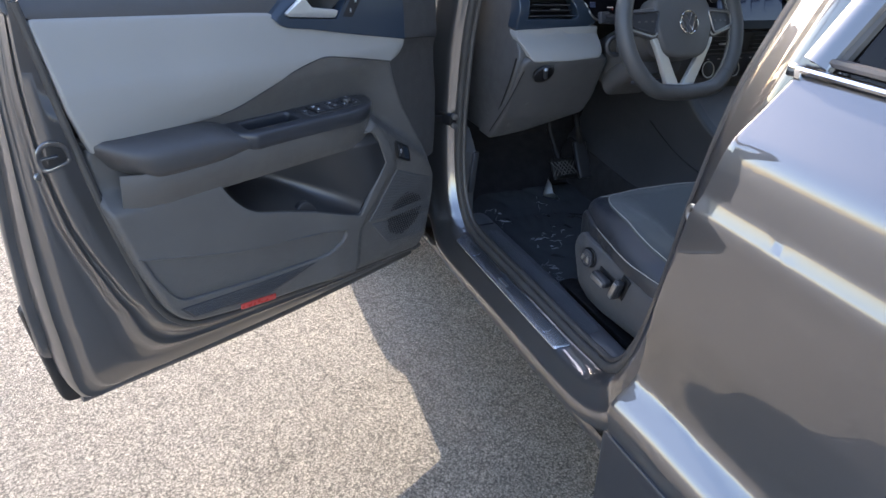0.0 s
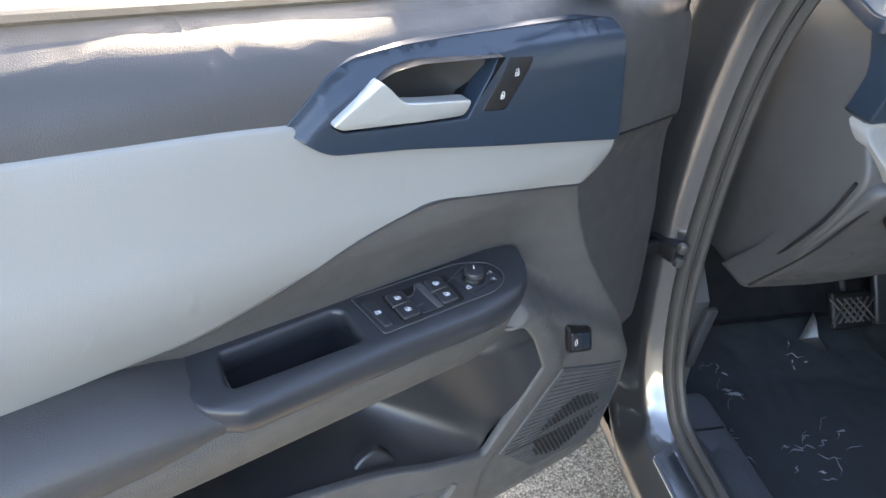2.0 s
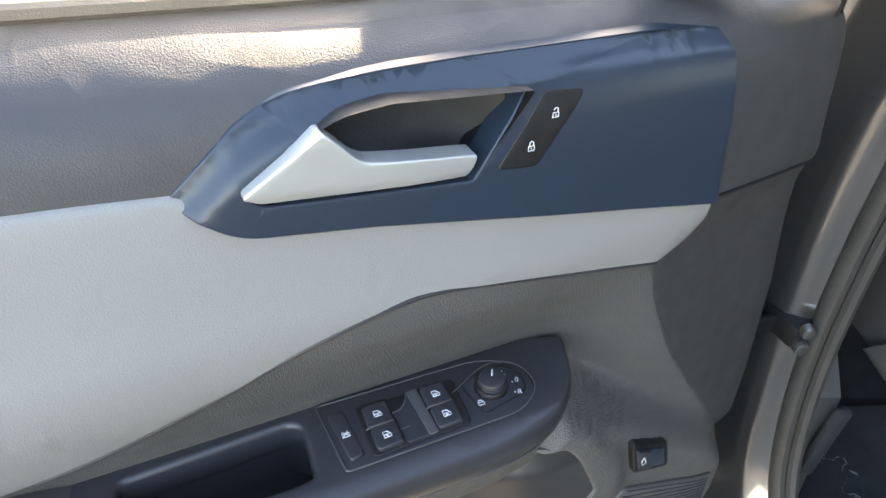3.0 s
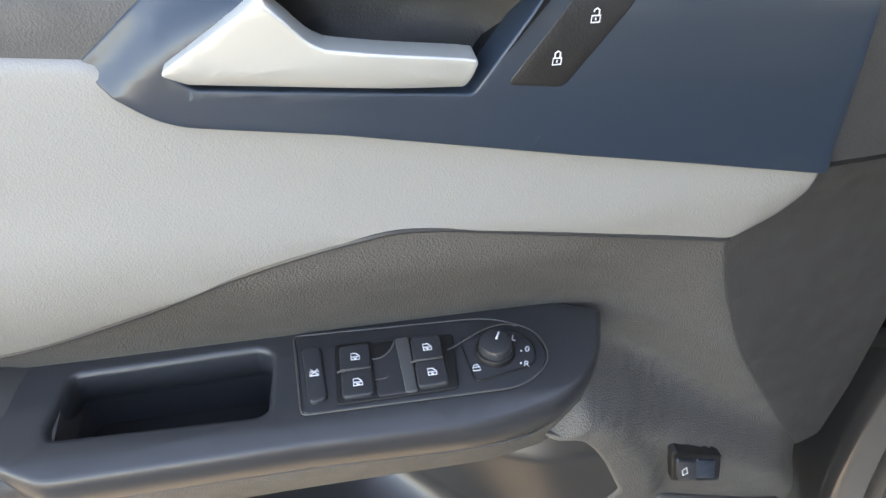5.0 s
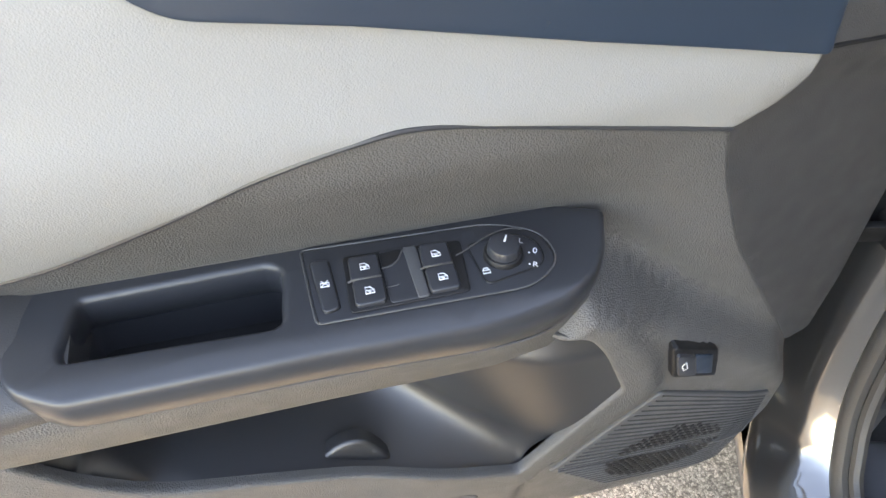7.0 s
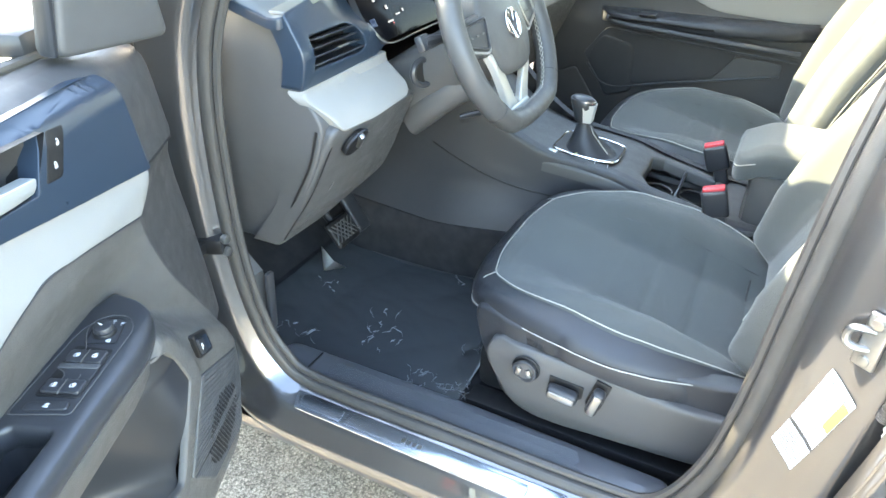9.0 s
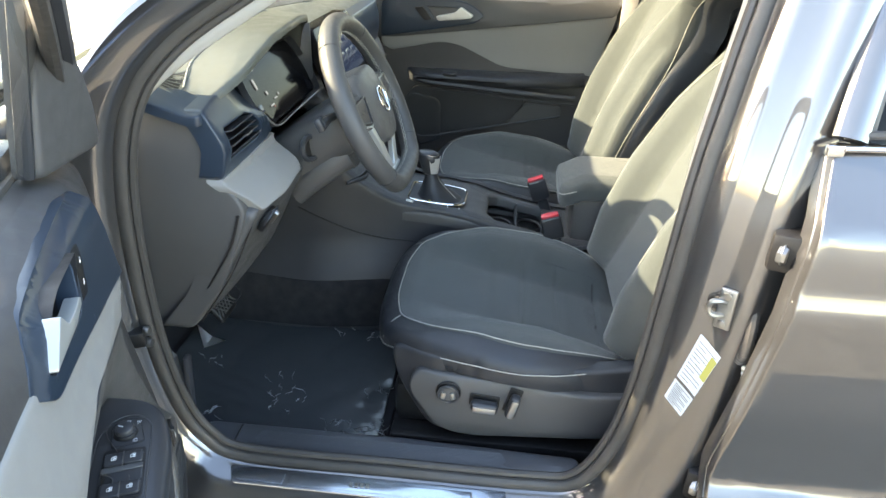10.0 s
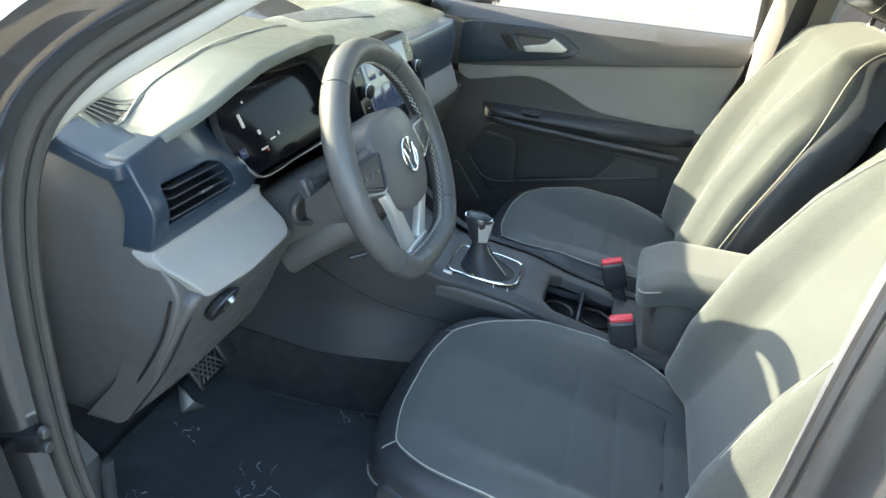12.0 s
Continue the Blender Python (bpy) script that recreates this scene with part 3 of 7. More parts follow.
windscreen = thing("windscreen", "clear laminated windscreen under the roof edge", "windscreen", (0, 0.3, 1.05))
ws = panel(rounded([(-0.76, 0.0), (-0.64, 1.10), (0.64, 1.10), (0.76, 0.0)], 0.05), lambda a, b: 0.05 - 0.09 * (a / 0.7) ** 2, lambda a, b, h: (a, 0.36 - 0.94 * b * 0.95 + h * 0.55, 1.045 + 0.56 * b * 0.90 - 0.05 * b * b + h * 0.83), thick=0.004, bev=0.001, cell=0.1)
part("pane", ws, SCREENGLASS, windscreen)

# ---- open front door: built in its own axes, x from the hinge to the latch, y into the car, z up ----
front_door = thing("front_door", "open grey front door with black and light grey trim", "car door", (-0.86, 0.03, 0.0), -156, local=True)


def door_belt(u):
    return 0.045 * (u - 0.45)


UPPER = [(0.60, 0.075), (0.80, 0.063), (0.85, 0.066), (0.88, 0.078), (0.92, 0.095), (0.95, 0.0985), (0.98, 0.0925), (1.03, 0.087), (1.06, 0.0825), (1.076, 0.077), (1.087, 0.068), (1.0945, 0.056), (1.100, 0.043), (1.1045, 0.029), (1.108, 0.014)]
FRONT = [(0.60, 0.092), (0.88, 0.093), (0.92, 0.095), (0.96, 0.0965)]
LOWER = [(0.36, 0.085), (0.42, 0.103), (0.55, 0.116), (0.80, 0.120)]
LEDGE = [(0.07, 0.585), (0.108, 0.645), (0.181, 0.702), (0.234, 0.738), (0.277, 0.772), (0.315, 0.792), (0.36, 0.752), (0.90, 0.748)]
BORDER = [(0.53, 0.341), (0.627, 0.269), (0.660, 0.237), (0.672, 0.233), (0.72, 0.247), (0.786, 0.292), (0.80, 0.305)]


def trim_v(u, z, border=1.0):
    edge = lerp_table(LEDGE, u)
    w = sstep(edge + 0.036, edge - 0.004, z)
    fold = lerp_table([(0.645, 0.081), (0.757, 0.161), (0.80, 0.19), (0.871, 0.2235), (0.917, 0.238), (0.96, 0.20), (1.1, 0.20)], z)
    v = lerp_table(UPPER, z - door_belt(u) * sstep(0.85, 1.1, z))
    v += (lerp_table(FRONT, z) - v) * sstep(fold + 0.10, fold, u) * sstep(0.96, 0.93, z)
    v = v * (1 - w) + lerp_table(LOWER, z) * w
    v -= 0.22 * max(0.0, fold - u) * (1 - w) + 0.008 * sstep(0.13, 0.05, u) * w + 0.008 * sstep(0.60, 0.97, u)
    v += 0.016 * sstep(0.65, 0.90, u) * sstep(0.95, 0.86, z) * (1 - w)
    v += border * 0.009 * sstep(-0.008, 0.008, u - lerp_table(BORDER, z)) * w * sstep(0.50, 0.40, u)
    return v


def on_trim(lift):
    return lambda u, z: trim_v(u, z) + lift


def door_panel(name, pts, mat, lift, label="", r=0.006, thick=0.02, bev=0.003, cell=0.02, holes=(), parent=None, height=None, rim=None, sharp=35.0, hole_depth=None):
    bm = panel(rounded(pts, r), height or on_trim(lift), door_frame, thick, bev, cell, holes, rim, hole_depth)
    return part(name, bm, mat, parent or front_door, label, sharp)


# painted shell: drawn from the trim's edge to the skin's edge in pressed steps
IN_EDGE = smooth_path([(0.972, 1.10), (0.950, 0.98), (0.926, 0.85), (0.898, 0.72), (0.866, 0.60), (0.845, 0.53), (0.805, 0.47), (0.74, 0.435), (0.60, 0.415), (0.40, 0.392), (0.08, 0.372)], 6)
OUT_EDGE = smooth_path([(0.988, 1.11), (1.010, 0.98), (1.016, 0.85), (1.020, 0.74), (1.022, 0.62), (1.018, 0.50), (1.000, 0.345), (0.90, 0.328), (0.66, 0.320), (0.40, 0.318), (0.03, 0.325)], 6)
RIDGE_IN = [(0.0, 0.60), (0.20, 0.60), (0.30, 0.50), (0.40, 0.30), (0.50, 0.16), (0.60, 0.13), (1.0, 0.13)]
RIDGE_OUT = [(0.0, 0.74), (0.20, 0.74), (0.30, 0.66), (0.40, 0.50), (0.50, 0.40), (0.60, 0.40), (0.70, 0.50), (1.0, 0.52)]


def shell_steps(f):
    """Across the shell at a share f of its length: inner face, a double pressed ridge, lower face, outer flange."""
    a, b = lerp_table(RIDGE_IN, f), lerp_table(RIDGE_OUT, f)
    w = b - a
    return [(-0.06, 0.078), (a * 0.5, 0.0785), (a - 0.03, 0.078), (a, 0.0745), (a + w * 0.10, 0.067), (a + w * 0.22, 0.063), (a + w * 0.42, 0.0635), (a + w * 0.52, 0.067), (a + w * 0.60, 0.066), (a + w * 0.78, 0.056), (a + w * 0.9, 0.049),
            (b, 0.0465), (b + 0.25 * (0.80 - b), 0.046), (0.79, 0.046), (0.82, 0.043), (0.85, 0.033), (0.875, 0.030), (0.94, 0.029), (0.97, 0.031), (1.0, 0.024), (1.01, -0.03)]



def shell_point(i, t, v):
    q = IN_EDGE[i].lerp(OUT_EDGE[i], t)
    return Vector((q.x, v, q.y))


part("door_shell", loft([[shell_point(i, t, v) for t, v in shell_steps(i / (len(IN_EDGE) - 1))] for i in range(len(IN_EDGE))], False, False, False), PAINT, front_door, "grey painted door shell with pressed steps", 60)
part("hinge_face", loft([[Vector((u, v, z)) for u, v in ((0.062, 0.046), (0.05, 0.042), (0.036, 0.028), (0.03, -0.03))] for z in (0.33, 0.6, 0.9, 1.10)], False, False, False), PAINT, front_door, "grey painted hinge face", 60)
door_panel("outer_skin", [(-0.01, 0.40), (1.028, 0.42, 0.02), (1.036, 0.53), (1.034, 0.70), (1.028, 0.84), (0.995, 1.10), (0.0, 1.06)], PAINT, 0, "grey painted outer skin", 0.02, 0.012, 0.005, 0.06,
           height=lambda u, z: -0.012 - 0.02 * sstep(0.95, 0.6, z) + 0.03 * sstep(1.0, 1.1, z))
door_panel("door_cladding", [(0.0, 0.285), (1.010, 0.300, 0.02), (1.040, 0.535), (0.99, 0.545), (0.0, 0.53)], VOID, 0, "black lower door cladding", 0.01, 0.02, 0.006, 0.08,
           height=lambda u, z: -0.030 - 0.01 * sstep(0.32, 0.45, z))
part("door_weatherstrip", tube([shell_point(i, 0.03, 0.078) for i in range(len(IN_EDGE))], 0.0065, False, 8, None, 0.8, up=(0, 1, 0)), RUBBER, front_door, "black rubber weatherstrip")
part("bottom_seal", tube(smooth_path([(0.995, 0.012, 0.328), (0.6, 0.014, 0.308), (0.3, 0.014, 0.304), (0.05, 0.014, 0.308)], 6), 0.009, False, 8), RUBBER, front_door)

# trim
# Darker colour than the lower trim, partly shade from facing off the lit ground.
door_panel("front_trim", [(0.047, 0.941), (0.198, 0.9605), (0.203, 0.932, 0.015), (0.238, 0.917, 0.006), (0.2235, 0.871, 0.05), (0.19, 0.80, 0.05), (0.161, 0.757, 0.05), (0.083, 0.645), (0.058, 0.648), (0.044, 0.70), (0.031, 0.80)], ENDTRIM, -0.0015, "smooth dark front trim", 0.004)
part("trim_joint", tube([(u, trim_v(u, z) + 0.0012, z) for u, z in ((0.200, 0.9626), (0.16, 0.9578), (0.12, 0.953), (0.08, 0.948), (0.049, 0.943))], 0.0016, False, 6), VOID, front_door)
door_panel("upper_trim", [(0.049, 0.945), (0.199, 0.9645), (0.25, 0.978), (0.55, 1.018), (0.60, 1.046), (0.95, 1.0735), (0.985, 1.085), (0.985, 1.131), (0.60, 1.1145), (0.30, 1.101), (0.049, 1.090)], ENDTRIM, 0.001, "soft dark belt trim", 0.004, bev=0.004, cell=0.012, holes=[rounded([(0.53, 1.041, 0.003), (0.483, 1.0745, 0.008), (0.44, 1.0825), (0.350, 1.0755, 0.003), (0.390, 1.0185, 0.003), (0.516, 1.0305, 0.003)], 0.004)])
door_panel("insert", [(0.2005, 0.9645, 0.003), (0.205, 0.934, 0.02), (0.2395, 0.9195, 0.008), (0.34, 0.9405, 0.05), (0.415, 0.9545, 0.05), (0.455, 0.952, 0.05), (0.51, 0.937, 0.06), (0.56, 0.914, 0.06), (0.625, 0.884, 0.03), (0.665, 0.8735, 0.04), (0.75, 0.870), (0.85, 0.864), (0.906, 0.857),
                      (0.930, 0.93), (0.956, 1.0695), (0.605, 1.0490, 0.03), (0.551, 1.0435, 0.002), (0.527, 1.0265), (0.453, 1.0150), (0.25, 0.979)], INSERT, 0.0035, "light grey leatherette insert", 0.004, bev=0.005, cell=0.014)
part("insert_piping", tube(smooth_path([(u, trim_v(u, z) + 0.002, z) for u, z in ((0.238, 0.9165), (0.34, 0.938), (0.415, 0.952), (0.455, 0.9495), (0.51, 0.934), (0.56, 0.911), (0.625, 0.8815), (0.665, 0.871))], 6), 0.002), BLACK, front_door)
POCKET = [(0.706, 0.751, 0.004), (0.678, 0.706, 0.02), (0.637, 0.667, 0.03), (0.515, 0.630, 0.06), (0.345, 0.566, 0.012), (0.267, 0.686, 0.008), (0.294, 0.749, 0.03), (0.316, 0.780, 0.02), (0.393, 0.771), (0.45, 0.763)]
KICK = [(0.872, 0.647, 0.006), (0.675, 0.592), (0.44, 0.556, 0.03), (0.385, 0.546, 0.02), (0.397, 0.515, 0.03), (0.45, 0.488, 0.05), (0.60, 0.4985), (0.805, 0.5215, 0.02), (0.832, 0.555, 0.03), (0.855, 0.60)]
door_panel("lower_trim", [(0.080, 0.55), (0.086, 0.643), (0.163, 0.757, 0.05), (0.192, 0.80, 0.05), (0.2255, 0.871, 0.05), (0.240, 0.9165, 0.006), (0.34, 0.9375, 0.05), (0.415, 0.9515, 0.05), (0.455, 0.949, 0.05), (0.51, 0.934, 0.06), (0.56, 0.911, 0.06), (0.625, 0.881, 0.03), (0.665, 0.8705, 0.04), (0.75, 0.867), (0.85, 0.861), (0.912, 0.852),
                          (0.905, 0.79), (0.905, 0.76), (0.872, 0.645), (0.858, 0.60), (0.823, 0.51, 0.03), (0.785, 0.468, 0.02), (0.60, 0.437), (0.30, 0.402), (0.098, 0.384), (0.084, 0.42)],
           TRIM, 0.0, "grained dark grey trim with map pocket", 0.01, holes=[rounded(POCKET, 0.006), rounded(KICK, 0.006)], rim=[(0.0015, 0.0004), (0.004, 0.0018), (0.0075, 0.006), (0.0095, 0.014), (0.010, 0.034)], cell=0.0085, sharp=75, hole_depth=0.010)
part("kick_edge", tube(smooth_path([(u, trim_v(u, z) - 0.0008, z) for u, z in ((0.878, 0.649), (0.78, 0.622), (0.675, 0.593), (0.56, 0.574), (0.44, 0.557), (0.39, 0.545), (0.395, 0.520), (0.43, 0.495), (0.47, 0.489))], 6), 0.0024, False, 8), TRIM, front_door, "rolled edge over the kick panel")
part("trim_ridge", tube(smooth_path([(u, trim_v(u, z) + d, z) for u, z, d in ((0.845, 0.742, -0.002), (0.80, 0.752, 0.0), (0.75, 0.757, 0.0005), (0.706, 0.757, 0.0))], 6), 0.0030, False, 8), TRIM, front_door)
door_panel("kick_panel", [(0.876, 0.653), (0.675, 0.600), (0.44, 0.563, 0.03), (0.378, 0.552, 0.02), (0.388, 0.511, 0.03), (0.45, 0.480, 0.05), (0.60, 0.490), (0.81, 0.515, 0.02), (0.84, 0.55, 0.03), (0.862, 0.60)], TRIM, -0.007, "grained recessed kick panel", 0.006, 0.01, 0.002, 0.02)


def pocket_v(u, z):
    """The pocket's inside: a bowl at the front, deep behind, and a floor that curves up to the lip."""
    k = u - 0.30 * (z - 0.68)
    s = sstep(0.56, 0.30, k)
    lip = trim_v(u, min(z, 0.735)) - 0.0035 - 0.7 * max(0.0, z - 0.745)
    rise = min(max((z - lerp_table(POCKET_FLOOR, u)) / 0.060, 0.0), 1.0)
    return lip - (lip + 0.010) * (1 - s) * (1 - (1 - rise) ** 2.2)


POCKET_FLOOR = [(0.345, 0.562), (0.40, 0.582), (0.515, 0.626), (0.637, 0.663), (0.678, 0.702), (0.706, 0.747), (0.73, 0.78)]
BOWL_FRONT = [(0.553, 0.354), (0.566, 0.345), (0.686, 0.2665), (0.749, 0.2935), (0.785, 0.319)]
BOWL_REAR = [(0.553, 0.40), (0.575, 0.42), (0.625, 0.540), (0.657, 0.645), (0.70, 0.684), (0.755, 0.728), (0.785, 0.728)]


def bowl_row(z):
    """One row of the pocket's inside: the convex front bowl that runs into the deep back."""
    a, b = lerp_table(BOWL_FRONT, z), lerp_table(BOWL_REAR, z)
    return [Vector((a + (b - a) * j / 48, pocket_v(a + (b - a) * j / 48, z), z)) for j in range(49)]


part("pocket_bowl", loft([bowl_row(0.553 + 0.232 * i / 60) for i in range(61)], False, False, False), POCKETSKIN, front_door, "smooth inside of the map pocket, darkened for shade", 170)

# Near-black upper wall, with the pocket's shade put into its colour.
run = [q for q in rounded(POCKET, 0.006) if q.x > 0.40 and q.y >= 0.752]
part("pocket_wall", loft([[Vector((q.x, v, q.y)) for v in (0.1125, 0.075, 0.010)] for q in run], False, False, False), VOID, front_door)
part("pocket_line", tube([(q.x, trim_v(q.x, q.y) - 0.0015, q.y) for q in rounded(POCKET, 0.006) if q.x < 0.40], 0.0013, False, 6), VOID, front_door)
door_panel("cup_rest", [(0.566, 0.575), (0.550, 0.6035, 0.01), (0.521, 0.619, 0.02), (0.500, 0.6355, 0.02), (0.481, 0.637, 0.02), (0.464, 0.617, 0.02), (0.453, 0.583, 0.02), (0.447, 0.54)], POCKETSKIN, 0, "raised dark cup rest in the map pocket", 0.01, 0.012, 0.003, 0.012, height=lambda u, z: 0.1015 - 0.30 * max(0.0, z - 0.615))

# armrest with switch bezel and grab pocket
BEZ_TOP = 0.8465
GRAB = [(0.630, 0.0725), (0.516, 0.0700), (0.506, 0.078), (0.508, 0.121), (0.516, 0.1265), (0.632, 0.1225), (0.637, 0.112)]
arm = part("switch_bezel", panel(rounded([(0.645, 0.058), (0.50, 0.060), (0.33, 0.066), (0.299, 0.076, 0.002), (0.313, 0.112, 0.02), (0.338, 0.136, 0.03), (0.385, 0.145, 0.04), (0.49, 0.1415), (0.63, 0.1415), (0.658, 0.128, 0.02), (0.665, 0.08)], 0.006),
                                     lambda u, v: BEZ_TOP + 0.004 * (u - 0.4) - 0.05 * max(0, 0.36 - u) ** 1.3 - 0.004 * sstep(0.13, 0.15, v), thick=0.035, cell=0.012, holes=[rounded(GRAB, 0.008)],
                                     rim=[(0.0015, 0.0004), (0.003, 0.0018), (0.0042, 0.005), (0.0046, 0.012), (0.003, 0.024), (-0.002, 0.0335)]), BLACK, front_door, "black satin armrest bezel with grab pocket")
# Near-black floor stands for the shade down in the grab pocket.
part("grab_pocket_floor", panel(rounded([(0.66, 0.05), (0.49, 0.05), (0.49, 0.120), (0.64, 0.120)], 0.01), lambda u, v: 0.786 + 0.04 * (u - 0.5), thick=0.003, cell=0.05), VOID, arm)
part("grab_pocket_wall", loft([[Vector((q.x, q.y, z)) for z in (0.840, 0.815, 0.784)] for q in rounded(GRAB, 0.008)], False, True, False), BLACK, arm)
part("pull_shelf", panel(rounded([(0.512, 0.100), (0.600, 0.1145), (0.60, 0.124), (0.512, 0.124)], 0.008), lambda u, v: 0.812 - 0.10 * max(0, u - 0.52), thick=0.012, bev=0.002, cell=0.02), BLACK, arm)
# Thin paler line for the light along the shelf's edge.
part("shelf_edge_glint", tube(smooth_path([(0.512, 0.1005, 0.8135), (0.545, 0.1035, 0.8120), (0.575, 0.108, 0.8085), (0.598, 0.1145, 0.8050)], 5), 0.0007, False, 6), TRIM, arm)
part("under_strip", tube(smooth_path([(0.318, 0.113, 0.813), (0.345, 0.135, 0.812), (0.385, 0.143, 0.8115), (0.48, 0.1405, 0.812), (0.635, 0.139, 0.813)], 6), 0.0008), TRIM2, arm)
PAD = [(0.055, 0.872), (0.098, 0.869), (0.128, 0.860), (0.1385, 0.851), (0.1420, 0.840), (0.1400, 0.815), (0.1350, 0.806), (0.120, 0.800), (0.055, 0.797)]
pad_rows = [(0.630, 0.955, 0.0, 0.40), (0.656, 0.975, 0.0, 0.50), (0.672, 0.990, 0.0, 0.66), (0.70, 1.0, 0.0, 0.86), (0.74, 1.0, 0.0, 0.96), (0.80, 1.0, 0.001, 1.0), (0.838, 0.985, 0.002, 1.0), (0.860, 0.90, 0.004, 0.98), (0.878, 0.72, 0.007, 0.95), (0.893, 0.48, 0.010, 0.90), (0.906, 0.24, 0.012, 0.84), (0.914, 0.08, 0.013, 0.80)]
part("armrest_pad", loft([[Vector((u + 0.6 * (z - 0.845) * sstep(0.78, 0.87, u), 0.055 + (v - 0.055) * k, 0.825 + (z - 0.825) * zs + dz)) for v, z in PAD] for u, k, dz, zs in pad_rows]), ENDTRIM, front_door, "dark padded armrest", 60)
UNDER = [(0.128, 0.794), (0.1315, 0.817), (0.1345, 0.806), (0.1290, 0.785), (0.1205, 0.757), (0.112, 0.742)]
part("armrest_underside", loft([[Vector((u, 0.09 + (v - 0.09) * k, z)) for v, z in UNDER] for u, k in ((0.315, 0.55), (0.34, 0.85), (0.38, 1.05), (0.50, 1.02), (0.66, 1.05), (0.80, 1.02), (0.852, 0.86), (0.885, 0.5))]), TRIM, front_door, "grained armrest underside", 60)


def top_plate(name, pts, mat, lift, parent, thick=0.004, r=0.004, bev=0.0012, slope=0.0, label=""):
    bm = panel(rounded(pts, r), lambda u, v: BEZ_TOP + 0.004 * (u - 0.4) - 0.05 * max(0, 0.36 - u) ** 1.3 + lift + slope * (v - 0.10), thick=thick, bev=bev, cell=0.02)
    return part(name, bm, mat, parent, label)


switch_panel = top_plate("switch_panel", [(0.4945, 0.0700, 0.004), (0.372, 0.0745, 0.02), (0.346, 0.089, 0.015), (0.3425, 0.112, 0.015), (0.362, 0.1285, 0.02), (0.491, 0.1265, 0.004)], BLACK, 0.0012, arm, label="black window switch panel")
part("panel_groove", tube([(q.x, q.y, BEZ_TOP + 0.0014 + 0.004 * (q.x - 0.4)) for q in rounded([(0.4965, 0.0685, 0.004), (0.372, 0.073, 0.02), (0.344, 0.088, 0.015), (0.3405, 0.113, 0.015), (0.362, 0.130, 0.02), (0.493, 0.128, 0.004)], 0.004)], 0.0006, True, 6), TRIM2, switch_panel)
# Black sheet laid on the panel as the shade round the keys.
top_plate("switch_well_shade", [(0.471, 0.0815), (0.398, 0.0845), (0.402, 0.125), (0.472, 0.125)], VOID, 0.0030, switch_panel, 0.001, 0.003, 0.0006)


def icon(parent, u, v, z, s=0.0028, kind="window", tilt=0.0):
    """A small white pictogram of a car window, of thin bars."""
    bm = bmesh.new()
    loop = [(-1, 0.9), (0.2, 0.9), (1, -0.1), (1, -1), (-1, -1)] if kind == "window" else [(-1, 0.1), (1, 0.1), (1, -1), (-1, -1)]
    pts = [(u - a * s, v - b * s, z + tilt * b * s) for a, b in loop]
    tube(pts, s * 0.16, True, 4, bm)
    if kind == "window":
        tube([(u + s * 0.9, v + s * 0.1, z), (u - s * 0.9, v + s * 0.1, z)], s * 0.16, False, 4, bm)
        tube([(u, v + s * 0.1, z), (u, v + s * 0.8, z)], s * 0.16, False, 4, bm)
        tube([(u - 0.4 * s, v + s * 0.35, z), (u, v + s * 0.85, z), (u + 0.4 * s, v + s * 0.35, z)], s * 0.14, False, 4, bm)
    elif kind == "cross":
        tube([(u + s * 0.8, v - s * 0.8, z), (u - s * 0.8, v + s * 0.8, z)], s * 0.16, False, 4, bm)
        tube([(u - s * 0.8, v - s * 0.8, z), (u + s * 0.8, v + s * 0.8, z)], s * 0.16, False, 4, bm)
    else:
        tube([(u - s * 0.6, v - s * 0.1, z), (u - s * 0.6, v - s * 0.9, z), (u + s * 0.6, v - s * 0.9, z), (u + s * 0.6, v - s * 0.4, z)], s * 0.16, False, 4, bm)
    return part("icon", bm, MARK, parent)


for u0 in (0.4595, 0.4155):
    for v0 in (0.0945, 0.1135):
        key = top_plate("window_switch", [(u0 - 0.008, v0 - 0.0085), (u0 + 0.008, v0 - 0.0085), (u0 + 0.0085, v0 + 0.0085), (u0 - 0.0075, v0 + 0.0085)], BLACK, 0.0058, switch_panel, 0.006, 0.002, 0.0012)
        icon(key, u0, v0, BEZ_TOP + 0.0062, 0.0025)
    part("key_fin", tube([(u0 + 0.0115, 0.1038, BEZ_TOP + 0.0048), (u0 + 0.0085, 0.1039, BEZ_TOP + 0.0062), (u0 - 0.0085, 0.1041, BEZ_TOP + 0.0062)], 0.0007, False, 6), TRIM, switch_panel)
for u0, du in ((0.4395, 0.009),):
    top_plate("finger_scoop", [(u0 - du, 0.0835), (u0 + du, 0.0825), (u0 + du, 0.1235), (u0 - du, 0.1235)], BLACK, 0.0034, switch_panel, 0.002, 0.002, 0.0005)
# hollow beside the keys: curved lip, far ledge, short step line, paler as if lit
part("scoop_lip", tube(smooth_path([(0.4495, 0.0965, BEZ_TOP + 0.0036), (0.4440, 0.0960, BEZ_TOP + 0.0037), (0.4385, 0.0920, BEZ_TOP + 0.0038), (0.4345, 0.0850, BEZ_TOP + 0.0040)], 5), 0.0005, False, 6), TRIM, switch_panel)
# Dark sheet put in for the hollow's shade.
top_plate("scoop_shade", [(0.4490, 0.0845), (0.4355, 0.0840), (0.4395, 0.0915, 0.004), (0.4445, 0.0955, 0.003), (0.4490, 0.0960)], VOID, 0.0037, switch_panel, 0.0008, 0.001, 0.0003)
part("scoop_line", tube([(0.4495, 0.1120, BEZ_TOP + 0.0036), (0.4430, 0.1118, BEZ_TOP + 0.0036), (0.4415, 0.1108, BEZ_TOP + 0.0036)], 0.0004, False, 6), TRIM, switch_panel)
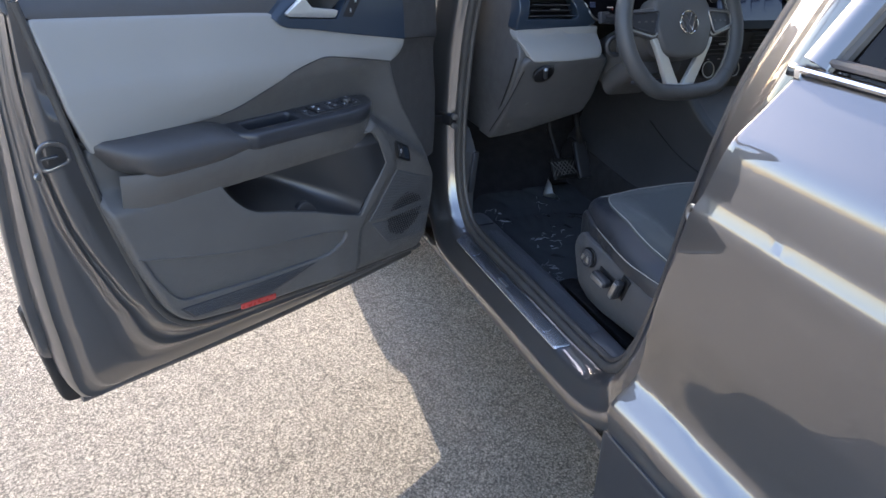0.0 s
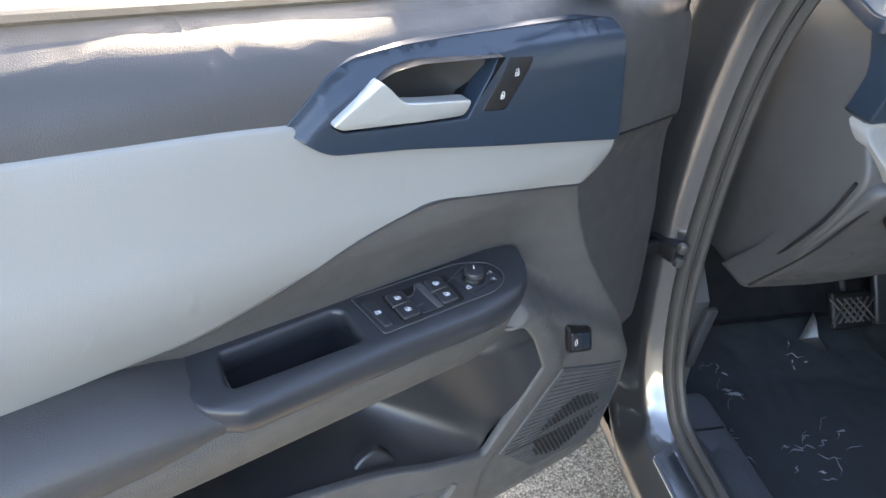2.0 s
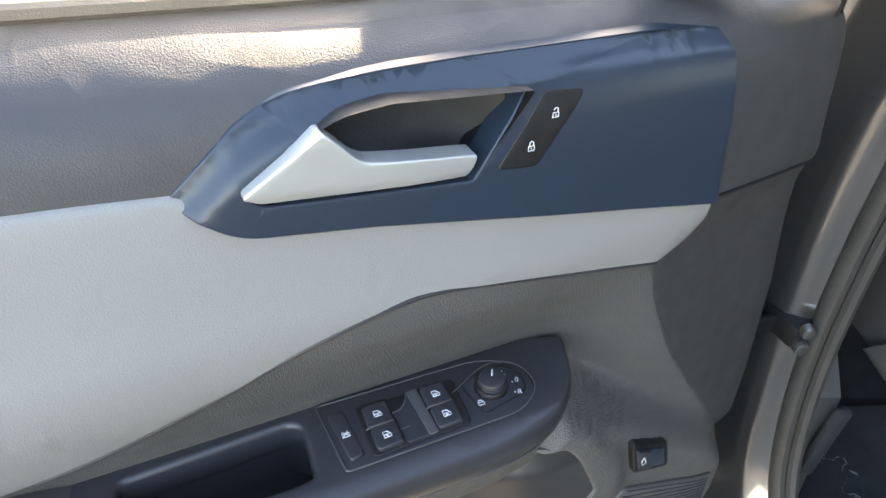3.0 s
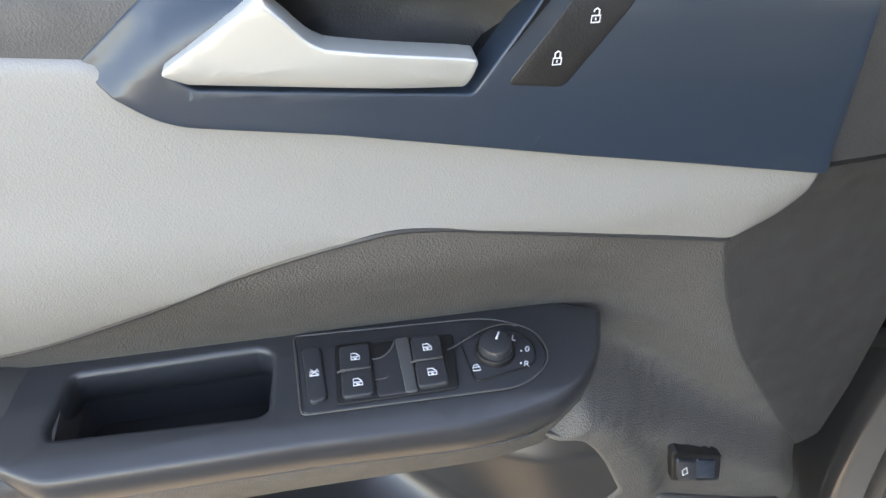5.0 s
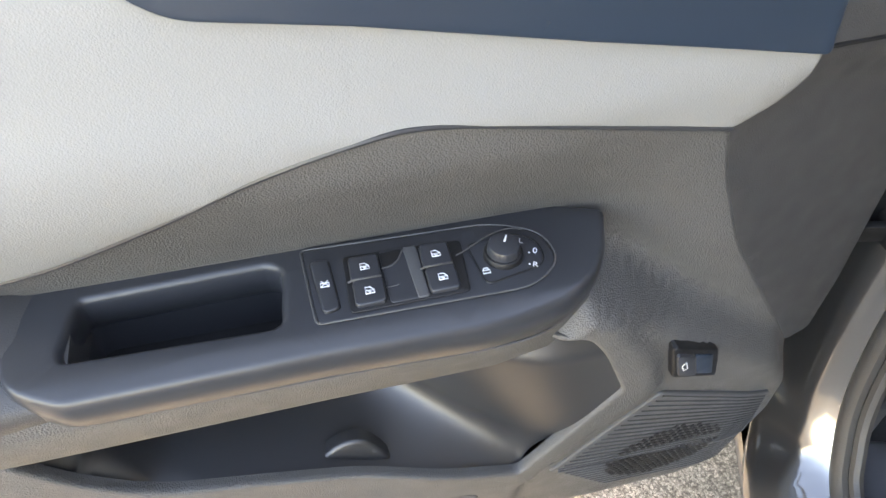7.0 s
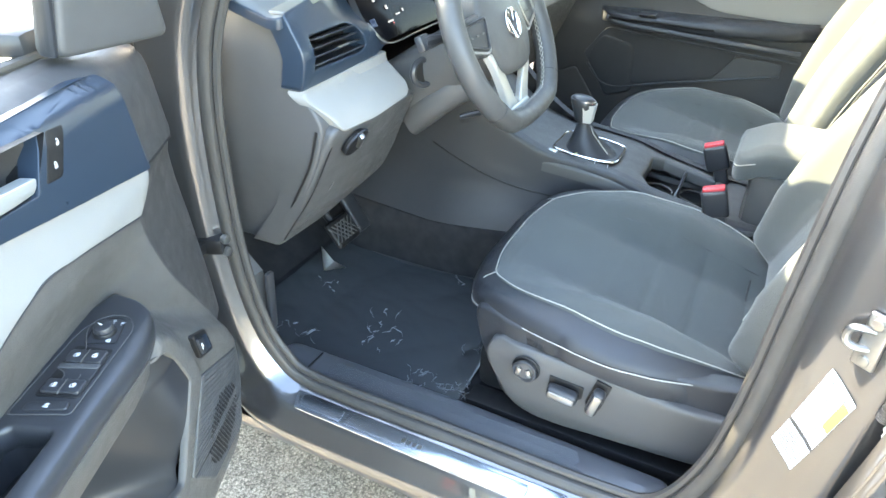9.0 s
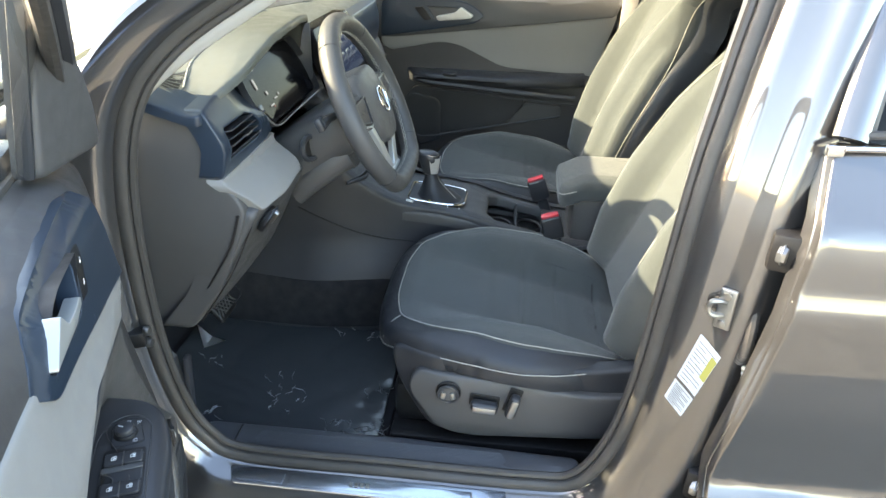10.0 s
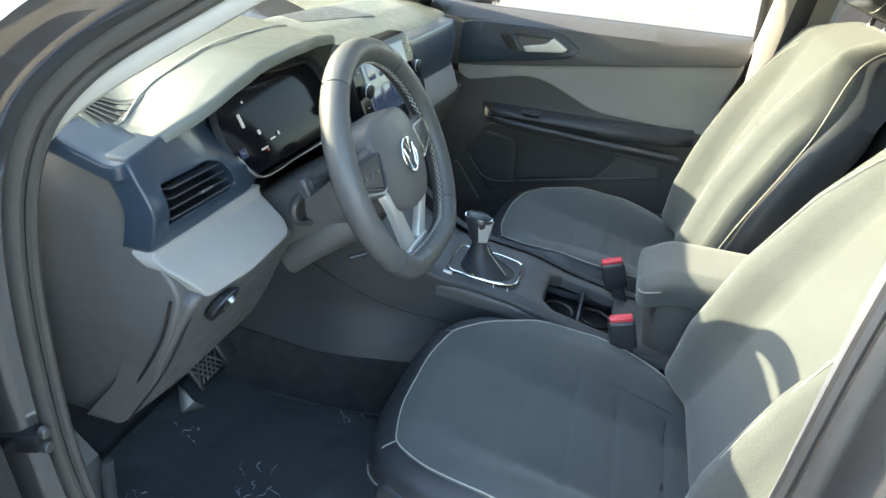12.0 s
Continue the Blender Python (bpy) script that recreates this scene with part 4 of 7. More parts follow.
top_plate("scoop_ledge", [(0.4335, 0.0835), (0.4265, 0.0835), (0.4265, 0.1235), (0.4320, 0.1235)], TRIM2, 0.0042, switch_panel, 0.002, 0.001, 0.0008)
part("lockout_gap", tube([(q.x, q.y, BEZ_TOP + 0.0018) for q in rounded([(0.4915, 0.080), (0.4805, 0.0805), (0.478, 0.120), (0.4875, 0.1215)], 0.003)], 0.0007, True, 6), VOID, switch_panel)
part("dial_lip", tube(smooth_path([(0.4030, 0.0965, BEZ_TOP + 0.0030), (0.3970, 0.0940, BEZ_TOP + 0.0031), (0.3780, 0.0845, BEZ_TOP + 0.0031), (0.3640, 0.0820, BEZ_TOP + 0.0030), (0.3560, 0.0850, BEZ_TOP + 0.0029)], 5), 0.0005, False, 6), TRIM, switch_panel)
lockout = top_plate("lockout_switch", [(0.4905, 0.081), (0.4815, 0.0815), (0.479, 0.119), (0.487, 0.1205)], BLACK, 0.0030, switch_panel, 0.004, 0.003, 0.0012)
icon(lockout, 0.4845, 0.100, BEZ_TOP + 0.0034, 0.0026, "cross")
dial = top_plate("dial_field", [(0.394, 0.090), (0.362, 0.087, 0.008), (0.350, 0.098, 0.01), (0.352, 0.115, 0.008), (0.390, 0.1225)], BLACK, 0.0026, switch_panel, 0.002, 0.004, 0.0006)
knob = part("mirror_knob", disc(0.0108, 0.0098, 0.010, pose(0.3745, 0.1025, BEZ_TOP + 0.0075), 36, 0.0015), BLACK, switch_panel, "ribbed black mirror knob")
part("knob_collar", disc(0.0128, 0.0120, 0.005, pose(0.3745, 0.1025, BEZ_TOP + 0.004), 36, 0.001), VOID, knob)
part("pointer", box((0.0012, 0.006, 0.0008), pose(0.3725, 0.0985, BEZ_TOP + 0.0127, 0, 0, -30), 0.0002, 1), MARK, knob)
part("dial_gap", tube([(q.x, q.y, BEZ_TOP + 0.0027) for q in rounded([(0.3945, 0.0895), (0.3615, 0.0862, 0.008), (0.3490, 0.0975, 0.01), (0.3510, 0.1155, 0.008), (0.3905, 0.1230)], 0.004)], 0.0005, True, 6), VOID, switch_panel)
for u, v in ((0.3632, 0.0958), (0.3585, 0.1050), (0.3612, 0.1142)):
    part("dial_dot", disc(0.0006, 0.0006, 0.0004, pose(u, v, BEZ_TOP + 0.0031), 10, 0.0001), MARK, dial)
for ch, u, v in (("L", 0.3605, 0.0945), ("0", 0.3545, 0.1045), ("R", 0.358, 0.1155)):
    part("letter", lettering(ch, 0.006, pose(u, v, BEZ_TOP + 0.0031, 0, 0, 160), 0.0001), MARK, dial)
icon(dial, 0.3885, 0.113, BEZ_TOP + 0.0032, 0.0022, "box")

# release handle in its bezel
BEZEL = [(0.5545, 1.045, 0.006), (0.513, 1.077, 0.03), (0.49, 1.0845, 0.03), (0.446, 1.0875, 0.03), (0.389, 1.0870), (0.247, 1.0830, 0.01), (0.201, 1.0765, 0.003), (0.1985, 0.9635, 0.003), (0.339, 0.9885), (0.453, 1.0105), (0.525, 1.0215, 0.012)]
CAVITY = [(0.522, 1.0425, 0.003), (0.480, 1.0705, 0.008), (0.466, 1.0765, 0.01), (0.44, 1.0785), (0.356, 1.0715, 0.003), (0.3935, 1.0225, 0.003), (0.511, 1.0345, 0.003)]
CREST = [(0.556, 1.0445), (0.529, 1.0655), (0.508, 1.0765), (0.4886, 1.0845), (0.472, 1.0862), (0.428, 1.0876), (0.388, 1.0870), (0.272, 1.0832), (0.201, 1.0770)]


def bezel_v(u, z):
    """The bezel's face, with a facet that leans back towards its upper edge and fades out to the hinge."""
    d = 1.0
    for (u0, z0), (u1, z1) in zip(CREST, CREST[1:]):
        f = min(max(((u - u0) * (u1 - u0) + (z - z0) * (z1 - z0)) / ((u1 - u0) ** 2 + (z1 - z0) ** 2), 0.0), 1.0)
        d = min(d, math.hypot(u - u0 - f * (u1 - u0), z - z0 - f * (z1 - z0)))
    wide = 0.008 + 0.008 * sstep(0.25, 0.50, u)
    return max(trim_v(u, min(z, 1.078)) + 0.0085 - 0.010 * max(0.0, 1 - d / wide), trim_v(u, z) + 0.0018)


bezel = door_panel("handle_bezel", BEZEL, DECOR, 0, "blue grey satin handle bezel", 0.005, 0.02, 0.0012, 0.005, [rounded(CAVITY, 0.004)], height=bezel_v)
# Back and walls near black: the recess's shade is in their colour.
door_panel("handle_recess", [(0.53, 1.02), (0.53, 1.085), (0.345, 1.085), (0.345, 1.015)], VOID, 0, "handle recess coloured dark for its shade", 0.004, 0.004, 0.001, 0.02, parent=bezel,
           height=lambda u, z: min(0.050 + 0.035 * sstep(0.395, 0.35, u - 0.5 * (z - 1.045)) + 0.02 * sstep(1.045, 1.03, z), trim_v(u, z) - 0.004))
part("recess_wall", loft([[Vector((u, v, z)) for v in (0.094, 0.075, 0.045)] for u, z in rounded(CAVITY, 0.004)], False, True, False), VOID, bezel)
door_panel("release_handle", [(0.5200, 1.0458, 0.0015), (0.4795, 1.0708, 0.002), (0.472, 1.0640, 0.006), (0.461, 1.0510, 0.012), (0.440, 1.0475, 0.01), (0.3930, 1.0400, 0.002), (0.398, 1.0278, 0.002), (0.5120, 1.0402, 0.002)], SILVER, 0,
           "satin silver release lever", 0.002, 0.014, 0.0012, 0.006, parent=bezel, height=lambda u, z: 0.1005 - 0.5 * max(0.0, lerp_table([(0.39, 1.0325), (0.512, 1.0455)], u) - z) - 0.003 * sstep(0.44, 0.39, u))
lock = door_panel("lock_switch", [(0.346, 1.0665, 0.003), (0.3195, 1.0635, 0.003), (0.3525, 1.0245, 0.003), (0.3775, 1.0275, 0.003)], VOID, 0.0088, "black central locking buttons", 0.003, 0.006, 0.001, 0.01, parent=bezel)
door_panel("lock_switch_frame", [(0.3475, 1.0672, 0.003), (0.3165, 1.0645, 0.003), (0.3495, 1.0222, 0.003), (0.3785, 1.0255, 0.003)], BLACK, 0.0080, "", 0.003, 0.006, 0.0008, 0.01, parent=bezel)
for u, z, op in ((0.3405, 1.0535, 1), (0.3565, 1.0365, 0)):
    v = trim_v(u, z) + 0.0098
    bm = tube([(u - 0.0019, v, z - 0.0016), (u + 0.0019, v, z - 0.0016), (u + 0.0019, v, z + 0.0014), (u - 0.0019, v, z + 0.0014)], 0.00036, True, 5)
    tube([(u - 0.0012, v, z + 0.0016), (u - 0.0012, v, z + 0.0038), (u, v, z + 0.0046), (u + 0.0012, v, z + 0.0038), (u + 0.0012, v, z + (0.0030 if op else 0.0016))], 0.00036, False, 5, bm)
    tube([(u, v, z - 0.0006), (u, v, z + 0.0004)], 0.0004, False, 5, bm)
    part("padlock_icon", bm, MARK, lock)


# boot switch, speaker grilles, bottom rib strip, reflector, latch


def boot_v(u, z):
    """The flat face round the tailgate switch."""
    return trim_v(0.205, 0.685, 0.0) + 0.0055 + 0.10 * (u - 0.205)


boot = door_panel("boot_switch", [(0.237, 0.732), (0.192, 0.708), (0.180, 0.666), (0.226, 0.688)], VOID, 0, "black tailgate release switch", 0.003, 0.012, 0.002, 0.01, height=lambda u, z: boot_v(u, z))
door_panel("boot_key", [(0.2335, 0.724), (0.2165, 0.715), (0.207, 0.685), (0.224, 0.693)], BLACK, 0, "", 0.002, 0.006, 0.001, 0.01, parent=boot, height=lambda u, z: boot_v(u, z) + 0.003)
door_panel("boot_recess", [(0.2135, 0.7135), (0.196, 0.7045), (0.187, 0.675), (0.204, 0.6835)], DECOR, 0, "", 0.002, 0.006, 0.001, 0.01, parent=boot, height=lambda u, z: boot_v(u, z) + 0.001)
bm = bmesh.new()
tube([(u, boot_v(u, z) + 0.0034, z) for u, z in ((0.2235, 0.712), (0.2195, 0.702), (0.223, 0.7005), (0.226, 0.7085))], 0.0005, True, 4, bm)
part("icon", bm, MARK, boot)
grille = door_panel("speaker_grille", [(0.225, 0.652), (0.098, 0.597), (0.088, 0.505), (0.31, 0.5385)], TRIM2, 0.003, "black ribbed speaker grille", 0.004, 0.01, 0.002, 0.02)
for i in range(17):
    f = (i + 0.5) / 17
    a = Vector((0.225 + (0.31 - 0.225) * f, 0.652 + (0.5385 - 0.652) * f)) - Vector((0.004, 0.0))
    b = Vector((0.098 + (0.088 - 0.098) * f, 0.597 + (0.505 - 0.597) * f)) + Vector((0.004, 0.0))
    line = [a.lerp(b, j / 8) for j in range(9)]
    part("grille_rib", tube([(q.x, trim_v(q.x, q.y) + 0.0034, q.y) for q in line], 0.0009, False, 5), TRIM2, grille)
lower = door_panel("speaker_grille", [(0.300, 0.526), (0.090, 0.494), (0.097, 0.430), (0.235, 0.447)], TRIM2, 0.002, "black ribbed lower speaker grille", 0.004, 0.01, 0.001, 0.02)
for i in range(9):
    f = (i + 0.5) / 9
    a, b = Vector((0.295, 0.525)).lerp(Vector((0.233, 0.449)), f), Vector((0.094, 0.494)).lerp(Vector((0.100, 0.432)), f)
    part("grille_rib", tube([(q.x, trim_v(q.x, q.y) + 0.0022, q.y) for q in (a.lerp(b, j / 8) for j in range(9))], 0.0009, False, 5), TRIM2, lower)
for above in (True, False):
    holes_bm = bmesh.new()
    for i in range(-9, 10):
        for j in range(-9, 10):
            u, z = 0.188 + (i + 0.5 * (j % 2)) * 0.0074, 0.521 + j * 0.0066
            if math.hypot(u - 0.188, z - 0.521) < 0.060 and (z > 0.545 if above else z < 0.522):
                joined(holes_bm, disc(0.0027, 0.0027, 0.0006, pose(u, trim_v(u, z) + (0.0048 if above else 0.0036), z, 90), 6, 0))
    part("grille_holes", holes_bm, VOID, grille if above else lower)
strip = door_panel("bottom_strip", [(0.812, 0.508, 0.004), (0.64, 0.494), (0.475, 0.484, 0.004), (0.60, 0.452), (0.785, 0.475)], BLACK, 0.001, "black ribbed bottom strip", 0.004, 0.008, 0.001, 0.02)
for i in range(8):
    f = (i + 0.5) / 8
    a, b = Vector((0.805, 0.506)).lerp(Vector((0.782, 0.477)), f), Vector((0.490, 0.486)).lerp(Vector((0.602, 0.455)), f)
    part("strip_rib", tube([(q.x, trim_v(q.x, q.y) + 0.002, q.y) for q in (a.lerp(b, j / 12) for j in range(13))], 0.0010, False, 5), TRIM2, strip)
door_panel("door_reflector", [(0.676, 0.4565), (0.588, 0.4455), (0.588, 0.4325), (0.676, 0.4435)], REFLECT, 0.002, "dull red door edge reflector", 0.003, 0.006, 0.001, 0.02)
LATCH = [(0.942, 0.850), (0.986, 0.840), (0.990, 0.872), (0.975, 0.890), (0.948, 0.880)]
latch = door_panel("door_latch", LATCH, VOID, 0, "black latch in its opening", 0.010, 0.01, 0.001, 0.02, height=lambda u, z: 0.0805 - 0.35 * max(0.0, u - 0.972))
part("latch_frame", tube([(q.x, 0.0805 - 0.35 * max(0.0, q.x - 0.972), q.y) for q in rounded(LATCH, 0.012)], 0.0045, True, 8, None, 0.7, up=(0, 1, 0)), PAINT, latch)
part("latch_claw", box((0.026, 0.006, 0.005), pose(0.974, 0.0805, 0.864, 0, 8, -18), 0.002), BLACK, latch)
part("latch_screw", disc(0.006, 0.006, 0.006, pose(0.990, 0.058, 0.828, 90, 0, 25), 12, 0.001), STEEL, front_door, "latch fixing screw")

# window: sash, glass, mirror cover, outside mirror
def tumble(z):
    return 0.040 + 0.30 * max(0.0, z - 1.11)


SASH = [(0.045, 1.10), (0.075, 1.185), (0.22, 1.29), (0.40, 1.40), (0.58, 1.47), (0.78, 1.505), (0.90, 1.495), (0.945, 1.43), (0.965, 1.30), (0.985, 1.12)]
part("window_sash", tube(smooth_path([(u, tumble(z), z) for u, z in SASH], 6), 0.017, False, 10, None, 1.0, up=(0, 1, 0)), BLACK, front_door, "black window surround")
part("window_seal", tube(smooth_path([(u + (0.02 if u < 0.5 else -0.02), tumble(z) - 0.004, z - 0.022) for u, z in SASH[1:]], 6), 0.010, False, 8), RUBBER, front_door)
gl = door_panel("window_pane", [(0.20, 1.07), (0.20, 1.265), (0.40, 1.395), (0.58, 1.465), (0.78, 1.50), (0.90, 1.485), (0.965, 1.30), (0.985, 1.10)], CLEAR, 0, "clear side window", 0.02, 0.004, 0.001, 0.08, height=lambda u, z: tumble(z) - 0.008)
gl.visible_shadow = False
part("belt_seal", tube([(u, 0.012, 1.110 + door_belt(u)) for u in (0.06, 0.3, 0.6, 0.8, 0.985)], 0.006, False, 8), RUBBER, front_door, "black belt seal")
door_panel("mirror_cover", [(0.040, 1.088), (0.075, 1.165, 0.02), (0.150, 1.285, 0.012), (0.190, 1.300, 0.01), (0.216, 1.105)], TRIM2, 0, "smooth dark inner mirror cover", 0.008, 0.03, 0.006, 0.02, height=lambda u, z: 0.084 - 0.22 * max(0, u - 0.06) + 0.10 * (z - 1.10))
part("window_post", box((0.010, 0.018, 0.20), pose(0.222, 0.050, 1.20, -10), 0.004), BLACK, front_door)
mirror = part("outside_mirror", loft([[Vector((u, v, z)) for u, z in rounded([(0.10 + e, 1.11 + e * 0.6), (0.30 - e, 1.12 + e * 0.6), (0.31 - e, 1.26 - e * 0.5), (0.14 + e, 1.27 - e * 0.5)], 0.04)] for v, e in ((-0.10, 0.02), (-0.14, 0.0), (-0.24, 0.0), (-0.32, 0.012), (-0.345, 0.04))]), PAINT, front_door, "grey outside mirror housing", 50)
part("mirror_foot", box((0.09, 0.14, 0.03), pose(0.19, -0.055, 1.115), 0.012), BLACK, mirror)

# ---- closed rear door ----
rear_door = thing("rear_door", "closed dark grey metallic rear door with chrome belt strip", "car door", (-0.9, -1.0, 0.3))
DOOR_X = [(0.25, 0.880), (0.40, 0.905), (0.49, 0.922), (0.535, 0.938), (0.552, 0.937), (0.560, 0.934), (0.602, 0.902), (0.610, 0.899), (0.63, 0.899), (0.66, 0.903), (0.70, 0.910), (0.76, 0.918), (0.86, 0.922), (0.930, 0.924), (0.938, 0.922), (0.950, 0.915), (1.00, 0.910), (1.030, 0.904), (1.045, 0.895), (1.075, 0.872), (1.12, 0.842), (1.16, 0.830)]


def side_x(y, z):
    return lerp_table(DOOR_X, z) - 0.03 * max(0.0, -1.5 - y) ** 1.5


def side_frame(a, b, h):
    return (-h, a, b)


def rear_edge(z):
    return lerp_table([(0.25, -0.945), (0.45, -0.955), (0.62, -0.967), (0.73, -0.978), (0.90, -0.998), (1.04, -1.016), (1.12, -1.030)], z)


skin = [(rear_edge(z), z) for z in (0.480, 0.55, 0.62, 0.75, 0.90, 1.04, 1.118)] + [(-1.95, 1.15), (-2.05, 0.95), (-1.90, 0.60), (-1.75, 0.49)]
part("door_skin", panel(rounded(skin, 0.004), side_x, side_frame, 0.022, 0.003, 0.013), PAINT, rear_door, "grey metallic door skin with body lines", 40)
part("door_edge_flange", panel(rounded([(p[0] + 0.002, p[1]) for p in skin[:7]] + [(rear_edge(1.118) - 0.03, 1.118), (rear_edge(0.48) - 0.03, 0.48)], 0.003), lambda a, b: side_x(a, b) - 0.018, side_frame, 0.03, 0.003, 0.05), PAINT, rear_door)
part("door_cladding", panel(rounded([(-0.935, 0.262), (-0.952, 0.478), (-1.75, 0.488), (-1.75, 0.262)], 0.008), lambda a, b: side_x(a, b) + 0.006, side_frame, 0.02, 0.005, 0.06), BLACK, rear_door, "black lower cladding")
part("belt_strip", tube(smooth_path([(-side_x(y, 1.128) - 0.004, y, z) for y, z in ((-1.036, 1.128), (-1.2, 1.134), (-1.5, 1.143), (-1.95, 1.155))], 5), 0.0072, False, 8, None, 0.7, up=(0, 0, 1)), CHROME, rear_door, "chrome belt strip")
part("strip_end", box((0.012, 0.022, 0.016), pose(-0.842, -1.026, 1.124), 0.003), CHROME, rear_door)
part("belt_rubber", tube(smooth_path([(-0.833, y, z) for y, z in ((-1.036, 1.142), (-1.2, 1.148), (-1.5, 1.157), (-1.95, 1.17))], 5), 0.006), RUBBER, rear_door)
rg = part("window_pane", panel(rounded([(-1.065, 1.13), (-1.105, 1.30), (-1.15, 1.46), (-1.80, 1.46), (-1.93, 1.15)], 0.02), lambda a, b: 0.828 - 0.42 * (b - 1.13), side_frame, 0.004, 0.001, 0.08), TINTED, rear_door, "dark tinted window")
rg.visible_shadow = False
part("window_surround", tube(smooth_path([(-0.832, -1.045, 1.135), (-0.80, -1.062, 1.21), (-0.755, -1.088, 1.32), (-0.70, -1.12, 1.45), (-0.675, -1.16, 1.505), (-0.665, -1.4, 1.525), (-0.67, -1.8, 1.50)], 6), 0.014, False, 10, None, 1.6, up=(0, 1, 0)), PAINT, rear_door, "grey window surround")
part("window_seal", tube(smooth_path([(-0.826, -1.068, 1.14), (-0.79, -1.085, 1.22), (-0.745, -1.11, 1.33), (-0.69, -1.145, 1.45), (-0.675, -1.20, 1.485), (-0.665, -1.8, 1.47)], 6), 0.008), RUBBER, rear_door)
for z, big in ((0.985, 1), (0.555, 0)):
    hinge = part("door_hinge", box((0.045, 0.055, 0.055), pose(-0.848, -1.008 + 0.03 * (0.985 - z) / 0.43, z, 0, 0, -20), 0.006), VOID, rear_door, "black painted hinge with bolt")
    part("bolt", disc(0.0125, 0.0115, 0.012, pose(-0.866, -0.990 + 0.03 * (0.985 - z) / 0.43, z, 90, 0, -35), 6, 0.0015), STEEL, hinge)
    part("washer", disc(0.016, 0.016, 0.003, pose(-0.862, -0.993 + 0.03 * (0.985 - z) / 0.43, z, 90, 0, -35), 20, 0.0008), STEEL, hinge)
boot_bm = tube(smooth_path([(-0.835, -0.985, 0.90), (-0.848, -0.985, 0.86), (-0.856, -0.982, 0.82), (-0.852, -0.98, 0.80)], 8), [0.008 + 0.0012 * (i % 2) for i in range(25)], False, 10)
part("harness_boot", boot_bm, RUBBER, rear_door, "black ribbed wiring boot")
part("harness_tube", tube(smooth_path([(-0.862, -0.988, 0.80), (-0.870, -0.990, 0.77), (-0.868, -0.995, 0.73)], 8), [0.007 + 0.0016 * (i % 2) for i in range(17)], False, 8), SILVER, rear_door, "pale ribbed wiring sleeve")

# stickers on the centre pillar's jamb
for z0, z1, two in ((0.690, 0.729, 0), (0.734, 0.818, 1)):
    st = jamb_patch(z0, z1, 0.028, 0.060, PAPER, "sticker", 0.0015, car_body, "white information sticker with small print")
    for i in range(11):
        zz = z0 + (z1 - z0) * (0.07 + 0.08 * i)
        jamb_patch(zz, zz + 0.0012, 0.031, 0.057 if i % 3 else 0.045, TRIM, "print_bar", 0.0022, st)
    if two:
        jamb_patch(z0 + 0.03, z1 - 0.012, 0.052, 0.0595, YELLOW, "yellow_band", 0.0024, st)

# ---- seats ----


def seat_back_frame(y0, z0, deg):
    s, c = math.sin(radians(deg)), math.cos(radians(deg))
    return lambda cx: (lambda a, b, h: (cx + a, y0 - s * b + c * h, z0 + c * b + s * h))


def stitch(path, parent, r=0.0013, name="piping"):
    part(name, tube(path, r, False, 5), THREAD, parent, "pale contrast piping")


def cushion_h(a, y):
    """Cushion height by the distance from the seat's middle and along the car."""
    side = sstep(0.095, 0.195, abs(a))
    cen = lerp_table([(-0.94, 0.530), (-0.85, 0.553), (-0.70, 0.592), (-0.60, 0.614), (-0.50, 0.633), (-0.44, 0.643), (-0.40, 0.636), (-0.35, 0.605)], y)
    bol = lerp_table([(-0.94, 0.575), (-0.90, 0.590), (-0.82, 0.622), (-0.71, 0.655), (-0.59, 0.665), (-0.49, 0.653), (-0.43, 0.643), (-0.40, 0.630), (-0.35, 0.600)], y)
    h = cen * (1 - side) + bol * side - 0.030 * sstep(0.225, 0.285, abs(a))
    for s in (-0.60, -0.68, -0.76, -0.845):
        h -= (0.0055 if s > -0.8 else 0.010) * (1 - side) * math.exp(-((y - s) / 0.007) ** 2)
    return h


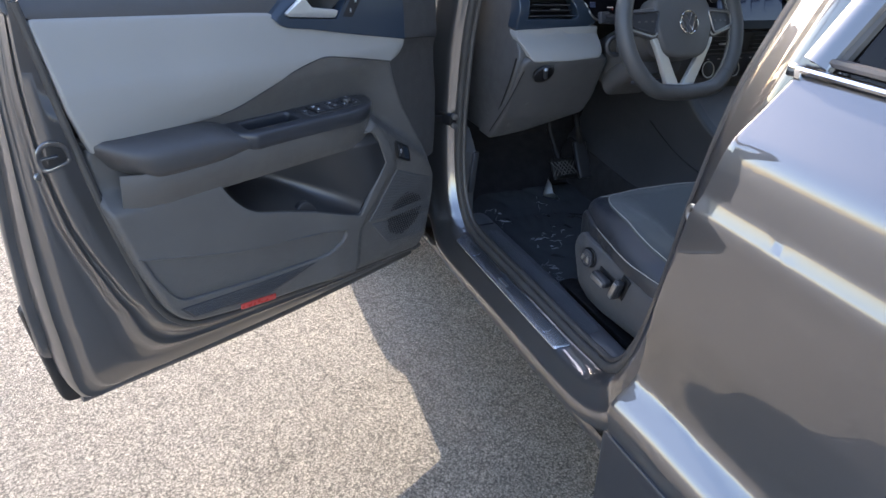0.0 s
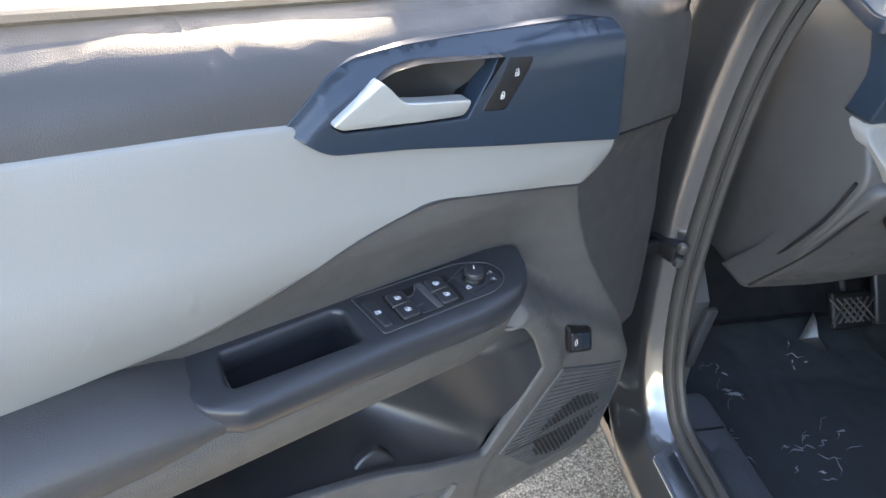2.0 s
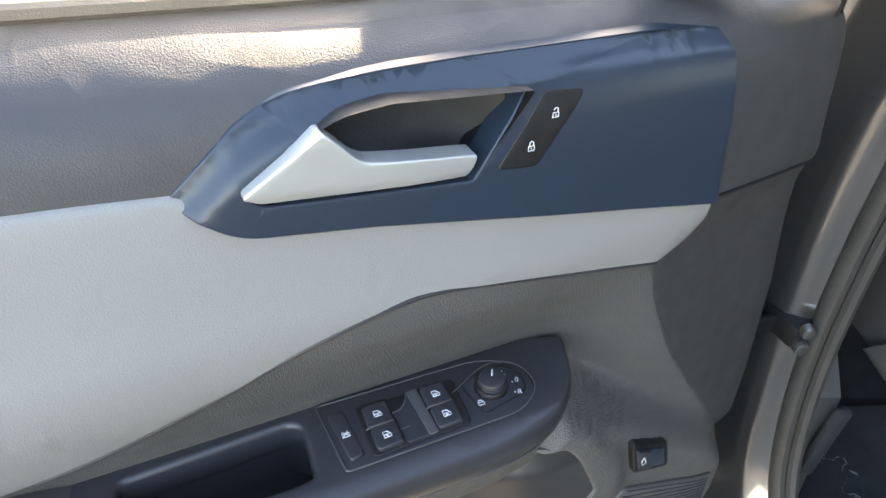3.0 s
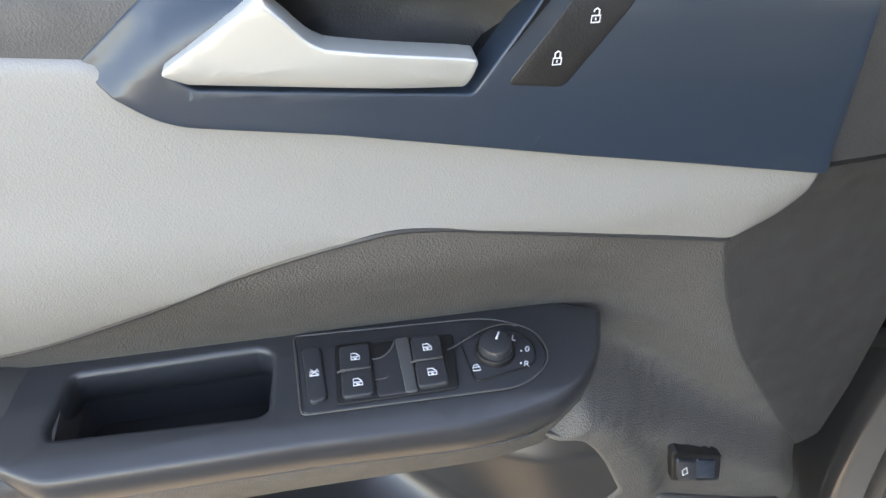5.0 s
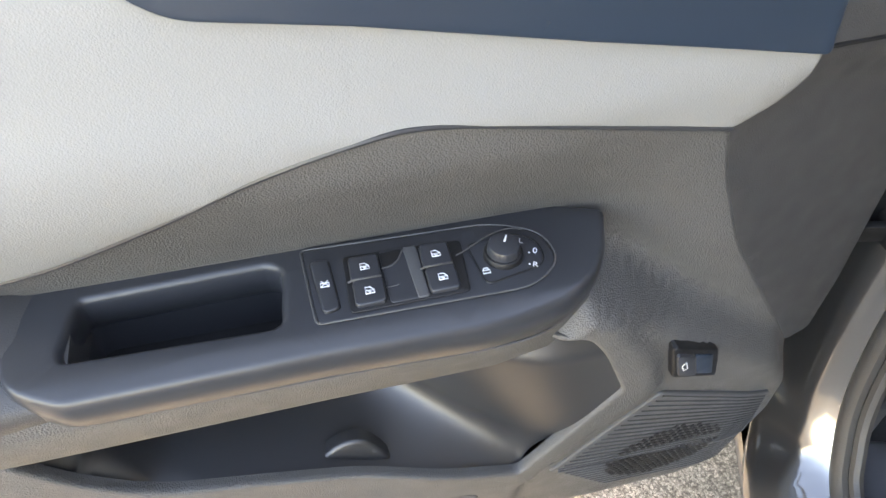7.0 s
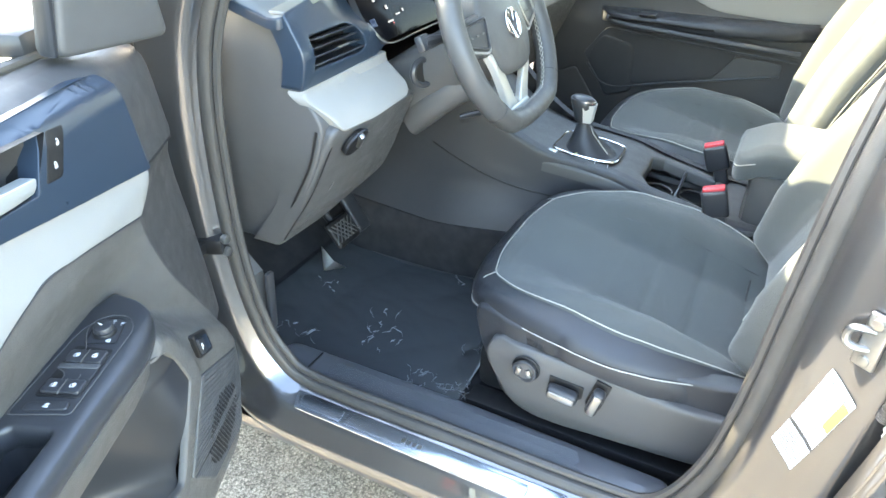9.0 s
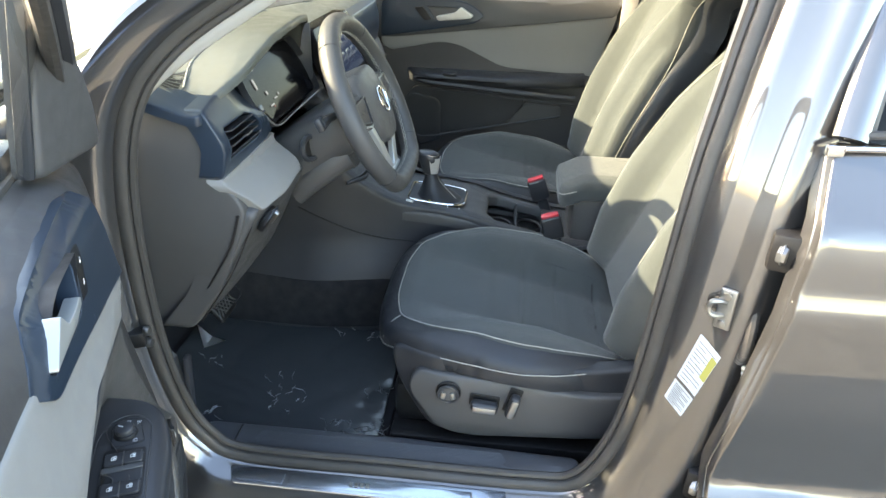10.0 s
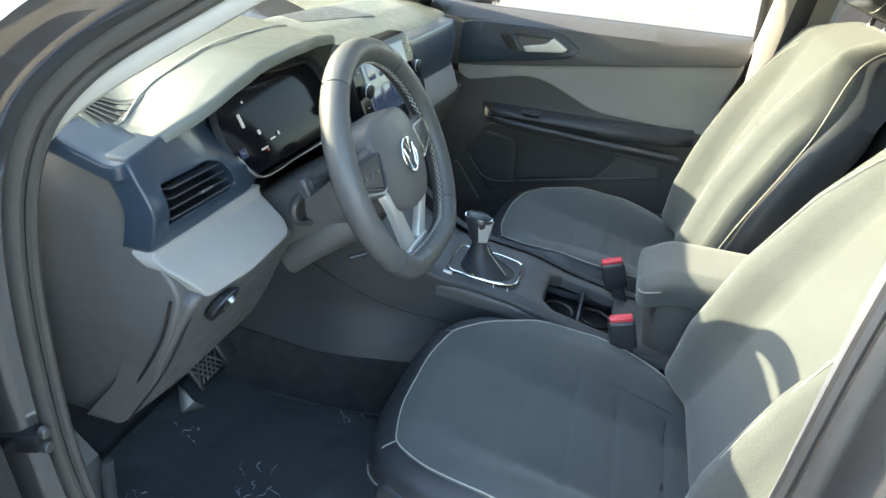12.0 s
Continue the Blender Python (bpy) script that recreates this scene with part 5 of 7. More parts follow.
def build_seat(name, cx, label, driver):
    seat = thing(name, label, "car seat", (cx, -0.62, 0.34), group="front seats")
    f = lambda a, b, h: (cx + a, b, h)
    half = [(0.200, -0.90), (0.236, -0.81), (0.262, -0.71), (0.254, -0.59), (0.226, -0.485), (0.180, -0.408, 0.04), (0.09, -0.385, 0.06)]
    outline = rounded([(-a, y, *r) for a, y, *r in half] + [(a, y, *r) for a, y, *r in reversed(half)], 0.05)
    inset = [(0.185, -0.90), (0.221, -0.815), (0.246, -0.71), (0.236, -0.59), (0.206, -0.49), (0.163, -0.432, 0.02), (0.08, -0.411, 0.06)]
    top = rounded([(-a, y, *r) for a, y, *r in inset] + [(a, y, *r) for a, y, *r in reversed(inset)], 0.05)
    part("seat_cushion", panel(top, lambda a, b: cushion_h(a, b) + 0.001, f, rim=[(0.002, 0.001), (0.004, 0.004), (0.004, 0.010)], cell=0.010), FABRIC, seat, "grey woven cushion with ribbed centre", 50)
    band = [(q.x * 1.045, q.y + 0.004) for q in outline]
    bolster = part("cushion_side", panel([Vector(q) for q in band], lambda a, b: cushion_h(a, b) - 0.003, f, rim=[(0.006, 0.004), (0.011, 0.012), (0.013, 0.026), (0.011, 0.044), (-0.02, 0.060)], cell=0.014), LEATHER, seat, "charcoal leatherette cushion side", 50)
    ring = [(cx + q.x * 1.012, q.y + 0.003 * (q.y > -0.50), cushion_h(q.x, q.y) + 0.0012) for q in top if q.y > -0.895]
    stitch(ring, bolster, 0.0013)
    for sd in (-1, 1):
        stitch([(cx + sd * a, y, cushion_h(a, y) + d) for a, y, d in ((0.163, -0.430, 0.001), (0.172, -0.415, -0.001), (0.180, -0.403, -0.010), (0.186, -0.396, -0.026))], bolster, 0.0011, "corner_seam")
    start = next(i for i, q in enumerate(outline) if q.y > -0.86)
    low = [(cx + q[0] * 1.05, q[1] + 0.010 * (1 if q[1] > -0.44 else 0), cushion_h(q[0] / 1.045, q[1]) - lerp_table([(-0.85, 0.012), (-0.70, 0.026), (-0.60, 0.034), (-0.47, 0.040), (-0.40, 0.046)], q[1])) for q in band]
    for sd in (-1, 1):
        part("seam", tube([(cx + sd * 0.150, -0.86 + 0.03 * i, cushion_h(0.150, -0.86 + 0.03 * i) + 0.0002) for i in range(15)], 0.0010, False, 5), LEATHER, bolster)
    part("cross_seam", tube([(cx - 0.14 + 0.02 * i, -0.846, cushion_h(-0.14 + 0.02 * i, -0.846) + 0.002) for i in range(15)], 0.0022, False, 6), VOID, bolster)
    stitch(low[start:], bolster, 0.0012, "lower_piping")
    # base shell
    for s in (-1, 1):
        shell = panel(rounded([(-0.428, 0.612, 0.02), (-0.60, 0.612), (-0.80, 0.606), (-0.92, 0.63, 0.02), (-0.94, 0.56), (-0.90, 0.47, 0.05), (-0.80, 0.453), (-0.60, 0.433, 0.05), (-0.515, 0.436, 0.03), (-0.440, 0.54, 0.05)], 0.03),
                      lambda a, b: 0.262 - 0.030 * sstep(-0.52, -0.42, a) - 0.012 * sstep(0.47, 0.43, b), lambda a, b, h: (cx + s * h, a, b), 0.03, 0.008, 0.012)
        sh = part("seat_valance", shell, LEATHER, seat, "dark seat side shell", 75)
        part("valance_plate", panel(rounded([(-0.476, 0.584, 0.020), (-0.60, 0.580), (-0.80, 0.563), (-0.915, 0.572, 0.02), (-0.925, 0.54), (-0.89, 0.478, 0.04), (-0.80, 0.462), (-0.60, 0.442, 0.04), (-0.535, 0.446, 0.03), (-0.462, 0.540, 0.04)], 0.03),
                                    lambda a, b: 0.2785 - 0.012 * sstep(-0.53, -0.455, a) - 0.010 * sstep(0.48, 0.44, b) - 0.006 * sstep(0.56, 0.59, b), lambda a, b, h: (cx + s * h, a, b), 0.03, 0.005, 0.012), TRIM2, sh, "satin grey switch plate", 75)
        if s == -1 and driver:
            lum = part("lumbar_knob", ring_bar(0.0185, 0.0035, pose(cx - 0.289, -0.540, 0.553, 0, 90), 28, 8), BLACK, sh, "round lumbar switch")
            part("knob_face", disc(0.0170, 0.0160, 0.008, pose(cx - 0.286, -0.540, 0.553, 0, 90), 28, 0.002), TRIM2, lum)
            for k in (-1, 1):
                part("knob_tab", box((0.006, 0.009, 0.016), pose(cx - 0.292, -0.540 + k * 0.009, 0.553, 14 * k), 0.003), STEEL, lum)
            part("knob_gap", ring_bar(0.0225, 0.0022, pose(cx - 0.2805, -0.540, 0.553, 0, 90), 28, 6), VOID, lum)
            k1 = part("slide_switch", box((0.022, 0.052, 0.020), pose(cx - 0.297, -0.610, 0.540, 4), 0.007, 3), BLACK, sh, "seat slide switch")
            part("switch_gap", box((0.004, 0.058, 0.026), pose(cx - 0.279, -0.610, 0.540, 4), 0.0015), VOID, k1)
            part("switch_face", box((0.006, 0.044, 0.013), pose(cx - 0.307, -0.610, 0.538, 4), 0.003), STEEL, k1)
            k2 = part("recline_switch", box((0.022, 0.020, 0.050), pose(cx - 0.297, -0.664, 0.546, 14), 0.007, 3), BLACK, sh, "seat recline switch")
            part("switch_gap", box((0.004, 0.026, 0.056), pose(cx - 0.279, -0.664, 0.546, 14), 0.0015), VOID, k2)
            part("switch_face", box((0.006, 0.013, 0.042), pose(cx - 0.307, -0.664, 0.545, 14), 0.003), STEEL, k2)
    for s in (-1, 1):
        part("seat_rail", box((0.05, 0.56, 0.03), pose(cx + s * 0.235, -0.70, 0.40), 0.006), VOID, seat, "black steel seat rail")
        part("rail_foot", box((0.04, 0.05, 0.06), pose(cx + s * 0.235, -0.48, 0.37), 0.006), VOID, seat)
    part("seat_frame", box((0.42, 0.44, 0.10), pose(cx, -0.64, 0.455), 0.02), VOID, seat)
    # backrest
    bf = seat_back_frame(-0.895, 0.615, 25.5 if driver else 20.5)(cx)

    def back_h(a, s):
        side = sstep(0.125, 0.185, abs(a))
        bol = lerp_table([(0.0, 0.072), (0.10, 0.100), (0.25, 0.112), (0.40, 0.102), (0.55, 0.070), (0.70, 0.03)], s)
        h = (0.030 + 0.016 * math.sin(s * 4.0)) * (1 - side) + bol * side
        h -= 0.045 * sstep(0.20, 0.245, abs(a)) * side
        return h - 0.05 * sstep(0.585, 0.66, s)

    back_out = rounded([(-0.225, 0.0), (-0.255, 0.20, 0.1), (-0.250, 0.42, 0.1), (-0.210, 0.58, 0.08), (-0.155, 0.650, 0.06), (0.155, 0.650, 0.06), (0.210, 0.58, 0.08), (0.250, 0.42, 0.1), (0.255, 0.20, 0.1), (0.225, 0.0)], 0.03)
    part("backrest", panel(back_out, back_h, bf, rim=[(0.004, 0.003), (0.009, 0.012), (0.011, 0.03), (0.010, 0.05)], cell=0.015), FABRIC, seat, "grey woven backrest", 50)
    shell_pts = [Vector((q.x * 1.02, q.y)) for q in back_out]
    bk = part("backrest_side", panel(shell_pts, lambda a, s: back_h(a, s) - 0.040, bf, rim=[(0.010, 0.006), (0.014, 0.03), (0.012, 0.07), (-0.01, 0.10), (-0.10, 0.112)], cell=0.05), LEATHER, seat, "charcoal leatherette backrest side", 50)
    for side in (-1, 1):
        edge = [(side * a, s) for a, s in ((0.238, 0.02), (0.266, 0.20), (0.262, 0.42), (0.222, 0.58), (0.166, 0.655))]
        stitch(smooth_path([bf(a, s, back_h(a / 1.05, s) - 0.035) for a, s in edge], 8), bk, 0.0011)
        inner = [(side * a, s) for a, s in ((0.188, 0.05), (0.192, 0.20), (0.188, 0.40), (0.165, 0.54), (0.13, 0.62))]
        stitch(smooth_path([bf(a, s, back_h(a, s) + 0.0006) for a, s in inner], 8), bk, 0.0009, "seam")
    part("back_panel", panel(rounded([(-0.20, 0.0), (-0.22, 0.3), (-0.16, 0.62), (0.16, 0.62), (0.22, 0.3), (0.20, 0.0)], 0.05), lambda a, s: -0.125, bf, 0.02, 0.01, 0.1), TRIM2, seat, "dark backrest rear panel")
    # head restraint
    hr = part("head_restraint", loft([[Vector(bf(a * k, s, h)) for a, s in rounded([(-0.135, 0.675), (-0.14, 0.80), (-0.10, 0.865), (0.10, 0.865), (0.14, 0.80), (0.135, 0.675)], 0.05)]
                                      for h, k in ((0.055, 0.80), (0.048, 0.93), (0.030, 1.0), (-0.03, 1.0), (-0.065, 0.95), (-0.078, 0.80))]), LEATHER, seat, "charcoal head restraint", 50)
    stitch([Vector(bf(q.x * 1.005, q.y, 0.032)) for q in rounded([(-0.135, 0.675), (-0.14, 0.80), (-0.10, 0.865), (0.10, 0.865), (0.14, 0.80), (0.135, 0.675)], 0.05)], hr, 0.0012, "seam")
    for k in (-1, 1):
        part("restraint_post", tube([bf(k * 0.055, 0.60, -0.03), bf(k * 0.055, 0.70, -0.02)], 0.006, False, 10), CHROME, seat, "chrome post")
        part("post_collar", tube([bf(k * 0.055, 0.630, -0.028), bf(k * 0.055, 0.652, -0.026)], 0.013, False, 12), VOID, seat)
    return seat


build_seat("driver_seat", -0.400, "grey cloth and charcoal driver seat with power switches", True)
build_seat("passenger_seat", 0.400, "grey cloth and charcoal front passenger seat", False)

rear_seat = thing("rear_bench", "grey cloth rear bench with head restraint", "car seat", (0, -1.9, 0.34))
rf = seat_back_frame(-1.95, 0.62, 24)(0)
part("bench_cushion", panel(rounded([(-0.62, -1.95), (-0.62, -1.45), (0.62, -1.45), (0.62, -1.95)], 0.06), lambda a, b: 0.64 + 0.02 * math.cos(a * 5), world_frame, 0.2, 0.03, 0.05), FABRIC, rear_seat)
part("bench_back", panel(rounded([(-0.60, 0.0), (-0.60, 0.60), (0.60, 0.60), (0.60, 0.0)], 0.06), lambda a, s: 0.03 + 0.015 * math.cos(a * 9), rf, 0.12, 0.03, 0.05), FABRIC, rear_seat)
for cx in (-0.36, 0.36):
    part("head_restraint", loft([[Vector(rf(cx + a * k, s, h)) for a, s in rounded([(-0.125, 0.62), (-0.13, 0.74), (0.13, 0.74), (0.125, 0.62)], 0.04)] for h, k in ((0.06, 0.85), (0.045, 1), (-0.03, 1), (-0.05, 0.85))]), FABRIC, rear_seat, "grey rear head restraint", 50)

# ---- dashboard ----
dashboard = thing("dashboard", "dark soft-topped dashboard with light grey accent strip", "dashboard", (0, 0.0, 0.9))


LIP = [(-0.72, 1.080), (-0.67, 1.098), (-0.64, 1.114), (-0.60, 1.134), (-0.56, 1.152), (-0.50, 1.171), (-0.42, 1.179), (-0.33, 1.180), (-0.255, 1.172), (-0.225, 1.158), (-0.195, 1.06)]


def dash_z(x, y):
    """Top of the dashboard: rises to the cowl, with a hood over the instruments."""
    base = 1.083 + 0.40 * min(max(y + 0.14, 0.0), 0.13) - 0.06 * sstep(0.12, 0.32, y) - 0.012 * sstep(-0.25, -0.15, x) + 0.02 * sstep(-0.25, -0.15, x) * sstep(0.0, -0.12, y)
    hood = lerp_table(LIP, x) - 0.16 * max(0.0, y + 0.15) * sstep(-0.45, -0.62, x) + 0.06 * (y + 0.17) - 0.10 * sstep(0.0, 0.16, y)
    d = hood - base
    return base + 0.5 * (d + math.sqrt(d * d + 0.00006))


top_edge = [(-0.725, 0.28), (-0.716, 0.02), (-0.694, -0.045, 0.01), (-0.668, -0.088, 0.006), (-0.673, -0.128, 0.008), (-0.64, -0.152, 0.02), (-0.60, -0.170, 0.02), (-0.54, -0.182, 0.05), (-0.40, -0.190, 0.06), (-0.250, -0.176, 0.02), (-0.212, -0.14, 0.02), (-0.190, -0.125, 0.01), (0.40, -0.145), (0.70, -0.10, 0.04), (0.725, 0.28)]
part("dash_top", panel(rounded(top_edge, 0.02), dash_z, world_frame, 0.014, 0.006, 0.018), DASHTOP, dashboard, "soft grained dashboard top")
part("top_seam", tube(smooth_path([(x, y, dash_z(x, y) + 0.0012) for x, y in ((-0.652, -0.086), (-0.593, -0.074), (-0.551, -0.086), (-0.496, -0.100), (-0.42, -0.108), (-0.305, -0.105), (-0.24, -0.095))], 8), 0.0013), THREAD, dashboard, "stitched dashboard seam")
# Dark matte patch that follows the dashboard top just above its skin.
part("top_dark_patch", panel(rounded([(0.10, 0.06), (0.335, -0.025), (0.43, 0.205), (0.20, 0.26)], 0.015), lambda a, b: dash_z(a, b) + 0.0012, world_frame, 0.004, 0.0005, 0.02), CONSOLE, dashboard, "dark matte four-cornered patch on the dashboard top")
for y in (0.235, 0.262):
    part("demister_slot", tube([(x, y, dash_z(x, y) + 0.0006) for x in (-0.60, -0.4, -0.2, 0.0, 0.2)], 0.0022, False, 6, None, 0.5, up=(0, 0, 1)), VOID, dashboard)
# corner demister
VENT = [(-0.638, -0.018, 0.004), (-0.608, -0.075, 0.004), (-0.680, -0.085, 0.006), (-0.676, -0.052, 0.010)]
dv = part("demister_vent", panel(rounded([(-0.640, -0.010), (-0.600, -0.078, 0.006), (-0.687, -0.092, 0.010), (-0.683, -0.048, 0.012)], 0.006), lambda a, b: dash_z(a, b) + 0.0016, world_frame, 0.010, 0.001, 0.008, [rounded(VENT, 0.004)]), DASHTOP, dashboard, "slatted demister vent")
part("vent_well", panel(rounded([(-0.639, -0.015), (-0.605, -0.077), (-0.682, -0.088), (-0.678, -0.051)], 0.004), lambda a, b: dash_z(a, b) + 0.0008, world_frame, 0.006, 0.0005, 0.008), VOID, dv)
for i in range(5):
    f = (i + 0.8) / 5.6
    a = Vector((-0.638, -0.018)).lerp(Vector((-0.676, -0.052)), f)
    b = Vector((-0.608, -0.075)).lerp(Vector((-0.680, -0.085)), f)
    part("vent_slat", tube([(q.x, q.y, dash_z(q.x, q.y) + 0.0016) for q in (a.lerp(b, k / 6) for k in range(7))], 0.0015, False, 6, None, 0.5, up=(0, 0, 1)), DASHTOP, dv)
# end cap towards the door
cap = [(0.20, 1.085), (-0.02, 1.088), (-0.133, 1.084, 0.01), (-0.150, 1.02), (-0.156, 0.975, 0.01), (-0.192, 0.925, 0.02), (-0.170, 0.86, 0.06), (-0.11, 0.75, 0.1), (-0.055, 0.672, 0.01), (0.20, 0.672)]
part("end_cap", panel(rounded(cap, 0.01), lambda a, b: 0.722 - 0.03 * sstep(0.9, 0.62, b), lambda a, b, h: (-h, a, b), 0.03, 0.005, 0.03), TRIM2, dashboard, "smooth dark dashboard end cap")
part("cap_top", panel(rounded([(-0.737, 0.04), (-0.735, -0.143, 0.006), (-0.70, -0.146), (-0.674, -0.134, 0.004), (-0.669, -0.088, 0.006), (-0.694, -0.046, 0.01), (-0.716, 0.04)], 0.006), lambda a, b: 1.0985 + 0.17 * (a + 0.669) + 0.30 * max(0.0, b + 0.125), world_frame, 0.016, 0.003, 0.02), DECOR, dashboard, "blue grey dashboard corner")


def fascia(x, z):
    """Front of the dashboard: how far it stands towards the seats, -y."""
    v = lerp_table([(0.62, 0.035), (0.66, 0.052), (0.75, 0.125), (0.86, 0.180), (0.905, 0.205), (0.920, 0.210), (0.945, 0.195), (0.975, 0.160), (0.99, 0.168), (1.03, 0.176), (1.060, 0.163), (1.09, 0.138), (1.125, 0.128)], z)
    return v + 0.014 * sstep(-0.72, -0.60, x) * sstep(1.0, 0.93, z) + 0.008 * sstep(1.06, 1.09, z) - 0.055 * sstep(-0.64, -0.48, x) * sstep(1.03, 1.10, z)


def fas(a, b, h):
    return (a, -h, b)


part("knee_panel", panel(rounded([(-0.706, 0.915), (-0.702, 0.80), (-0.698, 0.672, 0.01), (-0.60, 0.706), (-0.474, 0.758, 0.01), (-0.468, 0.80), (-0.49, 0.92)], 0.012), fascia, fas, 0.06, 0.010, 0.014), TRIM2, dashboard, "dark knee panel below the dashboard")
part("cap_seam", tube(smooth_path([(-0.7235 + 0.03 * sstep(0.9, 0.62, z), y, z) for y, z in ((-0.183, 0.918), (-0.168, 0.87), (-0.148, 0.831), (-0.10, 0.758), (-0.050, 0.694), (-0.036, 0.672))], 8), 0.0022), VOID, dashboard)
part("knee_seam", tube(smooth_path([(-0.705, -fascia(-0.70, 0.88) - 0.004, 0.89), (-0.715, -fascia(-0.7, 0.80) - 0.004, 0.80), (-0.722, -fascia(-0.7, 0.70) - 0.004, 0.70)], 8), 0.0016), VOID, dashboard)
part("panel_line", tube(smooth_path([(-0.655, -fascia(-0.655, 0.80) - 0.001, 0.80), (-0.675, -fascia(-0.675, 0.715) - 0.001, 0.715)], 5), 0.0012), TRIM2, dashboard)
part("accent_strip", panel(rounded([(-0.720, 0.977, 0.006), (-0.722, 0.965, 0.01), (-0.692, 0.918, 0.008), (-0.505, 0.928, 0.015), (-0.492, 0.985, 0.006), (-0.60, 0.982)], 0.006), lambda a, b: fascia(a, b) + 0.006, fas, 0.03, 0.004, 0.012), INSERT, dashboard, "light grey accent strip")
# side vent
part("vent_surround", panel(rounded([(-0.724, 1.088), (-0.722, 0.982), (-0.535, 0.985), (-0.500, 0.998), (-0.546, 1.042, 0.01), (-0.532, 1.082, 0.01), (-0.488, 1.110), (-0.56, 1.106), (-0.64, 1.101)], 0.006), lambda a, b: fascia(a, b) + 0.002, fas, 0.04, 0.004, 0.014,
                            [rounded([(-0.700, 1.060, 0.006), (-0.702, 1.004, 0.006), (-0.572, 1.002, 0.006), (-0.552, 1.012, 0.008), (-0.572, 1.050, 0.01), (-0.600, 1.060)], 0.006)]), DECOR, dashboard, "blue grey vent surround")
sv = part("side_vent", panel(rounded([(-0.706, 1.066), (-0.708, 0.998), (-0.566, 0.996), (-0.545, 1.012), (-0.57, 1.056), (-0.60, 1.066)], 0.006), lambda a, b: 0.118, fas, 0.01, 0.001, 0.05), VOID, dashboard, "black louvred side vent")
for i in range(4):
    z = 1.011 + i * 0.0125
    part("louvre", box((0.128 - 0.010 * i, 0.040, 0.0022), pose(-0.633 - 0.004 * i, -0.158, z, -14), 0.0008, 1), BLACK, sv)
part("vent_tab", box((0.024, 0.008, 0.004), pose(-0.630, -0.178, 1.0300, -14), 0.0015), STEEL, sv)
# rotary light switch
ls = part("light_switch", disc(0.026, 0.025, 0.012, look((-0.657, -0.207, 0.884), (-0.657, -0.30, 0.825)), 32, 0.003), VOID, dashboard, "rotary headlight switch with silver grip")
part("switch_ring", ring_bar(0.0245, 0.0022, look((-0.657, -0.2125, 0.887), (-0.657, -0.30, 0.825)), 32, 6), BLACK, ls)
part("switch_grip", box((0.011, 0.040, 0.014), look((-0.657, -0.217, 0.889), (-0.657, -0.30, 0.825)) @ pose(0, 0, 0, 0, 0, -25), 0.004), STEEL, ls)

# instruments
cluster = thing("instrument_cluster", "digital instrument display glowing under its hood", "display", (-0.39, -0.15, 1.0))
cl = lambda a, b, h: (a, -0.172 + 0.50 * (b - 1.006) - 0.89 * h, b + 0.45 * h)
part("display", panel(rounded([(-0.512, 1.120, 0.015), (-0.543, 1.088, 0.02), (-0.544, 1.044, 0.02), (-0.505, 1.006, 0.008), (-0.215, 1.005, 0.01), (-0.200, 1.05), (-0.225, 1.112, 0.02)], 0.01), lambda a, b: 0.0, cl, 0.01, 0.001, 0.03), GLASS_BLACK, cluster, "black glass display")
for a, b, w, h, mt in [(a, b, 0.6 * w, 0.6 * h, mt) for a, b, w, h, mt in ((-0.482, 1.074, 0.010, 0.030, SCREEN_WHITE), (-0.452, 1.052, 0.010, 0.010, SCREEN_WHITE), (-0.455, 1.030, 0.030, 0.004, SCREEN_WHITE), (-0.448, 1.026, 0.004, 0.004, SCREEN_RED), (-0.425, 1.037, 0.024, 0.003, SCREEN_WHITE),
                       (-0.405, 1.040, 0.006, 0.008, SCREEN_WHITE), (-0.508, 1.036, 0.026, 0.020, SCREEN_BLUE), (-0.46, 1.095, 0.006, 0.004, SCREEN_WHITE))]:
    part("display_mark", panel(rounded([(a - w / 2, b - h / 2), (a + w / 2, b - h / 2), (a + w / 2, b + h / 2), (a - w / 2, b + h / 2)], 0.001), lambda p, q: 0.0024, cl, 0.001, 0.0003, 0.05), mt, cluster)
part("display_bezel", loft([[Vector(cl(q.x, q.y, h)) for h in (0.001, 0.014)] for q in rounded([(-0.513, 1.124, 0.015), (-0.548, 1.090, 0.02), (-0.549, 1.042, 0.02), (-0.507, 1.001, 0.008), (-0.212, 1.001, 0.01), (-0.196, 1.05), (-0.222, 1.116, 0.02)], 0.01)], False, True, False), BLACK, cluster)
part("bezel_edge", tube(smooth_path([cl(-0.538, 1.038, 0.012), cl(-0.508, 1.001, 0.014), cl(-0.40, 0.999, 0.014), cl(-0.23, 0.999, 0.014)], 6), 0.0016), STEEL, cluster, "thin silver lower edge")
part("hood_rib", tube(smooth_path([(-0.50, -0.115, 1.118), (-0.44, -0.135, 1.140), (-0.36, -0.145, 1.147), (-0.27, -0.14, 1.146), (-0.225, -0.13, 1.135)], 6), 0.0022), BLACK, cluster, "thin rib under the hood")
part("hood_underside", panel(rounded([(-0.60, -0.02), (-0.60, -0.155), (-0.54, -0.172), (-0.40, -0.182), (-0.25, -0.168), (-0.22, -0.02)], 0.03), lambda a, b: dash_z(a, b) - 0.012, world_frame, 0.003, 0.002, 0.03), TRIM2, cluster)
part("hood_cheek", loft([[Vector(p) for p in ((x, -0.168, 1.00), (x, -0.168, 1.145), (x, -0.02, 1.145), (x, -0.02, 1.00))] for x in (-0.205, -0.200)]), TRIM2, cluster)

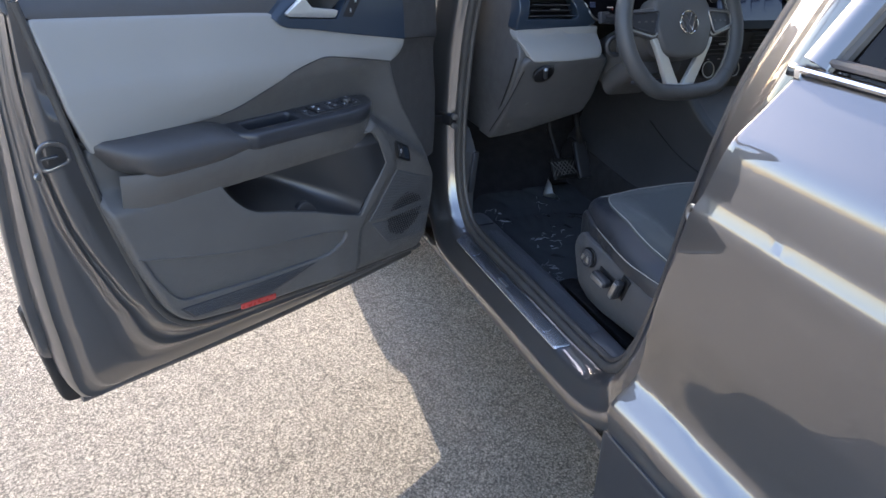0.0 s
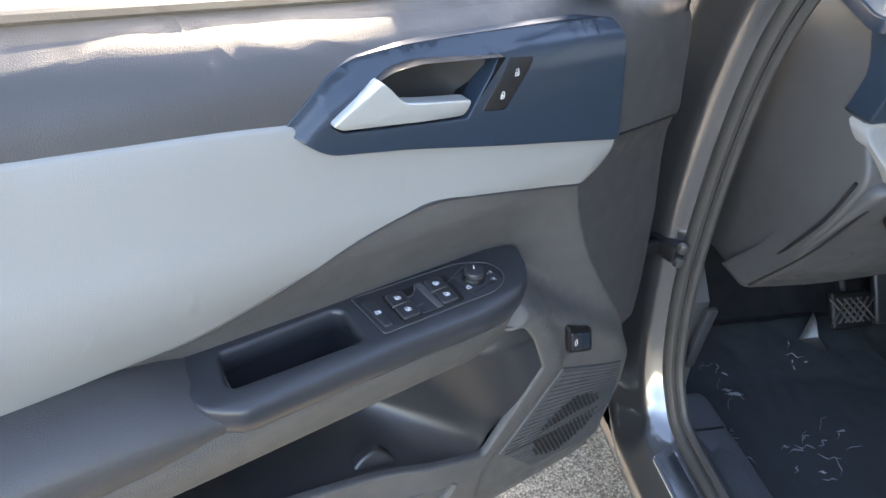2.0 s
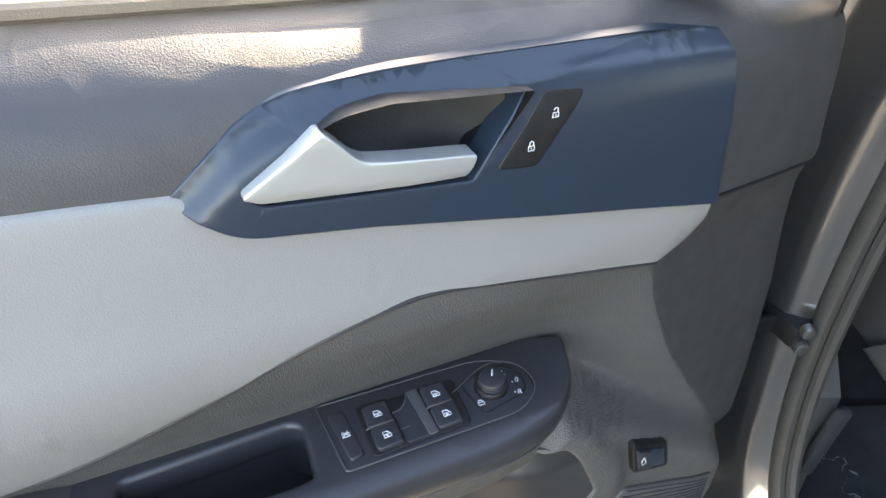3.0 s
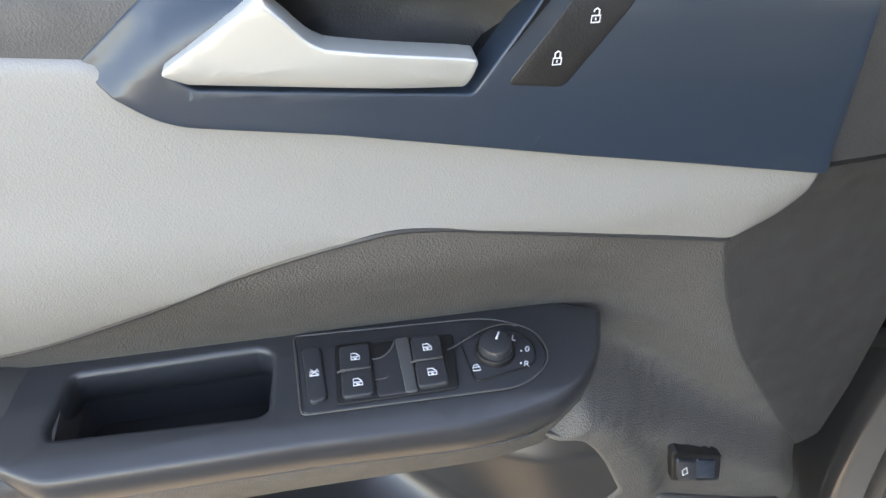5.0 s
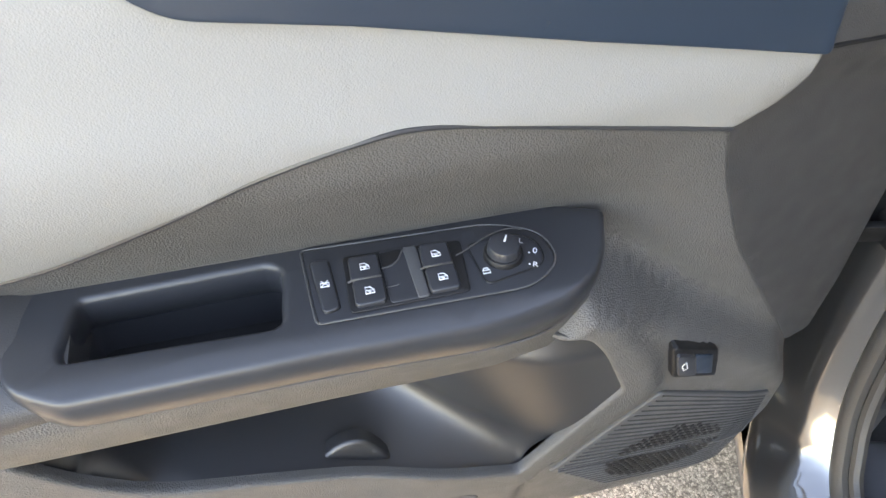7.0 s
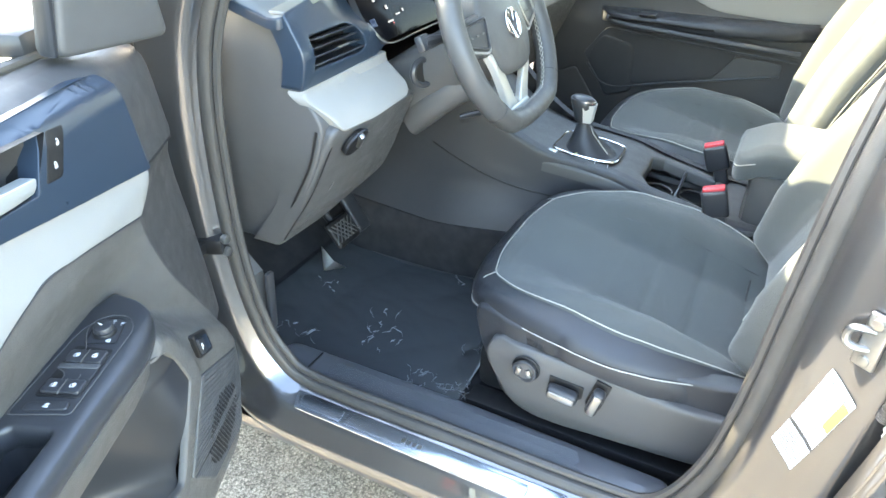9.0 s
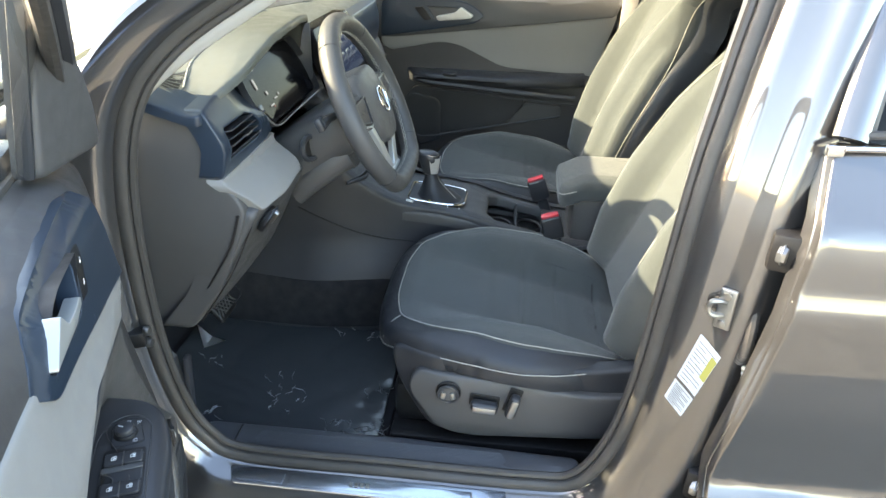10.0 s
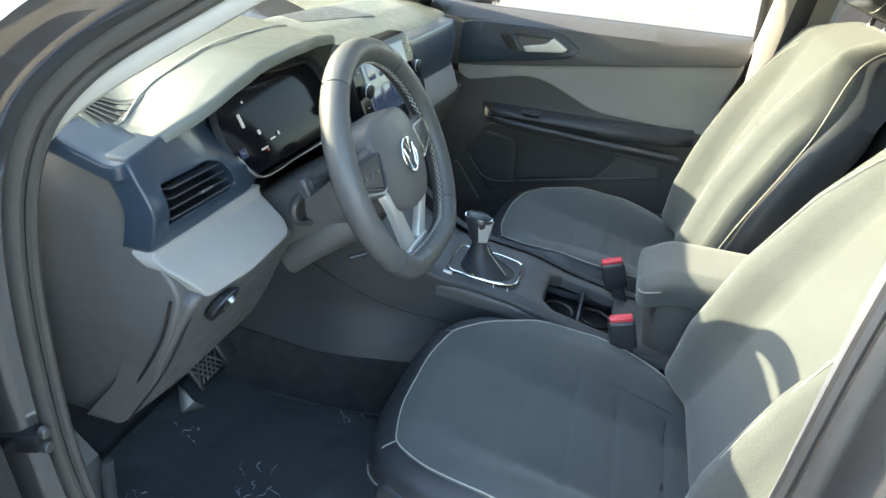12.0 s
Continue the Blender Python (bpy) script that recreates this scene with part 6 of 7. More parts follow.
# centre display with its knobs, vents, climate row
screen = thing("centre_display", "touchscreen with two round knobs in a black frame", "display", (-0.02, -0.2, 1.0))
sf = lambda a, b, h: (a, -0.200 + 0.42 * (b - 1.05) - h, b)
part("display_frame", panel(rounded([(-0.185, 1.125, 0.015), (-0.185, 0.985, 0.015), (0.145, 0.985, 0.03), (0.165, 1.02), (0.145, 1.125, 0.02)], 0.01), lambda a, b: 0.0, sf, 0.03, 0.004, 0.04), GLASS_BLACK, screen, "glossy black display frame")
part("display_panel", panel(rounded([(-0.140, 1.115), (-0.140, 1.005), (0.100, 1.005), (0.100, 1.115)], 0.004), lambda a, b: 0.0012, sf, 0.002, 0.0004, 0.05), SCREEN_BLUE, screen, "dim touchscreen")
for i in range(4):
    for j in range(2):
        a, b = -0.105 + i * 0.052, 1.040 + j * 0.045
        part("display_tile", panel(rounded([(a - 0.018, b - 0.014), (a + 0.018, b - 0.014), (a + 0.018, b + 0.014), (a - 0.018, b + 0.014)], 0.003), lambda p, q: 0.0018, sf, 0.001, 0.0003, 0.05), SCREEN_BLUE, screen)
for a in (-0.162, 0.122):
    kn = part("display_knob", disc(0.0125, 0.0115, 0.020, look(sf(a, 1.062, 0.010), sf(a, 1.062, 0.5)), 28, 0.002), VOID, screen, "round black knob")
    part("knob_rim", ring_bar(0.0120, 0.0012, look(sf(a, 1.062, 0.012), sf(a, 1.062, 0.5)), 28, 6), SILVER, kn)
    for k in (-0.045, -0.03, 0.03, 0.045):
        part("key_mark", box((0.012, 0.001, 0.0016), Matrix.Translation(sf(a, 1.062 + k, 0.0025)), 0.0003, 1), MARK, screen)
part("centre_fascia", panel(rounded([(-0.21, 0.985), (-0.20, 0.80), (0.16, 0.80), (0.185, 0.985)], 0.02), lambda a, b: 0.20 - 0.35 * max(0, 0.93 - b) - 0.02 * sstep(0.97, 0.99, b), fas, 0.05, 0.006, 0.03), TRIM2, dashboard, "dark centre stack")
cv = part("centre_vent", panel(rounded([(-0.175, 0.968), (-0.170, 0.918), (0.140, 0.918), (0.145, 0.968)], 0.01), lambda a, b: 0.206, fas, 0.01, 0.003, 0.04), VOID, dashboard, "black centre air vents")
for i in range(4):
    for a in (-0.095, 0.075):
        part("louvre", box((0.115, 0.02, 0.002), pose(a, -0.208, 0.926 + i * 0.0115, -12), 0.0006, 1), BLACK, cv)
for a in (-0.095, 0.075):
    part("vent_tab", box((0.028, 0.010, 0.005), pose(a, -0.219, 0.9435, -12), 0.002), SILVER, cv)
climate = part("climate_panel", panel(rounded([(-0.165, 0.905), (-0.155, 0.835), (0.125, 0.835), (0.135, 0.905)], 0.01), lambda a, b: 0.203 - 0.35 * max(0, 0.93 - b), fas, 0.01, 0.003, 0.03), BLACK, dashboard, "black climate control panel")
for a in (-0.11, -0.015, 0.08):
    dm = look((a, -0.192, 0.866), (a, -0.5, 0.97))
    dl = part("climate_dial", disc(0.021, 0.019, 0.022, dm, 28, 0.003), VOID, climate)
    part("dial_ring", ring_bar(0.0215, 0.0016, dm @ pose(0, 0, -0.012), 28, 6), SILVER, dl)
for i in range(6):
    part("key_mark", box((0.010, 0.001, 0.0016), pose(-0.115 + i * 0.04, -0.1985, 0.897), 0.0003, 1), MARK, climate)
# passenger side of the fascia
part("decor_panel", panel(rounded([(0.175, 1.098), (0.185, 0.995), (0.70, 0.985), (0.715, 1.085), (0.60, 1.10)], 0.012), lambda a, b: 0.165 - 0.06 * sstep(0.55, 0.72, a) + 0.01 * math.sin((b - 0.98) * 26), fas, 0.04, 0.004, 0.03), DECOR, dashboard, "blue grey decor panel")
part("accent_strip", panel(rounded([(0.18, 0.988), (0.19, 0.925), (0.68, 0.915), (0.70, 0.978)], 0.008), lambda a, b: 0.172 + 0.020 * sstep(0.98, 0.93, b) - 0.06 * sstep(0.55, 0.72, a), fas, 0.03, 0.004, 0.03), INSERT, dashboard, "light grey accent strip")
part("glovebox", panel(rounded([(0.19, 0.918), (0.20, 0.70), (0.66, 0.70), (0.68, 0.910)], 0.02), lambda a, b: 0.178 - 0.45 * max(0, 0.90 - b), fas, 0.05, 0.005, 0.04), TRIM, dashboard, "dark glovebox lid")
pv = part("side_vent", panel(rounded([(0.635, 1.075), (0.64, 1.0), (0.70, 0.995), (0.705, 1.07)], 0.008), lambda a, b: 0.122, fas, 0.01, 0.003, 0.05), VOID, dashboard, "black side vent")
for i in range(4):
    part("louvre", box((0.055, 0.02, 0.002), pose(0.672, -0.122, 1.01 + i * 0.015, -12), 0.0006, 1), BLACK, pv)
part("dash_core", box((1.40, 0.20, 0.22), pose(0, 0.10, 0.94), 0.02), VOID, dashboard)

# ---- steering wheel and column ----
wheel = thing("steering_wheel", "black leather steering wheel with silver spoke trim", "steering wheel", (-0.382, -0.355, 1.02))

WM = Matrix.Translation((-0.382, -0.345, 1.022)) @ Matrix.Rotation(radians(65), 4, "X")


def wheel_path(R, flat=0.145, n=64):
    out = []
    for i in range(n):
        a = 2 * math.pi * i / n
        x, y = R * math.cos(a), R * math.sin(a)
        if y < -flat:
            y = -flat - 0.30 * (-y - flat)
        out.append((x, y, 0.0))
    return out


rim_bm = tube(wheel_path(0.170), 0.0185, True, 14, None, 1.12, up=(0, 0, 1))
bmesh.ops.transform(rim_bm, matrix=WM, verts=rim_bm.verts)
rim = part("rim", rim_bm, RIMSKIN, wheel, "black leather rim with cross stitching")
st_bm = bmesh.new()
inner = wheel_path(0.1505, 0.128, 96)
for i in range(96):
    p, q = Vector(inner[i]), Vector(inner[(i + 1) % 96])
    for s in (-1, 1):
        tube([p + Vector((0, 0, 0.0035 * s)), q + Vector((0, 0, -0.0035 * s))], 0.0009, False, 4, st_bm)
bmesh.ops.transform(st_bm, matrix=WM, verts=st_bm.verts)
part("cross_stitching", st_bm, THREAD, rim)
for deg in (128, 52, 222, 318):
    a = radians(deg)
    c = Vector((0.170 * math.cos(a), max(0.170 * math.sin(a), -0.1505), 0))
    t = Vector((math.cos(a), math.sin(a), 0))
    part("rim_seam", tube([WM @ (c + t * (0.0187 * math.cos(k * math.pi / 8)) + Vector((0, 0, 0.0209 * math.sin(k * math.pi / 8)))) for k in range(16)], 0.0007, True, 5), BLACK, rim)


def wheel_panel(name, pts, mat, height, parent, label="", r=0.01, thick=0.02, bev=0.004, cell=0.012):
    bm = panel(rounded(pts, r), height, world_frame, thick, bev, cell)
    bmesh.ops.transform(bm, matrix=WM, verts=bm.verts)
    return part(name, bm, mat, parent, label)


wheel_panel("airbag_cover", [(-0.076, 0.055, 0.02), (-0.080, 0.0, 0.03), (-0.058, -0.055, 0.02), (-0.030, -0.066, 0.02), (0.030, -0.066, 0.02), (0.058, -0.055, 0.02), (0.080, 0.0, 0.03), (0.076, 0.055, 0.02), (0.045, 0.068, 0.02), (-0.045, 0.068, 0.02)], TRIM2,
                  lambda a, b: 0.022 - 1.6 * (a * a + b * b), wheel, "smooth black airbag cover", 0.02, 0.05, 0.008)
for s in (-1, 1):
    sp = wheel_panel("spoke", [(s * 0.160, 0.034, 0.01), (s * 0.160, -0.004, 0.01), (s * 0.085, -0.026, 0.01), (s * 0.066, 0.0), (s * 0.068, 0.040, 0.01)], TRIM2, lambda a, b: 0.006 - 0.10 * max(0, abs(a) - 0.08), wheel, "black horizontal spoke", 0.008, 0.012)
    wheel_panel("button_pad", [(s * 0.145, 0.028, 0.008), (s * 0.150, 0.004, 0.008), (s * 0.088, -0.014, 0.008), (s * 0.078, 0.030, 0.008)], BLACK, lambda a, b: 0.0105 - 0.10 * max(0, abs(a) - 0.08), sp, "black button pad", 0.006, 0.008, 0.0015)
    part("pad_frame", tube([WM @ Vector((q.x, q.y, 0.0115 - 0.10 * max(0, abs(q.x) - 0.08))) for q in rounded([(s * 0.150, 0.031, 0.008), (s * 0.154, 0.002, 0.008), (s * 0.090, -0.018, 0.008), (s * 0.074, 0.033, 0.008)], 0.006)], 0.0022, True, 8), STEEL if s > 0 else BLACK, sp, "button surround")
    part("spoke_edge", tube([WM @ Vector((q.x, q.y, 0.0075 - 0.10 * max(0, abs(q.x) - 0.08))) for q in rounded([(s * 0.158, 0.032, 0.01), (s * 0.158, -0.003, 0.01), (s * 0.086, -0.024, 0.01), (s * 0.072, 0.004)], 0.006)[:-6]], 0.0022, False, 6), SILVER, sp, "thin silver spoke edge")
    for k in range(3):
        wheel_panel("button_mark", [(s * (0.095 + k * 0.018) - 0.003, 0.009), (s * (0.095 + k * 0.018) + 0.003, 0.009), (s * (0.095 + k * 0.018) + 0.003, 0.012), (s * (0.095 + k * 0.018) - 0.003, 0.012)], TRIM, lambda a, b: 0.0128 - 0.10 * max(0, abs(a) - 0.08), sp, "", 0.0006, 0.001, 0.0003)
    leg = wheel_panel("lower_spoke", [(s * 0.072, -0.030, 0.006), (s * 0.090, -0.026, 0.006), (s * 0.030, -0.150, 0.01), (s * 0.006, -0.150, 0.004), (s * 0.010, -0.128, 0.01)], SILVER, lambda a, b: 0.004 - 0.02 * sstep(-0.03, -0.15, b), wheel, "satin silver lower spoke trim", 0.006, 0.012, 0.003)
wheel_panel("spoke_bridge", [(-0.040, -0.133), (0.040, -0.133), (0.034, -0.152), (-0.034, -0.152)], SILVER, lambda a, b: -0.012, wheel, "", 0.008, 0.012, 0.004)
badge = part("badge", ring_bar(0.0255, 0.0019, WM @ pose(0, 0.004, 0.0240), 40, 8), CHROME, wheel, "round silver emblem")
emb = bmesh.new()
for pts in ([(-0.020, 0.013), (-0.0075, -0.022), (0.0, -0.003), (0.0075, -0.022), (0.020, 0.013)], [(-0.010, 0.021), (0.0, 0.002), (0.010, 0.021)]):
    tube([WM @ Vector((a, b + 0.004, 0.0242)) for a, b in pts], 0.0019, False, 6, emb)
part("emblem_bars", emb, CHROME, badge)
column = thing("steering_column", "dark plastic steering column shroud with stalks", "steering column", (-0.382, -0.2, 0.95))
cm = WM
part("shroud", loft([[cm @ Vector((a * k, b * k2 - dy, z)) for a, b in rounded([(-0.085, 0.045), (-0.095, -0.02), (-0.065, -0.060), (0.065, -0.060), (0.095, -0.02), (0.085, 0.045)], 0.03)] for z, k, k2, dy in ((-0.030, 0.86, 0.9, 0.0), (-0.045, 1.0, 1.0, 0.0), (-0.10, 1.0, 1.05, 0.008), (-0.17, 0.95, 1.1, 0.02), (-0.24, 0.9, 1.1, 0.03))]), TRIM2, column, "dark column shroud", 50)
part("lower_shroud", loft([[cm @ Vector((a * k, b - dy, z)) for a, b in rounded([(-0.085, -0.04), (-0.075, -0.095), (0.075, -0.095), (0.085, -0.04)], 0.03)] for z, k, dy in ((-0.075, 0.8, 0.0), (-0.10, 1.0, 0.0), (-0.17, 1.0, 0.015), (-0.22, 0.9, 0.03))]), TRIM2, column, "dark lower shroud", 50)
part("adjust_lever", tube([cm @ Vector(p) for p in ((-0.02, -0.115, -0.06), (-0.055, -0.118, -0.07), (-0.075, -0.112, -0.10))], [0.010, 0.012, 0.008], False, 10, None, 0.5), BLACK, column, "column adjusting lever")
for s in (-1, 1):
    part("stalk", tube([cm @ Vector((s * 0.07, 0.02, -0.055)), cm @ Vector((s * 0.12, 0.028, -0.055)), cm @ Vector((s * 0.165, 0.032, -0.052)), cm @ Vector((s * 0.185, 0.034, -0.05))], [0.007, 0.008, 0.012, 0.010], False, 10), BLACK, column, "black column stalk")
part("stalk_paddle", box((0.030, 0.026, 0.014), cm @ pose(-0.182, 0.034, -0.05, 0, 6), 0.004), BLACK, column, "black end of the indicator stalk")
ig = part("ignition_lock", ring_bar(0.022, 0.006, look((-0.474, -0.236, 0.954), (-0.60, -0.50, 0.99)), 28, 8), BLACK, column, "ignition surround on the column")
part("lock_face", disc(0.018, 0.018, 0.01, look((-0.471, -0.230, 0.954), (-0.60, -0.50, 0.99)), 24, 0.002), VOID, ig)

# ---- centre console ----
console = thing("centre_console", "dark centre console with gear lever and cup tray", "console", (0, -0.5, 0.36))


def con_z(y):
    return lerp_table([(-0.95, 0.600), (-0.76, 0.612), (-0.60, 0.648), (-0.53, 0.672), (-0.44, 0.684), (-0.36, 0.692), (-0.28, 0.716), (-0.22, 0.760), (-0.16, 0.81)], y)


TRAY = [(-0.088, -0.600, 0.004), (-0.060, -0.570, 0.004), (0.060, -0.570, 0.004), (0.085, -0.600, 0.004), (0.085, -0.735), (-0.088, -0.735)]
part("console_top", panel(rounded([(-0.118, -0.95), (-0.122, -0.60), (-0.130, -0.36), (-0.135, -0.17), (0.125, -0.17), (0.125, -0.36), (0.118, -0.60), (0.115, -0.95)], 0.02), lambda a, b: con_z(b) - 0.25 * max(0, abs(a) - 0.10), world_frame, 0.028, 0.008, 0.025, [rounded(TRAY, 0.012)]), TRIM2, console, "dark console top")
part("tray_floor", box((0.19, 0.18, 0.01), pose(0, -0.652, 0.575, 6), 0.002), VOID, console)
for k in (0.0, 1.0):
    part("cup_ring", ring_bar(0.034, 0.004, pose(0.0, -0.610 - 0.082 * k, 0.600, 8), 28, 6), VOID, console)
part("tray_divider", box((0.165, 0.006, 0.025), pose(0, -0.655, 0.615, 6), 0.002), BLACK, console)
for s in (-1, 1):
    part("console_side", panel(rounded([(-0.96, 0.596), (-0.76, 0.609), (-0.60, 0.645), (-0.53, 0.669), (-0.44, 0.681), (-0.36, 0.690, 0.05), (-0.25, 0.75, 0.1), (-0.16, 0.84, 0.05), (0.20, 0.84), (0.26, 0.36), (-0.96, 0.34)], 0.03), lambda a, b: 0.132 + 0.050 * sstep(0.62, 0.45, b) + 0.045 * sstep(-0.45, -0.12, a) - 0.002 * sstep(0.0, 0.01, b - (0.545 + 0.28 * max(0, a + 0.62))), lambda a, b, h: (s * h, a, b), 0.03, 0.008, 0.02), CONSOLE, console, "dark console side panel")
    run = [(-0.10, 0.690), (-0.16, 0.662), (-0.23, 0.630), (-0.31, 0.606), (-0.42, 0.592), (-0.60, 0.560)]
    side_h = lambda a, b: 0.132 + 0.050 * sstep(0.62, 0.45, b) + 0.045 * sstep(-0.45, -0.12, a)
    part("console_seam", tube(smooth_path([(s * (side_h(a, b) + 0.0005), a, b) for a, b in run], 6), 0.0022, False, 6), VOID, console)
    part("console_carpet", panel(rounded([(-0.90, 0.36), (-0.90, 0.47), (-0.33, 0.500), (-0.11, 0.495), (0.10, 0.510), (0.24, 0.52), (0.25, 0.37)], 0.02), lambda a, b: side_h(a, b) + 0.003, lambda a, b, h: (s * h, a, b), 0.008, 0.003, 0.02), CARPET, console, "black carpeted tunnel side")
# gear lever
GM = pose(-0.030, -0.446, con_z(-0.446) + 0.004, 5)
GK = GM @ Matrix.Diagonal((1, 1, 0.76, 1))
gs = part("gear_surround", tube([GM @ Vector((q.x, q.y, 0.002)) for q in rounded([(-0.062, 0.078), (-0.066, -0.02), (-0.052, -0.072), (0.052, -0.072), (0.066, -0.02), (0.062, 0.078)], 0.02)], 0.0028, True, 8), CHROME, console, "chrome gear surround")
gp = panel(rounded([(-0.060, 0.076), (-0.064, -0.02), (-0.050, -0.070), (0.050, -0.070), (0.064, -0.02), (0.060, 0.076)], 0.02), lambda a, b: 0.0015, world_frame, 0.004, 0.001, 0.04)
bmesh.ops.transform(gp, matrix=GM, verts=gp.verts)
part("gear_plate", gp, BLACK, gs)
bootr = [(0.0, 0.050, 0.060, -0.014), (0.012, 0.043, 0.050, -0.010), (0.032, 0.032, 0.034, -0.002), (0.055, 0.022, 0.023, 0.0), (0.085, 0.015, 0.015, 0.0)]
part("gear_boot", loft([[GK @ Vector((-0.012 + a * w * (1 + 0.08 * math.sin(6 * math.atan2(b, a + 1e-6) + z * 90)), b * d + 0.012 + dy + 0.18 * z, z + 0.002)) for a, b in [(math.cos(2 * math.pi * i / 24), math.sin(2 * math.pi * i / 24)) for i in range(24)]] for z, w, d, dy in bootr]), LEATHER, console, "black leather gear boot", 60)
part("boot_stitch", tube([GK @ Vector((-0.034, -0.046, 0.014)), GK @ Vector((-0.026, -0.024, 0.034)), GK @ Vector((-0.020, 0.0, 0.058)), GK @ Vector((-0.016, 0.012, 0.082))], 0.0012, False, 5), THREAD, console)
gk = part("gear_knob", loft([[GK @ Vector((-0.012 + a * w, b * d + 0.030 + 0.15 * (z - 0.085), z)) for a, b in [(math.cos(2 * math.pi * i / 20), math.sin(2 * math.pi * i / 20)) for i in range(20)]] for z, w, d in ((0.080, 0.014, 0.015), (0.086, 0.018, 0.020), (0.110, 0.019, 0.024), (0.135, 0.021, 0.029), (0.150, 0.021, 0.030), (0.160, 0.014, 0.022))]), BLACK, console, "black gear knob with chrome trim", 60)
part("knob_trim", loft([[GK @ Vector((-0.012 + a * w, b * d + 0.030 + 0.15 * (z - 0.085), z)) for a, b in [(math.cos(2 * math.pi * i / 20), math.sin(2 * math.pi * i / 20)) for i in range(20)]] for z, w, d in ((0.143, 0.0195, 0.0295), (0.147, 0.0205, 0.0305), (0.152, 0.0200, 0.0300))]), CHROME, gk, "", 60)
part("knob_inlay", loft([[GK @ Vector((-0.012 + x, 0.030 + 0.15 * (z - 0.085) - d, z)) for x, d in ((-0.0205, 0.004), (-0.013, w - 0.004), (0.013, w - 0.004), (0.0205, 0.004))] for z, w in ((0.088, 0.0245), (0.112, 0.0285), (0.134, 0.0330), (0.142, 0.0340))]), SILVER, gk, "satin silver inlay")
part("park_button", box((0.012, 0.020, 0.006), GM @ pose(-0.080, 0.070, 0.004), 0.002), SILVER, console, "silver start button")
part("mode_tag", box((0.010, 0.006, 0.002), GM @ pose(-0.062, 0.020, 0.004), 0.001), YELLOW, console, "small yellow tag")
for k in range(2):
    part("gear_mark", box((0.014, 0.0016, 0.0012), GM @ pose(-0.078, -0.030 - 0.03 * k, 0.003, 0, 0, 10), 0.0004, 1), MARK, console)
arm_rest = thing("console_armrest", "grey cloth centre armrest lid with stitched seam", "armrest", (0.0, -0.9, 0.62))
AR = rounded([(-0.100, -0.765, 0.035), (0.100, -0.765, 0.035), (0.100, -1.10), (-0.100, -1.10)], 0.02)
part("lid", panel(AR, lambda a, b: 0.785 - 0.030 * sstep(-0.83, -0.750, b) - 0.010 * sstep(0.07, 0.10, abs(a)), world_frame, rim=[(0.003, 0.003), (0.007, 0.010), (0.008, 0.022), (0.006, 0.046), (-0.008, 0.056)], cell=0.012), FABRIC, arm_rest, "padded lid")
stitch([(q.x * 1.07, q.y + (0.006 if q.y > -0.8 else 0), 0.760 - 0.028 * sstep(-0.83, -0.750, q.y)) for q in AR[:-8] if q.y > -1.05], arm_rest, 0.0013, "seam")
part("armrest_box", box((0.17, 0.30, 0.16), pose(0, -0.945, 0.655), 0.02), TRIM2, arm_rest, "dark storage box")

# belt buckles
for cx, cy, cz, tl, nm in ((-0.150, -0.745, 0.695, 16, "driver"), (0.085, -0.715, 0.70, 20, "passenger")):
    bk = thing("seat_belt_buckle", "black belt buckle with red release button beside console", "belt buckle", (cx, cy, cz - 0.1), group="belt buckles")
    m = pose(cx, cy, cz - 0.025, -tl, 0, 6)
    part("buckle_body", box((0.030, 0.052, 0.062), m, 0.007, 3), BLACK, bk)
    part("release_button", box((0.022, 0.044, 0.010), m @ pose(0, 0, 0.0315), 0.003), RED, bk, "red release button")
    part("buckle_stalk", box((0.018, 0.030, 0.11), m @ pose(0, -0.002, -0.08), 0.005), BLACK, bk)

# ---- footwell ----
pedal = thing("brake_pedal", "black rubber brake pedal with crossed ribs", "pedal", (-0.345, 0.06, 0.47))
PM = pose(-0.345, 0.062, 0.487, 52)
part("pedal_pad", box((0.085, 0.070, 0.016), PM, 0.008, 3), VOID, pedal)
for i in range(5):
    for s in (-1, 1):
        part("pad_rib", box((0.003, 0.060, 0.004), PM @ pose(-0.028 + i * 0.014, 0, 0.009, 0, 0, 40 * s), 0.001, 1), TRIM2, pedal)
part("pedal_arm", tube([(-0.345, 0.08, 0.49), (-0.345, 0.17, 0.58), (-0.345, 0.22, 0.74)], 0.010, False, 8), VOID, pedal)
acc = thing("accelerator_pedal", "black hanging accelerator pedal", "pedal", (-0.245, 0.09, 0.42))
part("pedal_pad", box((0.050, 0.018, 0.125), pose(-0.250, 0.095, 0.495, -34), 0.008, 3), BLACK, acc)
part("pedal_arm", tube([(-0.25, 0.12, 0.54), (-0.25, 0.19, 0.66)], 0.009, False, 8), VOID, acc)
mat_thing = thing("floor_mat", "black carpet floor mat under crinkled clear plastic film", "floor mat", (-0.45, -0.15, 0.345))
random.seed(4)


def film_z(a, b):
    """Loose film: broad billows with sharp creases where they meet."""
    n = 0.009 * abs(noise.noise(Vector((a * 7 + b * 3, b * 8, 0.3)))) + 0.003 * abs(noise.noise(Vector((a * 22, b * 18 - a * 9, 2.3)))) + 0.0012 * abs(noise.noise(Vector((a * 60, b * 55, 4.1))))
    return 0.351 + 0.17 * max(0, b - 0.02) + n



